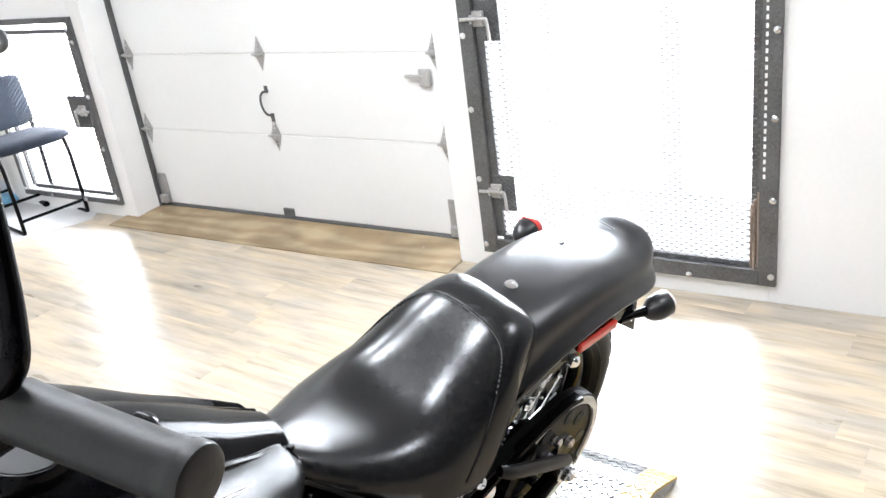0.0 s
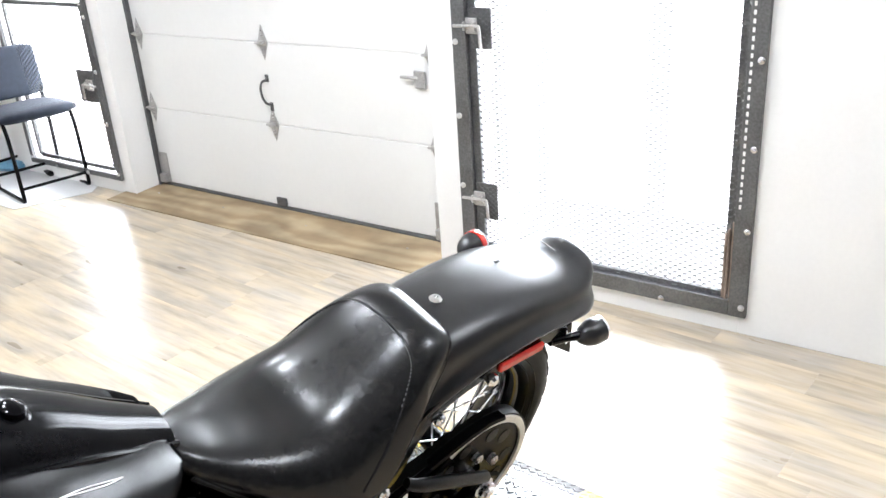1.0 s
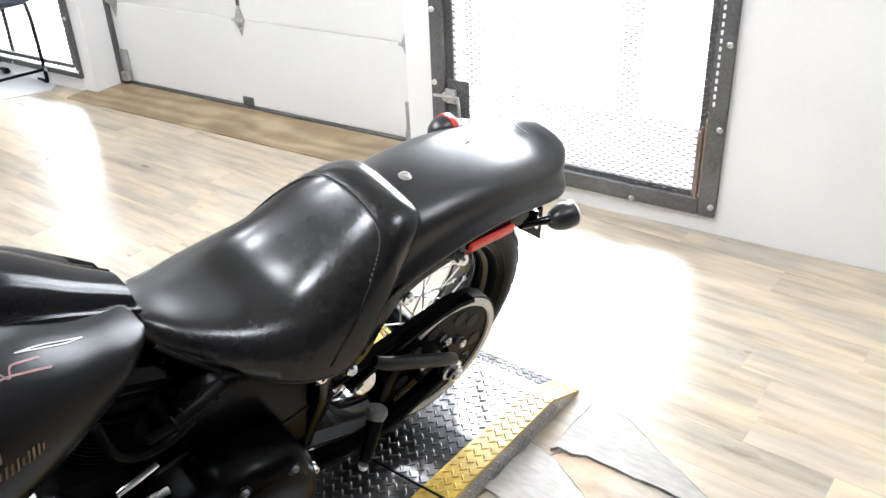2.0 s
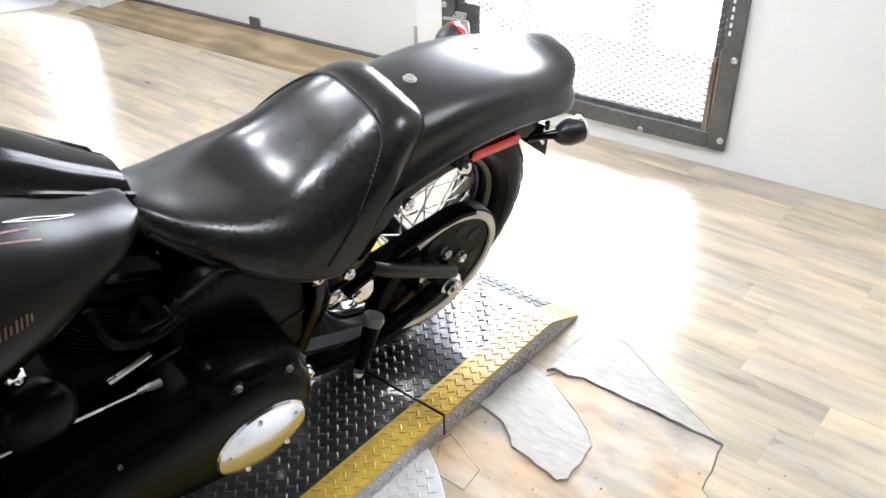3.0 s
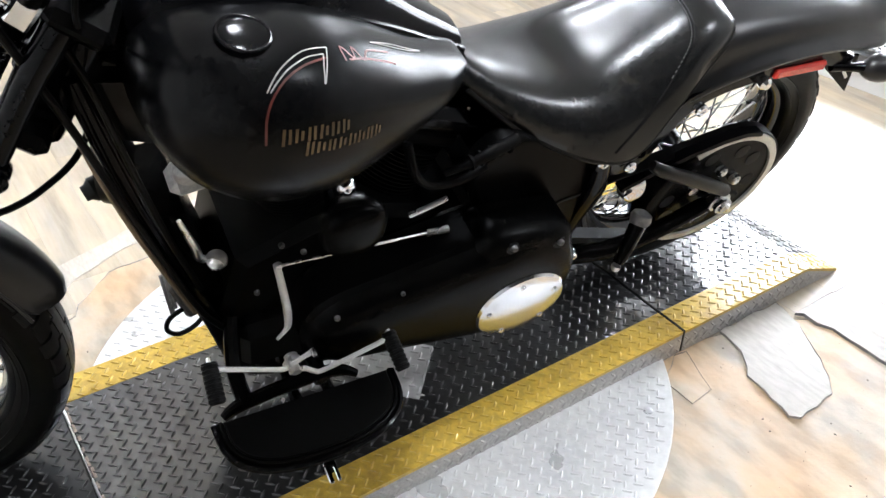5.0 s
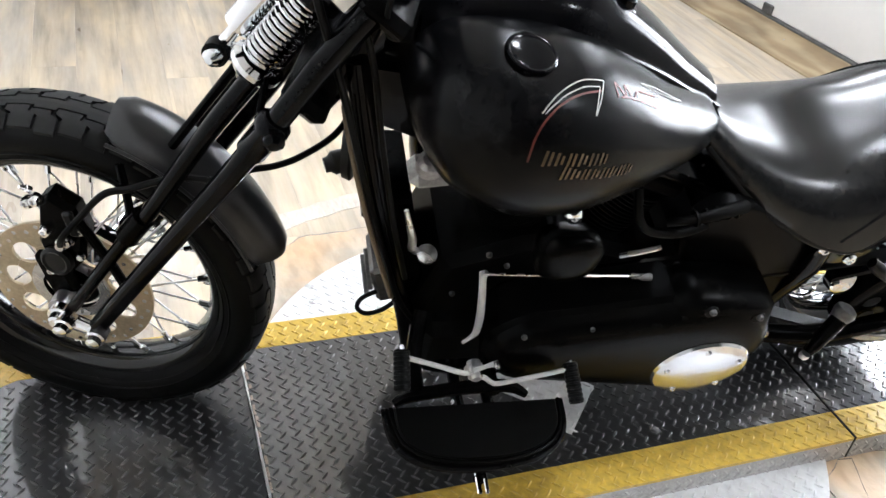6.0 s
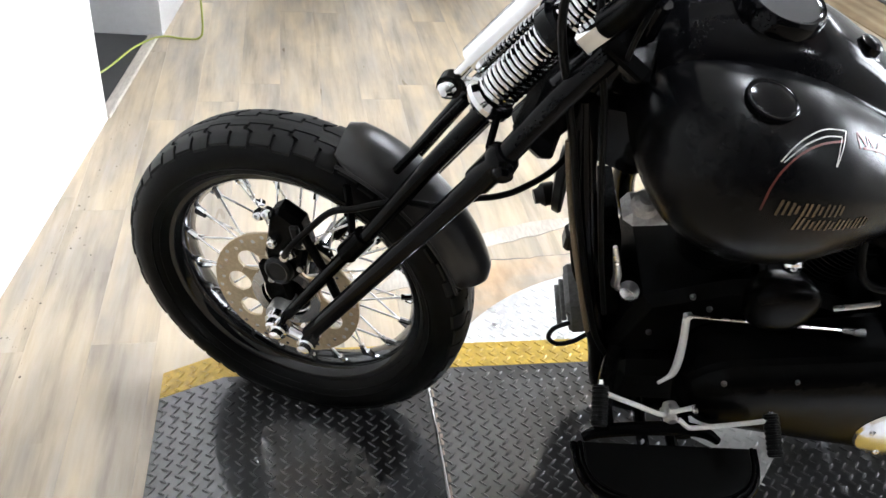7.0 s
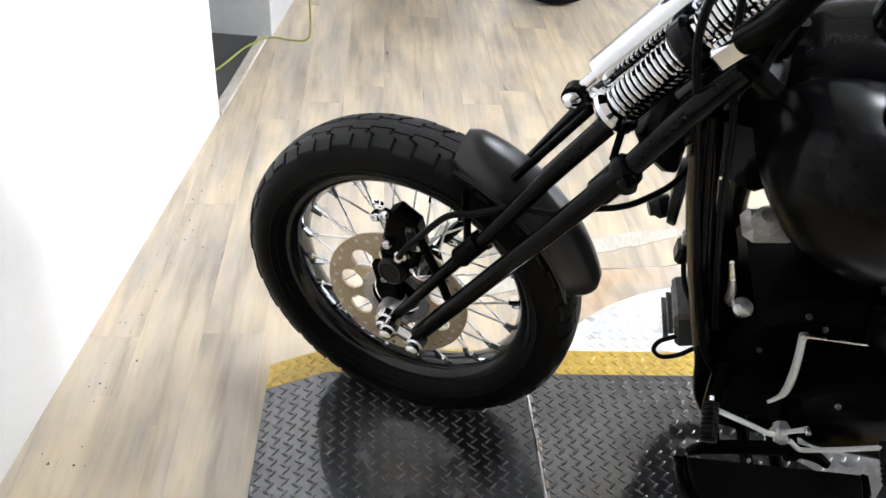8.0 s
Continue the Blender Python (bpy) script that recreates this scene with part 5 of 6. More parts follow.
for nm, ang, bx in (("front_cylinder", -20, -0.075), ("rear_cylinder", 24, 0.05)):
    d = Vector((math.sin(radians(ang)), 0, math.cos(radians(ang))))
    base = Vector((bx, 0.0, 0.50))
    cyl = part(nm, Mesh().turn([(-0.02, 0.064), (0.155, 0.064)], base, d, 28), M_ENGINE, eng, "black finned cylinder")
    for q in range(17):
        h = 0.0088 * q
        part("fin", Mesh().turn([(h, 0.062), (h + 0.001, 0.078), (h + 0.003, 0.078), (h + 0.004, 0.062)], base, d, 24), M_ENGINE, cyl)
    part("head", Mesh().box(base + d * 0.178, (0.135, 0.15, 0.055), 0.018, Matrix.Rotation(radians(ang), 3, "Y")), M_ENGINE, cyl)
    rk = part("rocker_cover", Mesh().box(base + d * 0.222, (0.125, 0.165, 0.048), 0.016, Matrix.Rotation(radians(ang), 3, "Y")), M_GLOSS, cyl, "gloss black rocker cover")
    for dx in (-0.045, 0.045):
        p = base + d * 0.245 + Vector((dx * math.cos(radians(ang)), -0.06, -dx * math.sin(radians(ang))))
        part("bolt", Mesh().turn([(0, 0.007), (0.006, 0.006)], p, d, 10), M_CHROME, cyl)

# primary case: a long oval box with a round clutch cover
def capsule(x0, z0, r0, x1, z1, r1, n=20):
    dx, dz = x1 - x0, z1 - z0
    d = math.hypot(dx, dz)
    base = math.atan2(dz, dx)
    k = math.acos((r0 - r1) / d)
    pts = []
    for q in range(n + 1):
        t = base - k + 2 * k * q / n
        pts.append((x1 + r1 * math.cos(t), z1 + r1 * math.sin(t)))
    for q in range(n + 1):
        t = base + k + (2 * math.pi - 2 * k) * q / n
        pts.append((x0 + r0 * math.cos(t), z0 + r0 * math.sin(t)))
    return pts


prim = part("primary_case", Mesh().prism(capsule(-0.055, 0.378, 0.100, 0.255, 0.372, 0.160), 1, -0.115, -0.215, 0.012), M_BLACK, eng, "satin black primary case", 30)
g = Mesh()
rings = []
for y, d in ((-0.214, 0.0), (-0.228, 0.004), (-0.240, 0.014), (-0.249, 0.030), (-0.254, 0.050), (-0.256, 0.075)):
    rings.append([(x, y, z) for x, z in capsule(-0.055, 0.378, 0.094 - d, 0.255, 0.372, 0.154 - d)])
part("primary_cover", g.loft(rings), M_BLACK, prim, "smooth satin black primary cover", 60)
for x, z in ((-0.100, 0.452), (0.021, 0.470), (0.130, 0.484)):
    bolt(prim, (x, -0.236, z), (0, -1, 0.3), 0.0052, 0.006, M_FRAME)
house = part("clutch_housing", Mesh().prism([(0.165, 0.26), (0.165, 0.505), (0.180, 0.538), (0.210, 0.545), (0.335, 0.527), (0.366, 0.510), (0.384, 0.46), (0.388, 0.38), (0.372, 0.30), (0.32, 0.24), (0.22, 0.235)], 1, -0.13, -0.243, 0.020), M_BLACK, prim, "tall rear part of the primary case", 70)
for x, z in ((0.229, 0.520), (0.333, 0.496)):
    part("bolt_recess", Mesh().turn([(-0.004, 0.013), (0.0012, 0.0125)], (x, -0.243, z), (0, -1, 0.15), 16), M_RUBBER, house)
    bolt(house, (x, -0.243, z + 0.004), (0, -1, 0.2), 0.0065, 0.008, M_FRAME)
der = part("clutch_cover", Mesh().turn([(-0.02, 0.096), (0.004, 0.096), (0.009, 0.092), (0.013, 0.076), (0.016, 0.048), (0.017, 0.004)], (0.281, -0.252, 0.334), (0, -1, 0), 48), M_COVER, eng, "chrome round clutch cover")
for i in range(5):
    a = 2 * math.pi * i / 5 + 0.5
    bolt(der, (0.281 + 0.074 * math.cos(a), -0.264, 0.334 + 0.074 * math.sin(a)), (0, -1, 0), 0.0065, 0.004, M_CHROME)
rings = []
for y, s in ((-0.150, 0.55), (-0.165, 0.84), (-0.190, 0.98), (-0.205, 1.0), (-0.217, 0.94), (-0.225, 0.78), (-0.229, 0.45)):
    ring = []
    for q in range(32):
        a = 2 * math.pi * q / 32
        c, d = math.cos(a), math.sin(a)
        ring.append((-0.070 + 0.054 * s * math.copysign(abs(c) ** 0.75, c) * (1.0 + 0.08 * d), y, 0.648 + 0.060 * s * math.copysign(abs(d) ** 0.75, d) - 0.25 * (y + 0.2)))
    rings.append(ring)
horn = part("horn_cover", Mesh().loft(rings), M_BLACK, eng, "black rounded horn cover", 60)
part("horn_bracket", Mesh().tube([(-0.078, -0.15, 0.62), (-0.06, -0.08, 0.60), (-0.03, 0.0, 0.58)], 0.014, 10), M_BLACK, eng)
part("shift_rod", Mesh().tube([(-0.175, -0.165, 0.545), (-0.05, -0.165, 0.536), (0.115, -0.165, 0.525)], 0.0026, 8, 1), M_STEEL, eng, "thin steel shift rod")
part("rod_end", Mesh().tube([(0.092, -0.166, 0.526), (0.134, -0.166, 0.523)], 0.0070, 10, 1), M_STEEL, eng)
part("intake_hose", Mesh().tube([(0.045, -0.13, 0.73), (0.054, -0.157, 0.685), (0.086, -0.160, 0.652), (0.14, -0.160, 0.645), (0.19, -0.150, 0.655)], 0.0080, 12), M_ENGINE, eng, "black ribbed hose")
part("breather_hose", Mesh().tube([(0.110, -0.155, 0.668), (0.15, -0.165, 0.690), (0.185, -0.165, 0.704), (0.24, -0.150, 0.704)], [0.007, 0.008, 0.011, 0.012], 12), M_ENGINE, eng, "black breather hose")
part("exhaust_front", Mesh().tube([(-0.12, 0.10, 0.70), (-0.20, 0.16, 0.64), (-0.235, 0.19, 0.50), (-0.16, 0.21, 0.34), (0.10, 0.22, 0.27), (0.85, 0.23, 0.24)], [0.022, 0.022, 0.023, 0.024, 0.030, 0.038], 16), M_GLOSS, eng, "black exhaust pipe")
tb = part("tank_mount", Mesh().tube([(-0.080, -0.10, 0.742), (-0.080, -0.175, 0.732)], 0.012, 12, 1), M_BLACK, eng)
bolt(eng, (-0.080, -0.176, 0.731), (0, -1, 0), 0.016, 0.018)
part("regulator", Mesh().box((-0.312, -0.0, 0.34), (0.045, 0.10, 0.11), 0.008, Matrix.Rotation(radians(-14), 3, "Y")), M_FRAME, eng, "grey finned voltage regulator")
part("regulator_lead", Mesh().tube([(-0.325, -0.045, 0.318), (-0.354, -0.050, 0.302), (-0.361, -0.055, 0.276), (-0.342, -0.058, 0.258), (-0.312, -0.058, 0.270), (-0.288, -0.055, 0.295)], 0.0048, 8), M_RUBBER, eng)
part("wiring", Mesh().tube([(-0.432, -0.07, 0.845), (-0.415, -0.085, 0.76), (-0.385, -0.10, 0.64), (-0.345, -0.108, 0.50), (-0.315, -0.112, 0.40)], 0.0048, 8), M_TAPE, eng, "taped tan wiring loom")
horn_disc = part("round_horn", Mesh().turn([(-0.012, 0.022), (-0.008, 0.056), (0.004, 0.060), (0.008, 0.056), (0.010, 0.022), (0.011, 0.004)], (-0.398, 0.03, 0.652), (1, -0.25, 0.1), 32), M_PLASTIC, eng, "round black horn")
part("horn_stud", Mesh().turn([(0, 0.020), (0.02, 0.021), (0.028, 0.014), (0.036, 0.013)], (-0.405, 0.03, 0.615), (-1, -0.2, -0.2), 16), M_PLASTIC, horn_disc)
part("connector", Mesh().box((-0.352, 0.03, 0.492), (0.026, 0.04, 0.046), 0.007), M_PLASTIC, eng, "black plug")
part("connector", Mesh().tube([(-0.358, 0.03, 0.545), (-0.352, 0.03, 0.515)], 0.008, 10, 1), M_STEEL, eng)
part("connector_lead", Mesh().tube([(-0.345, 0.03, 0.47), (-0.335, 0.0, 0.43), (-0.318, -0.03, 0.41)], 0.005, 8), M_RUBBER, eng)
part("coil_cover", Mesh().box((-0.285, -0.085, 0.722), (0.080, 0.066, 0.030), 0.0135, Matrix.Rotation(radians(-8), 3, "Y")).turn([(0, 0.022), (0.02, 0.020), (0.026, 0.012)], (-0.295, -0.095, 0.738), (-0.1, -0.2, 1), 18), M_GALV, eng, "bright metal coil cover")

part("lower_crankcase", Mesh().box((-0.170, -0.085, 0.285), (0.170, 0.150, 0.130), 0.022), M_ENGINE, eng, "black lower crankcase")
part("polished_neck", Mesh().tube([(-0.318, -0.100, 0.640), (-0.310, -0.108, 0.612), (-0.300, -0.110, 0.575), (-0.296, -0.106, 0.545), (-0.282, -0.100, 0.522)], [0.004, 0.006, 0.0075, 0.008, 0.006], 14), M_POLISHED, eng, "polished metal neck beside the down tube")
part("polished_dome", Mesh().turn([(-0.014, 0.017), (-0.004, 0.019), (0.002, 0.017), (0.005, 0.010), (0.006, 0.002)], (-0.268, -0.108, 0.528), (-0.1, -0.4, 0.9), 20), M_POLISHED, eng, "polished round cap")
for x, z in ((-0.205, 0.415), (-0.160, 0.535), (-0.235, 0.300), (-0.120, 0.500), (-0.185, 0.240)):
    bolt(eng, (x, -0.116, z), (0, -1, 0.1), 0.0055, 0.007, M_FRAME)
for z in (0.31, 0.33, 0.35, 0.37):
    part("regulator_fin", Mesh().box((-0.337 + (0.34 - z) * -0.25, 0.0, z), (0.010, 0.096, 0.006), 0.0015), M_FRAME, eng)

# linkage bar and small clips about the lower frame
part("linkage_bar", Mesh().tube([(0.050, -0.165, 0.590), (0.080, -0.168, 0.604), (0.118, -0.165, 0.612)], 0.0050, 10), M_STEEL, eng, "short bright linkage bar")
part("frame_clip", Mesh().box((-0.218, -0.132, 0.313), (0.030, 0.004, 0.012), 0.0015, Matrix.Rotation(radians(30), 3, "Y")), M_STEEL, eng, "bright steel clip")
part("frame_clip", Mesh().box((-0.172, -0.134, 0.302), (0.038, 0.004, 0.015), 0.0015, Matrix.Rotation(radians(48), 3, "Y")), M_STEEL, eng, "bright steel clip")
for k in range(5):
    part("hose_rib", Mesh().ring([(-0.0022, 0.009), (-0.0022, 0.0135), (0.0022, 0.0135), (0.0022, 0.009)], (0.150 + 0.018 * k, -0.164 + 0.002 * k, 0.690 + 0.0035 * min(k, 3)), (1, 0.08, 0.12), 16), M_ENGINE, eng)

# ---- foot controls
def half_moon(x0, x1, y, deep, round_off=0.62):
    """A half-moon outline: straight inner edge, rounded outer edge."""
    mid, far = (x0 + x1) / 2, (x1 - x0) / 2
    out = []
    for q in range(29):
        t = math.pi * q / 28
        c, k = math.cos(t), math.sin(t)
        out.append((mid + far * math.copysign(abs(c) ** 0.86, c), y - deep * k ** round_off))
    return out


fb = bp("footboard", Mesh().prism(half_moon(-0.336, -0.008, -0.292, 0.122), 2, 0.306, 0.316, 0.003), M_BLACK, "black half-moon footboard")
part("rubber_pad", Mesh().prism(half_moon(-0.322, -0.020, -0.297, 0.104), 2, 0.317, 0.325, 0.003), M_RUBBER, fb, "black rubber pad")
part("rim_lip", Mesh().tube([(x, y, 0.310) for x, y in half_moon(-0.337, -0.007, -0.292, 0.124)], 0.0062, 8, 1), M_GLOSS, fb, "gloss black rim")
part("rim_lip", Mesh().tube([(x, y, 0.320) for x, y in half_moon(-0.327, -0.015, -0.294, 0.112)], 0.0036, 8, 1), M_BLACK, fb, "raised inner rim")
part("inner_rail", Mesh().tube([(-0.318, -0.280, 0.305), (-0.28, -0.270, 0.316), (-0.16, -0.262, 0.322), (-0.10, -0.266, 0.320), (-0.070, -0.280, 0.312)], [0.008, 0.013, 0.014, 0.012, 0.007], 10), M_BLACK, fb)
part("rail_bolt", Mesh().turn([(0, 0.005), (0.003, 0.004)], (-0.215, -0.290, 0.322), (0, -0.6, 0.8), 8), M_STEEL, fb)
for x in (-0.275, -0.135):
    part("mount", Mesh().tube([(x + 0.02, -0.12, 0.36), (x, -0.20, 0.325), (x, -0.275, 0.315)], 0.015, 10), M_BLACK, fb)
sh = bp("shift_lever", Mesh().tube([(-0.322, -0.297, 0.508), (-0.262, -0.297, 0.472), (-0.217, -0.297, 0.445), (-0.202, -0.296, 0.450), (-0.178, -0.292, 0.456), (-0.160, -0.290, 0.462)], [0.0046, 0.0044, 0.0046, 0.0042, 0.0040, 0.0052], 10), M_LEVER, "chrome heel-and-toe shift lever")
part("heel_arm", Mesh().tube([(-0.205, -0.294, 0.424), (-0.180, -0.297, 0.426), (-0.162, -0.298, 0.408), (-0.146, -0.298, 0.401), (-0.09, -0.298, 0.418), (-0.028, -0.296, 0.437)], [0.0050, 0.0046, 0.0042, 0.0044, 0.0043, 0.0046], 10), M_LEVER, sh)
part("pivot", Mesh().turn([(0, 0.012), (0.03, 0.012), (0.034, 0.008)], (-0.195, -0.272, 0.436), (0, -1, 0), 14), M_STEEL, sh)
for p0, p1 in (((-0.331, -0.284, 0.512), (-0.335, -0.346, 0.490)), ((-0.024, -0.284, 0.440), (-0.017, -0.350, 0.410))):
    far = (Vector(p1) - Vector(p0)).length
    prof = [(0.0, 0.006), (0.001, 0.0122)]
    for q in range(8):
        u = far * (0.06 + 0.115 * q)
        prof += [(u, 0.0122), (u + 0.001, 0.0136), (u + 0.0055, 0.0136), (u + 0.0058, 0.0122)]
    prof += [(far - 0.001, 0.0122), (far, 0.006)]
    g = Mesh().turn(prof, p0, Vector(p1) - Vector(p0), 18)
    part("rubber_peg", g, M_RUBBER, sh, "black ribbed rubber peg")
    part("peg_bolt", Mesh().turn([(0, 0.0050), (0.008 if p0[0] < -0.2 else 0.003, 0.0042)], p0, Vector(p0) - Vector(p1), 8), M_CHROME, sh)
part("shift_arm", Mesh().tube([(-0.1845, -0.168, 0.556), (-0.181, -0.190, 0.512), (-0.1775, -0.203, 0.465), (-0.178, -0.209, 0.432), (-0.185, -0.213, 0.420), (-0.201, -0.219, 0.409)], [0.0062, 0.0068, 0.0074, 0.0066, 0.0042, 0.0030], 12), M_LEVER, sh, "tapered chrome shift arm")
for p, r, h in (((-0.205, -0.290, 0.448), 0.0050, 0.012), ((-0.190, -0.292, 0.427), 0.0062, 0.010), ((-0.163, -0.290, 0.463), 0.0055, 0.011), ((-0.183, -0.170, 0.557), 0.0070, 0.008)):
    bolt(sh, p, (0, -1, 0.2), r, h, M_STEEL, "clamp_bolt")
part("clamp", Mesh().box((-0.197, -0.285, 0.437), (0.024, 0.016, 0.030), 0.004, Matrix.Rotation(radians(25), 3, "Y")), M_STEEL, sh, "steel clamp on the lever shaft")
stand = bp("side_stand", Mesh().tube([(-0.16, -0.10, 0.16), (-0.165, -0.24, 0.175), (-0.165, -0.385, 0.235), (-0.168, -0.41, 0.245)], [0.014, 0.012, 0.010, 0.012], 10), M_BLACK, "black side stand")
part("stand_tip", Mesh().box((-0.172, -0.415, 0.247), (0.010, 0.045, 0.006), 0.002).box((-0.158, -0.415, 0.247), (0.008, 0.045, 0.006), 0.002), M_CHROME, stand, "bright stand tip")
part("stand_leg", Mesh().tube([(-0.10, -0.14, 0.15), (-0.05, -0.30, 0.02), (-0.03, -0.37, -0.10)], 0.013, 10), M_BLACK, stand)

# ---- front end, turned about the steering head
HEAD = Vector((-0.4275, 0, 0.9))
RAKE = Vector((math.sin(radians(32)), 0, math.cos(radians(32))))
STEER = Matrix.Translation(HEAD) @ Matrix.Rotation(radians(-20.4), 4, RAKE) @ Matrix.Translation(-HEAD)


def steered(name, label):
    o = new(name)
    o.parent = bike
    o.matrix_local = STEER
    o["label"] = label
    return o


front = wheel(bike, "front_wheel", "black wire-spoked front wheel", -0.858, 0.342, 0.340, 0.064, 0.258, 40, 26)
front.matrix_local = STEER
FC = Vector((-0.858, 0, 0.341))
def windowed_disc(c, y0, y1, ri, ro, rw, size, count):
    """A brake disc with round windows cut through it."""
    g = Mesh()
    n = count * 16
    cols = []
    for q in range(n):
        t = 2 * math.pi * q / n
        off = ((q % 16) - 8) / 8 * math.pi / count * rw
        h = math.sqrt(max(0.0, size * size - off * off))
        cols.append((t, (ri, rw - max(h, 0.0003), rw + max(h, 0.0003), ro)))
    for t, rs in cols:
        for y in (y0, y1):
            g.v += [(c.x + r * math.cos(t), c.y + y, c.z + r * math.sin(t)) for r in rs]
    for q in range(n):
        a, b = q * 8, ((q + 1) % n) * 8
        for o in (0, 4):
            g.f += [(a + o, a + o + 1, b + o + 1, b + o), (a + o + 2, a + o + 3, b + o + 3, b + o + 2)]
        for r in range(4):
            g.f.append((a + r, b + r, b + r + 4, a + r + 4))
    return g


rot = part("brake_disc", windowed_disc(FC, -0.058, -0.064, 0.058, 0.146, 0.096, 0.0235, 9), M_ROTOR, front, "tan-brown drilled brake disc")
for i in range(36):
    a = 2 * math.pi * i / 36
    rr = 0.130 + 0.007 * (i % 2)
    part("carrier", Mesh().ring([(-0.057, 0.050), (-0.057, 0.072), (-0.067, 0.070), (-0.067, 0.050)], FC, (0, 1, 0), 40), M_STEEL, front, "bright disc carrier ring") if i == 0 else None
    part("disc_hole", Mesh().turn([(0, 0.0042), (0.0006, 0.004)], FC + Vector((rr * math.cos(a), -0.0642, rr * math.sin(a))), (0, -1, 0), 8), M_STEEL, front)
part("axle", Mesh().turn([(-0.158, 0.010), (-0.154, 0.014), (-0.142, 0.016), (-0.140, 0.021), (-0.124, 0.021), (-0.122, 0.015), (0.15, 0.013)], FC + Vector((0.012, 0, 0.004)), (0, 1, 0), 16), M_CHROME, front, "axle with chrome nuts")
part("wheel_spacer", Mesh().turn([(-0.122, 0.022), (-0.070, 0.022)], FC + Vector((0.006, 0, 0.002)), (0, 1, 0), 20), M_STEEL, front)

for x, z in ((-0.866, 0.048), (-0.879, 0.049)):
    part("paint_dot", Mesh().turn([(0, 0.0028), (0.0008, 0.0025)], (x, -0.0608, z), (0, -1, 0), 10), M_YELLOW, front, "small yellow paint dot")
ff = steered("front_fender", "short satin black front fender")
rings = []
for q in range(19):
    t = radians(77 - 57 * q / 18)
    e = 1 if 0 < q < 18 else 0.86
    ring = []
    for s, lift in ((1, 0.0), (-1, -0.004)):
        for k in range(25):
            u = (-1 + 2 * k / 24) * s
            r = 0.349 + lift + (0.046 * math.sqrt(1 - (abs(u) / 0.86) ** 2) if abs(u) < 0.86 else -0.003 * (abs(u) - 0.86) / 0.14) * (1 if e == 1 else 0.8)
            ring.append((FC.x + r * math.cos(t), (0.064 - 0.022 * (abs(q - 9) / 9) ** 4) * u * e, FC.z + r * math.sin(t)))
    rings.append(ring)
part("blade", Mesh().loft(rings), M_FENDER, ff, "", 55)
for sy in (-1, 1):
    part("rolled_rim", Mesh().tube([(FC.x + 0.347 * math.cos(t), sy * 0.064, FC.z + 0.347 * math.sin(t)) for t in (radians(75 - 53 * q / 14) for q in range(15))], 0.0032, 8, 1), M_FENDER, ff)
for sy in (-1, 1):
    if sy < 0:
        part("stay", Mesh().tube([(-0.74, sy * 0.082, 0.66), (-0.72, sy * 0.105, 0.60), (-0.71, sy * 0.125, 0.54)], 0.007, 8), M_BLACK, ff)

fork = steered("springer_fork", "black springer fork with chrome springs")
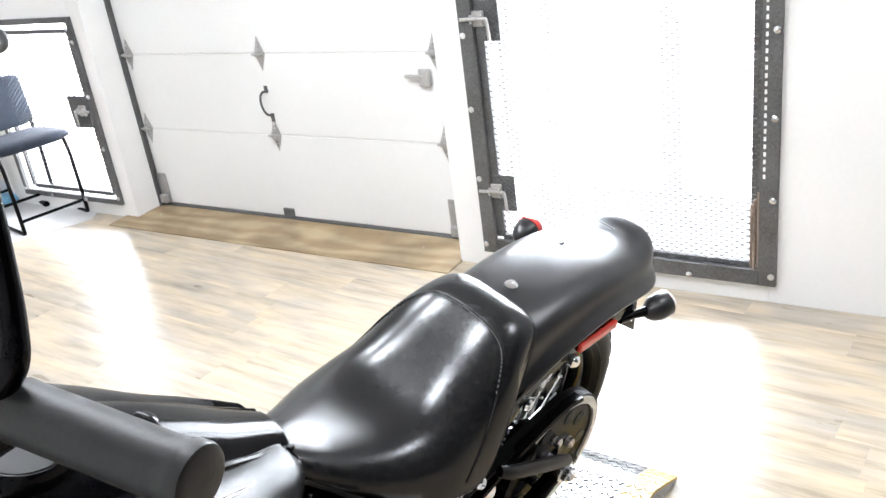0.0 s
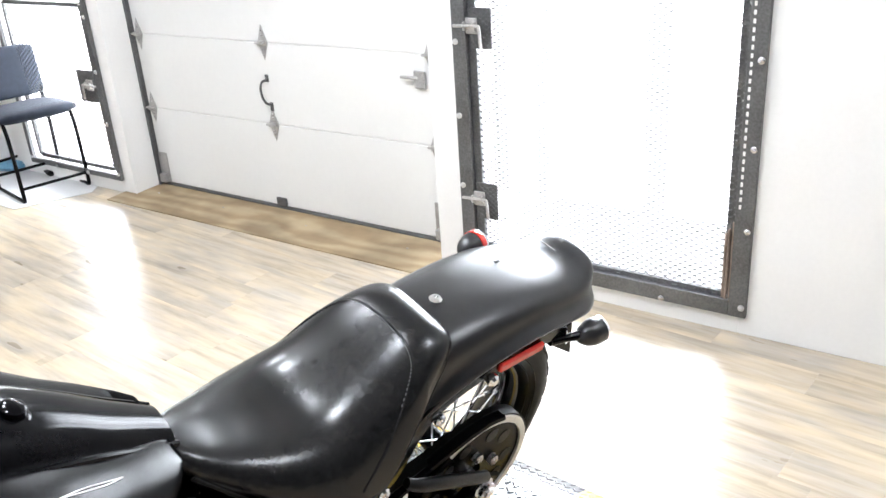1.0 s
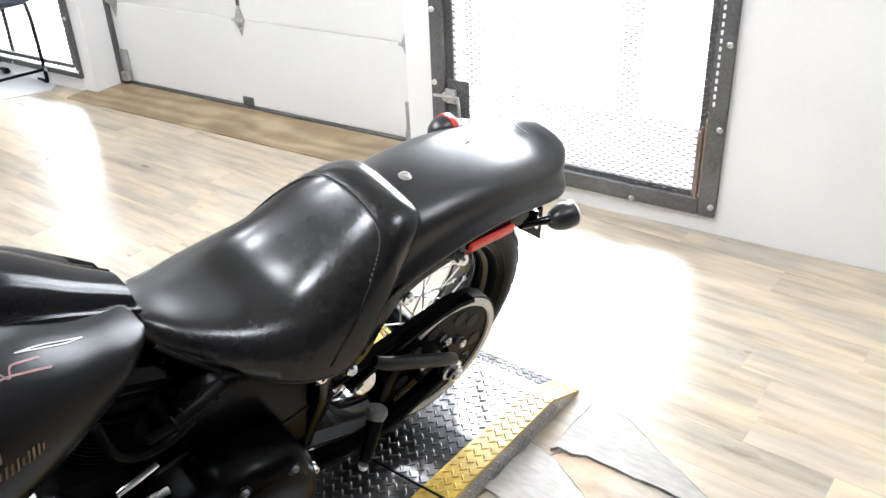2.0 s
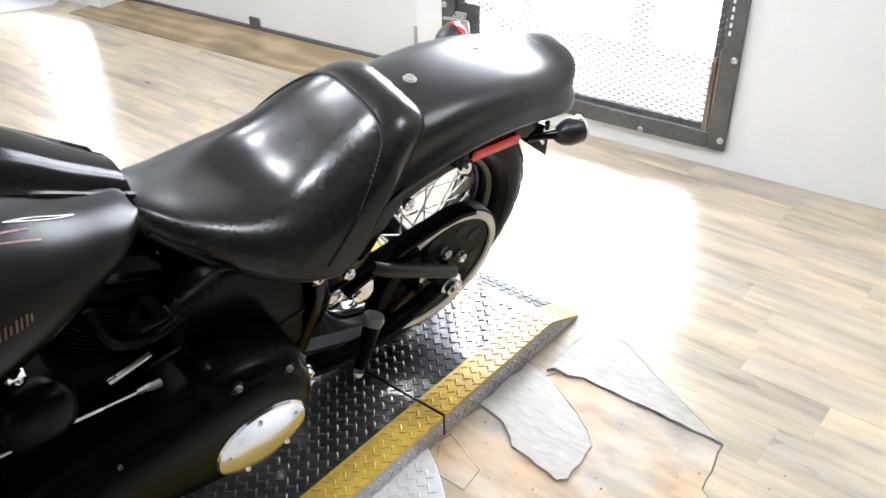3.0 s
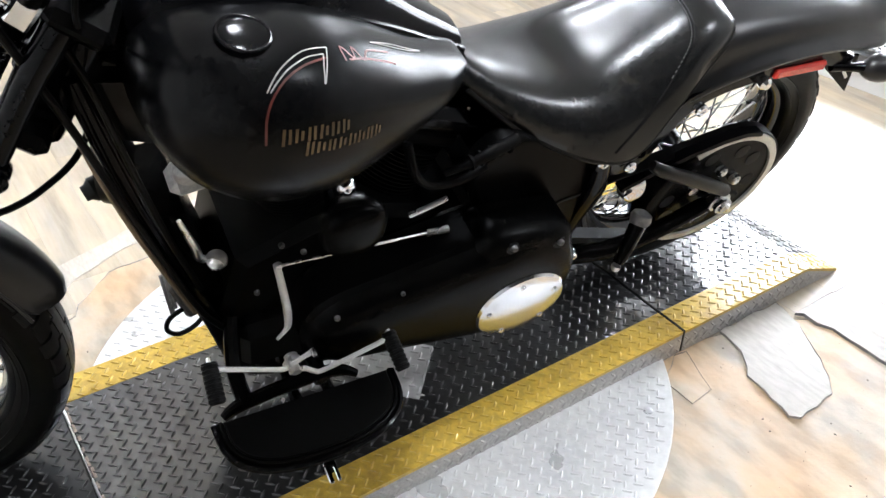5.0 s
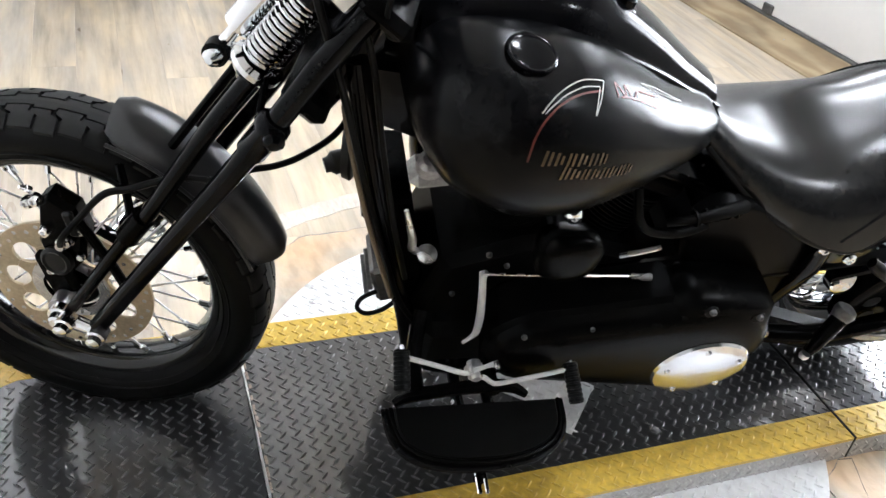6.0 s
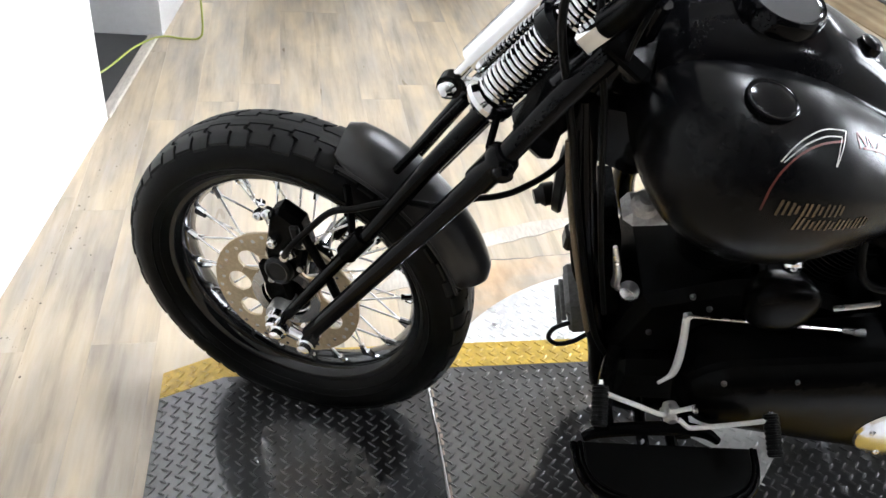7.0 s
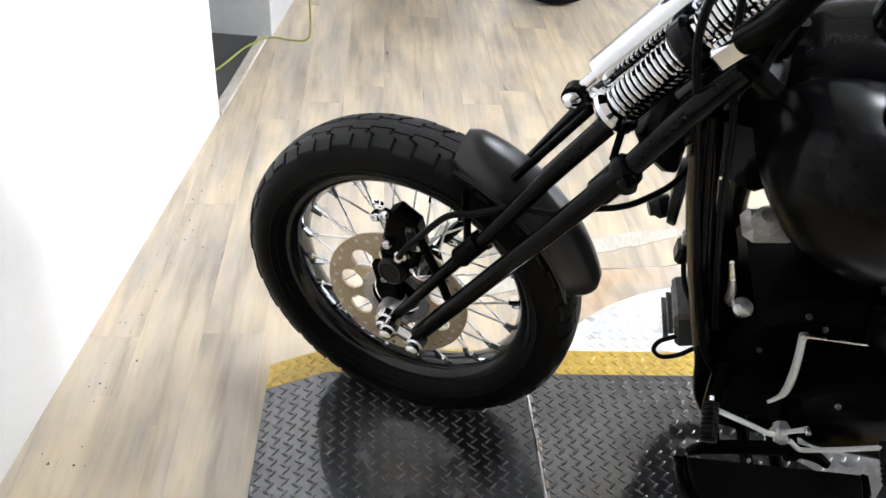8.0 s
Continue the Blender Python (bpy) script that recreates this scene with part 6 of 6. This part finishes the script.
for sy in (-1, 1):
    leg = part("rigid_leg", Mesh().tube([(-0.778, sy * 0.140, 0.345), (-0.66, sy * 0.150, 0.550), (-0.556, sy * 0.157, 0.728), (-0.494, sy * 0.158, 0.836)], [0.0155, 0.0165, 0.017, 0.017], 18, 3), M_GLOSS, fork, "thick black rigid fork leg")
    part("leg_collar", Mesh().turn([(-0.036, 0.017), (-0.034, 0.0215), (0.012, 0.0225), (0.020, 0.026), (0.030, 0.024), (0.036, 0.018)], (-0.500, sy * 0.158, 0.826), (0.5, 0, 0.866), 20), M_GLOSS, leg, "black fork collar")
    part("collar_knob", Mesh().turn([(0, 0.016), (0.014, 0.015), (0.020, 0.008)], (-0.484, sy * 0.170, 0.838), (0.3, sy, -0.2), 14), M_GLOSS, leg)
    part("upper_leg", Mesh().tube([(-0.486, sy * 0.156, 0.848), (-0.43, sy * 0.132, 0.945), (-0.385, sy * 0.112, 1.010)], [0.0165, 0.018, 0.020], 18, 4), M_GLOSS, leg)
    part("collar_link", Mesh().tube([(-0.512, sy * 0.140, 0.842), (-0.512, sy * 0.112, 0.888)], 0.0055, 8, 1), M_BLACK, leg, "thin black link")
    sl = part("spring_leg", Mesh().tube([(-0.832, sy * 0.118, 0.350), (-0.72, sy * 0.118, 0.548), (-0.684, sy * 0.118, 0.606), (-0.60, sy * 0.117, 0.763), (-0.524, sy * 0.100, 0.888)], [0.0105, 0.0120, 0.0135, 0.0145, 0.016], 16, 4), M_GLOSS, fork, "slim black spring fork leg")
    part("leg_boss", Mesh().tube([(-0.722, sy * 0.117, 0.546), (-0.692, sy * 0.117, 0.596)], 0.019, 16, 1), M_BLACK, sl)
    if sy < 0:
        part("thin_rod", Mesh().tube([(-0.668, -0.05, 0.690), (-0.570, -0.05, 0.855)], 0.0075, 10, 1), M_BLACK, fork, "thin black rod")
    rk = part("rocker", Mesh().tube([(-0.855, sy * 0.135, 0.345), (-0.82, sy * 0.137, 0.336), (-0.778, sy * 0.140, 0.328)], [0.012, 0.014, 0.012], 12), M_CHROME, fork, "chrome rocker link")
    for x, z in ((-0.832, 0.345), (-0.778, 0.330)):
        part("rocker_bolt", Mesh().turn([(-0.006, 0.017), (0.020, 0.017), (0.022, 0.013), (0.032, 0.012), (0.036, 0.006)], (x, sy * 0.140, z), (0, sy, 0), 14), M_CHROME, rk)
    for a, b, r, nm in (((-0.525, 0.088, 0.900), (-0.462, 0.082, 1.000), 0.0275, "lower_spring"), ((-0.445, 0.080, 1.027), (-0.385, 0.075, 1.122), 0.0275, "upper_spring")):
        a, b = Vector((a[0], sy * a[1], a[2])), Vector((b[0], sy * b[1], b[2]))
        d = (b - a).normalized()
        u = d.orthogonal().normalized()
        w = d.cross(u)
        turns = 13.0
        path = [a.lerp(b, q / 182) + r * (math.cos(2 * math.pi * turns * q / 182) * u + math.sin(2 * math.pi * turns * q / 182) * w) for q in range(183)]
        part(nm, Mesh().tube(path, 0.0036, 8, 1), M_CHROME, fork, "chrome coil spring")
        part("spring_rod", Mesh().tube([a - d * 0.02, b + d * 0.02], 0.018, 14, 1), M_BLACK, fork)
    part("spring_seat", Mesh().turn([(-0.014, 0.030), (-0.004, 0.038), (0.004, 0.038), (0.010, 0.030)], (-0.530, sy * 0.089, 0.890), RAKE, 24), M_CHROME, fork, "chrome spring seat")
    part("spring_collar", Mesh().turn([(-0.016, 0.034), (-0.010, 0.040), (0.010, 0.040), (0.016, 0.034)], (-0.4535, sy * 0.081, 1.0135), RAKE, 24), M_GLOSS, fork, "black spring collar")
part("spring_bridge", Mesh().tube([(-0.540, -0.10, 0.876), (-0.548, 0.0, 0.872), (-0.540, 0.10, 0.876)], 0.016, 12), M_CHROME, fork, "chrome cross bridge")
part("lower_yoke", Mesh().box((-0.455, 0, 0.868), (0.070, 0.29, 0.030), 0.012, Matrix.Rotation(radians(32), 3, "Y")), M_BLACK, fork, "black lower yoke")
part("upper_yoke", Mesh().box((-0.365, 0, 1.010), (0.085, 0.26, 0.030), 0.012, Matrix.Rotation(radians(32), 3, "Y")), M_BLACK, fork, "black upper yoke")
shock = part("shock_absorber", Mesh().tube([(-0.592, -0.040, 0.880), (-0.570, -0.038, 0.914)], 0.010, 12, 1).turn([(0, 0.016), (0.004, 0.023), (0.18, 0.024), (0.186, 0.018)], (-0.572, -0.038, 0.910), (0.56, 0.02, 0.83), 24), M_CHROME, fork, "chrome shock absorber")
part("shock_eye", Mesh().ring([(-0.011, 0.009), (-0.011, 0.019), (0.011, 0.019), (0.011, 0.009)], (-0.598, -0.048, 0.870), (0, 1, 0), 20), M_GLOSS, fork)
part("shock_bolt", Mesh().turn([(0, 0.014), (0.012, 0.013), (0.018, 0.006)], (-0.598, -0.058, 0.870), (-0.2, -1, 0), 12), M_CHROME, fork)
part("shock_link", Mesh().tube([(-0.590, -0.03, 0.866), (-0.552, -0.05, 0.872)], 0.014, 10, 1), M_CHROME, fork)
a, b = Vector((-0.530, -0.005, 0.935)), Vector((-0.46, -0.005, 1.045))
d = (b - a).normalized()
u = d.orthogonal().normalized()
w = d.cross(u)
part("shock_spring", Mesh().tube([a.lerp(b, q / 160) + 0.017 * (math.cos(math.pi * 24 * q / 160) * u + math.sin(math.pi * 24 * q / 160) * w) for q in range(161)], 0.0036, 6, 1), M_BLACK, fork, "small black coil spring")

cal = steered("brake_caliper", "black front brake caliper")
part("body", Mesh().prism([(-0.872, 0.42), (-0.885, 0.47), (-0.872, 0.565), (-0.855, 0.580), (-0.815, 0.560), (-0.800, 0.51), (-0.808, 0.45), (-0.84, 0.405)], 1, -0.055, -0.100, 0.010), M_BLACK, cal)
part("piston_cap", Mesh().turn([(-0.01, 0.027), (0.010, 0.027), (0.014, 0.022), (0.011, 0.018), (0.012, 0.004)], (-0.852, -0.100, 0.445), (-0.1, -1, 0.1), 24), M_PLASTIC, cal)
part("bracket", Mesh().prism([(-0.875, 0.345), (-0.90, 0.43), (-0.865, 0.44), (-0.835, 0.36)], 1, -0.070, -0.095, 0.005), M_BLACK, cal)
for x, y, z in ((-0.862, -0.098, 0.508), (-0.828, -0.098, 0.495), (-0.872, -0.095, 0.568), (-0.895, -0.080, 0.545)):
    bolt(cal, (x, y, z), (-0.1, -1, 0.1), 0.011, 0.016, M_CHROME)
part("bridge", Mesh().box((-0.818, -0.104, 0.535), (0.018, 0.012, 0.050), 0.004, Matrix.Rotation(radians(-14), 3, "Y")), M_PLASTIC, cal, "black caliper bridge")
part("bleed_nipple", Mesh().turn([(0, 0.006), (0.008, 0.006), (0.009, 0.0035), (0.020, 0.003)], (-0.885, -0.090, 0.578), (-0.5, -0.6, 0.6), 10), M_CHROME, cal)
part("banjo_bolt", Mesh().turn([(0, 0.011), (0.006, 0.011), (0.007, 0.008), (0.016, 0.007)], (-0.836, -0.106, 0.492), (0, -1, 0.1), 12), M_CHROME, cal)
for x, z in ((-0.805, 0.520), (-0.812, 0.462), (-0.868, 0.415)):
    bolt(cal, (x, -0.100, z), (0, -1, 0.1), 0.007, 0.008, M_STEEL)
part("anchor_rod", Mesh().tube([(-0.80, -0.115, 0.555), (-0.755, -0.115, 0.475), (-0.735, -0.12, 0.44)], 0.0085, 10, 1), M_BLACK, cal)
part("brake_hose", Mesh().tube([(-0.835, -0.118, 0.497), (-0.822, -0.128, 0.528), (-0.797, -0.118, 0.564), (-0.756, -0.112, 0.619), (-0.715, -0.108, 0.638), (-0.65, -0.098, 0.668), (-0.589, -0.120, 0.698)], 0.0058, 10), M_RUBBER, cal, "black brake hose")
part("brake_line", Mesh().tube([(-0.589, -0.120, 0.698), (-0.545, -0.140, 0.732), (-0.521, -0.140, 0.750), (-0.490, -0.128, 0.756), (-0.459, -0.100, 0.761), (-0.422, -0.045, 0.772), (-0.405, 0.010, 0.795), (-0.40, 0.03, 0.83)], 0.0050, 10), M_RUBBER, cal, "black hose looping to the yoke")

# ---- bars and controls
bars = steered("handlebar", "black handlebar")
for sy in (-1, 1):
    part("riser", Mesh().tube([(-0.355, sy * 0.055, 1.02), (-0.345, sy * 0.057, 1.07)], 0.020, 16, 1), M_GLOSS, bars)
    pts = [(-0.345, 0.0, 1.085), (-0.345, sy * 0.075, 1.085), (-0.36, sy * 0.15, 1.12), (-0.385, sy * 0.235, 1.25), (-0.365, sy * 0.305, 1.37), (-0.29, sy * 0.345, 1.408), (-0.215, sy * 0.372, 1.404), (-0.155, sy * 0.411, 1.402)]
    part("tube", Mesh().tube(pts, 0.0130, 14), M_GLOSS, bars)
    g = Mesh().turn([(0, 0.015), (0.003, 0.0188), (0.010, 0.0183), (0.108, 0.0178), (0.118, 0.0182), (0.121, 0.0196), (0.127, 0.0199), (0.1300, 0.0188), (0.1315, 0.0155), (0.1310, 0.002)], (-0.167, sy * 0.403, 1.410), (0.565, sy * 0.825, -0.01), 36)
    part("grip", g, M_GRIP, bars, "black rubber grip")
    part("switch_box", Mesh().box((-0.190, sy * 0.386, 1.402), (0.050, 0.044, 0.048), 0.010, Matrix.Rotation(radians(sy * 60), 3, "Z")), M_GLOSS, bars, "black switch box")
    part("lever", Mesh().tube([(-0.205, sy * 0.400, 1.388), (-0.196, sy * 0.440, 1.380), (-0.158, sy * 0.492, 1.374), (-0.115, sy * 0.545, 1.372)], [0.009, 0.007, 0.006, 0.007], 10), M_GLOSS, bars, "black lever")
part("bar_clamp", Mesh().box((-0.405, -0.150, 1.055), (0.048, 0.032, 0.030), 0.004, Matrix.Rotation(radians(-52), 3, "Y")), M_CHROME, bars, "square chrome clamp")
part("clamp_tube", Mesh().tube([(-0.395, -0.152, 1.070), (-0.365, -0.185, 1.125), (-0.345, -0.24, 1.20)], 0.019, 16, 3), M_BLACK, bars, "black tube above the clamp")
part("bar_wire", Mesh().tube([(-0.345, -0.11, 1.10), (-0.36, -0.13, 1.04), (-0.36, -0.10, 0.98), (-0.34, -0.05, 0.95)], 0.004, 8), M_RUBBER, bars)
part("mirror_stem", Mesh().tube([(-0.152, -0.375, 1.530), (-0.154, -0.390, 1.492), (-0.157, -0.402, 1.465), (-0.162, -0.412, 1.444), (-0.176, -0.402, 1.420)], [0.0065, 0.0070, 0.0080, 0.0085, 0.0085], 12), M_GLOSS, bars, "black mirror stem")

# headlamp ahead of the yokes
part("headlamp", Mesh().turn([(-0.10, 0.010), (-0.09, 0.045), (-0.05, 0.072), (0.0, 0.082), (0.03, 0.083), (0.034, 0.078)], (-0.56, 0.0, 1.13), (-1, 0, -0.02), 36), M_GLOSS, fork, "black headlamp shell")
part("lens", Mesh().turn([(0.030, 0.078), (0.038, 0.070), (0.044, 0.045), (0.046, 0.004)], (-0.56, 0.0, 1.13), (-1, 0, -0.02), 36), M_GLASS, fork)

# ------------------------------------------------------------------ torn floor round the turntable
def patch(name, outline, z0, z1, mat, label, ragged=0.006, seed=1, curl=None):
    """A thin ragged sheet; curl lifts it where asked."""
    rnd = random.Random(seed)
    pts = []
    for i, p in enumerate(outline):
        q = outline[(i + 1) % len(outline)]
        n = max(1, int(math.dist(p, q) / 0.025))
        for k in range(n):
            t = k / n
            a = 0 if k == 0 else ragged
            pts.append((p[0] + (q[0] - p[0]) * t + rnd.uniform(-a, a), p[1] + (q[1] - p[1]) * t + rnd.uniform(-a, a)))
    body = solid(name, Mesh().prism(pts, 2, z0, z1), mat, label, "floor patch")
    if curl:
        n = len(pts)
        lip = Mesh()
        for i, (x, y) in enumerate(pts):
            a, b = Vector(pts[i - 1]), Vector(pts[(i + 1) % n])
            d = (b - a).normalized()
            out = Vector((d.y, -d.x)) * curl
            h = 0.0012 + 0.0008 * math.sin(i * 0.7) + rnd.uniform(-0.0004, 0.0004)
            w = 0.0012 + rnd.uniform(0, 0.0030)
            lip.v += [(x, y, z1), (x, y, z1 + h), (x + out.x * w, y + out.y * w, 0.0006)]
        for i in range(n):
            a, b = 3 * i, 3 * ((i + 1) % n)
            lip.f += [(a, b, b + 1, a + 1), (a + 1, b + 1, b + 2, a + 2)]
        part("torn_edge", lip, M_TORN_EDGE, body, "dark torn vinyl edge", 25)
    return body


patch("bare_floor", [(0.80, -0.30), (0.86, -0.315), (1.03, -0.36), (1.09, -0.40), (1.09, -0.815), (0.945, -0.835), (0.93, -0.855), (0.985, -1.05), (1.02, -1.30), (0.80, -1.55), (0.35, -1.45), (-0.05, -1.15), (-0.25, -0.90), (-0.42, -0.62), (-0.55, -0.30), (-0.40, -0.32)], 0.0004, 0.0016, M_SUB, "bare glue-stained floor where the planks are torn away", 0.004, 3, -1)
patch("bare_floor", [(-0.60, 0.33), (-0.51, 0.56), (-0.43, 0.60), (-0.415, 0.64), (-0.31, 0.735), (-0.20, 0.745), (-0.09, 0.757), (0.06, 0.79), (0.28, 0.80), (0.50, 0.74), (0.70, 0.60), (0.82, 0.42), (0.84, 0.33)], 0.0004, 0.0016, M_SUB, "bare glue-stained floor behind the lift", 0.005, 4, 1)
patch("torn_vinyl", [(0.853, -0.306), (0.840, -0.385), (0.790, -0.445), (0.785, -0.50), (0.766, -0.580), (0.785, -0.598), (0.903, -0.588), (0.941, -0.551), (1.000, -0.455), (1.036, -0.394), (1.055, -0.306)], 0.0022, 0.0075, M_TORN, "torn grey vinyl flap lying beside the ramp", 0.004, 5, -1)
patch("torn_vinyl", [(1.062, -0.362), (1.078, -0.375), (1.075, -0.415), (1.092, -0.45), (1.094, -0.815), (1.16, -0.69), (1.22, -0.57), (1.27, -0.485), (1.30, -0.36)], 0.0022, 0.0068, M_TORN, "large grey torn vinyl piece with a curled edge", 0.003, 6, 1)
patch("torn_vinyl", [(0.62, -0.36), (0.622, -0.438), (0.690, -0.430), (0.735, -0.31), (0.70, -0.305)], 0.0018, 0.0030, M_SUB, "small thin scrap of torn backing", 0.003, 7, -1)
patch("torn_vinyl", [(-0.62, 0.60), (-0.51, 0.785), (-0.42, 0.826), (-0.30, 0.866), (-0.15, 0.921), (0.02, 0.955), (0.05, 0.93), (-0.10, 0.865), (-0.27, 0.81), (-0.40, 0.745), (-0.48, 0.65)], 0.0006, 0.0032, M_PALE_VINYL, "long pale strip of torn vinyl", 0.004, 8)
grit = Mesh()
rnd = random.Random(12)
for i in range(420):
    if i < 150:
        x, y = rnd.uniform(0.5, 1.1), rnd.uniform(-1.0, -0.34)
    elif i < 330:
        y0 = rnd.uniform(0.0, 1.6)
        x, y = -1.487 + abs(rnd.gauss(0, 0.045)) + 0.103 * (y0 - 0.8), y0
    else:
        x, y = rnd.uniform(-1.4, 2.2), rnd.uniform(-0.9, 1.4)
    r = 0.0006 + 0.0034 * rnd.random() ** 6
    k = len(grit.v)
    a = rnd.random() * 6.28
    for q in range(5):
        grit.v.append((x + r * math.cos(a + q * 1.257) * rnd.uniform(0.5, 1.3), y + r * math.sin(a + q * 1.257) * rnd.uniform(0.5, 1.6), 0.0022))
    grit.v.append((x, y, 0.0022 + r * 0.5))
    grit.f += [(k + q, k + (q + 1) % 5, k + 5) for q in range(5)]
solid("floor_grit", grit, M_GRIT, "dark crumbs and grit scattered on the floor", "debris", "stuff")

PLATE = [(0.208, -0.030), (0.094, -0.152), (0.060, -0.115), (0.058, -0.06), (0.0, -0.008), (-0.04, 0.03), (-0.04, 0.08), (0.11, 0.08)]
metal_plate = solid("bare_metal_plate", Mesh().prism(PLATE, 2, TOP + 0.0006, TOP + 0.0026), M_ALU, "bare dented metal plate lying under the engine", "metal plate")


def in_plate(x, y):
    inside = False
    for (ax, ay), (bx, by) in zip(PLATE, PLATE[1:] + PLATE[:1]):
        if (ay > y) != (by > y) and x < ax + (y - ay) / (by - ay) * (bx - ax):
            inside = not inside
    return inside


plate_tread = part("tread", tread_bars(Mesh(), -0.2, 0.21, -0.15, 0.08, TOP + 0.0026, in_plate), M_ALU, metal_plate, "raised tread bars")
tagged(plate_tread, kind="stuff")


# ------------------------------------------------------------------ chair and clutter by the low window
def sled_chair(m, label):
    t = thing("chair", label, "chair", m, "sled chairs")
    r = 0.011
    for s in (-1, 1):
        y = 0.19 * s
        part("leg_frame", Mesh().tube([(-0.17, y, 0.46), (-0.20, y, 0.36), (-0.205, y, 0.08), (-0.20, y, 0.012), (-0.16, y, 0.011), (0.16, y, 0.011), (0.20, y, 0.014), (0.205, y, 0.08), (0.19, y, 0.40), (0.22, y, 0.60), (0.25, y, 0.78)], r, 10, 5), M_GLOSS, t, "black tubular sled leg")
    for x in (-0.203, 0.204):
        part("cross_bar", Mesh().tube([(x, -0.19, 0.085), (x, 0.19, 0.085)], 0.009, 10, 1), M_GLOSS, t)
    def cushion(cx, cz, sx, sy, sz, tilt):
        g = Mesh()
        rings = []
        for q in range(9):
            u = -1 + 2 * q / 8
            k = (1 - abs(u) ** 4) ** 0.5
            rings.append([(sx / 2 * math.copysign(abs(math.cos(a)) ** 0.4, math.cos(a)) * (0.9 + 0.1 * k), sy / 2 * u, sz / 2 * math.copysign(abs(math.sin(a)) ** 0.7, math.sin(a)) * (0.55 + 0.45 * k)) for a in (2 * math.pi * i / 24 for i in range(24))])
        rot3 = Matrix.Rotation(radians(tilt), 3, "Y")
        g.loft([[tuple(Vector((cx, 0, cz)) + rot3 @ Vector(p)) for p in ring] for ring in rings])
        return g
    part("seat", cushion(-0.01, 0.475, 0.44, 0.44, 0.075, 3), M_CLOTH, t, "dark blue padded seat", 60)
    part("backrest", cushion(0.235, 0.66, 0.30, 0.42, 0.055, -81), M_CLOTH, t, "dark blue padded backrest", 60)
    return t


sled_chair(pose(1.845, 3.835, 0, 0, 0, 84), "black tubular sled chair with dark blue padded seat")
sled_chair(pose(1.78, 4.55, 0, 0, 0, 95), "second black sled chair with dark blue padded seat")
solid("floor_mat", Mesh().prism([(1.55, 3.62), (1.95, 3.48), (2.08, 3.60), (2.10, 4.6), (1.50, 4.7)], 2, 0.0006, 0.004), M_GREY_PANEL, "thin pale mat under the chairs", "mat")
solid("plastic_bag", Mesh().box((1.93, 4.40, 0.03), (0.16, 0.22, 0.055), 0.024, Matrix.Rotation(radians(20), 3, "Z")), M_BLUE, "small pale blue plastic bag on the floor", "bag")
solid("dark_rag", Mesh().box((2.02, 4.05, 0.020), (0.10, 0.14, 0.032), 0.013, Matrix.Rotation(radians(-15), 3, "Z")), M_RUBBER, "small dark rag crumpled on the floor", "rag")

# ------------------------------------------------------------------ by the partition opening
solid("extension_cord", Mesh().tube([(-1.19, 2.335, 0.20), (-1.19, 2.33, 0.05), (-1.21, 2.325, 0.006), (-1.27, 2.320, 0.005), (-1.36, 2.325, 0.010), (-1.44, 2.19, 0.020), (-1.51, 2.00, 0.016), (-1.58, 1.85, 0.014)], 0.0042, 8, 8), M_CORD, "yellow-green extension cord trailing over the floor", "cord")


# stand-in for a parked motorcycle: only its wheel is built
def far_wheel(m):
    t = thing("parked_bike_wheel", "lone black wheel standing in for a parked motorcycle", "tyre", m, "standing tyres")
    part("tyre", Mesh().ring([(-0.06, 0.23), (-0.068, 0.27), (-0.055, 0.31), (0, 0.325), (0.055, 0.31), (0.068, 0.27), (0.06, 0.23)], (0, 0, 0.325), (0, 1, 0), 56), M_RUBBER, t)
    part("rim", Mesh().ring([(-0.05, 0.20), (-0.05, 0.235), (0.05, 0.235), (0.05, 0.20)], (0, 0, 0.325), (0, 1, 0), 56), M_GLOSS, t)
    part("hub", Mesh().turn([(-0.05, 0.03), (-0.03, 0.20), (0.03, 0.20), (0.05, 0.03)], (0, 0, 0.325), (0, 1, 0), 40), M_BLACK, t, "black solid hub")
    return t


far_wheel(pose(-0.80, 2.94, 0, 0, 0, 8))
far_wheel(pose(-0.06, 2.92, 0, 0, 0, 8))


# ------------------------------------------------------------------ floor planks
def plank_floor():
    """Vinyl planks laid along the door wall, each a piece of its own near the lift; the far ones are joined."""
    t = thing("floor", "worn pale oak vinyl plank floor, torn near the lift", "floor", pose(0, 0, 0, 0, 0, 0.6), kind="structure")
    rnd = random.Random(5)
    wide, long = 0.148, 1.16
    shapes = {}
    rest = Mesh()
    near = 0
    x = -5.0
    while x < 2.75:
        y = -5.2 - rnd.random() * long
        while y < 6.4:
            w = Vector((x + wide / 2, y + long / 2, 0))
            close = -1.75 < w.x < 2.5 and -1.3 < w.y < 3.4
            if close and near < 300:
                if "p" not in shapes:
                    shapes["p"] = to_mesh("plank", Mesh().box((0, 0, -0.002), (wide - 0.0003, long - 0.0003, 0.004), 0.0003), M_PLANK)
                o = new("plank", shapes["p"])
                o.parent = t
                o.location = (x + wide / 2, y + long / 2, 0)
                near += 1
            else:
                rest.box((x + wide / 2, y + long / 2, -0.002), (wide - 0.0003, long - 0.0003, 0.004), 0.0003)
            y += long
        x += wide
    tagged(part("far_planks", rest, M_PLANK, t, "pale oak vinyl planks further off"), kind="stuff")
    return t


plank_floor()
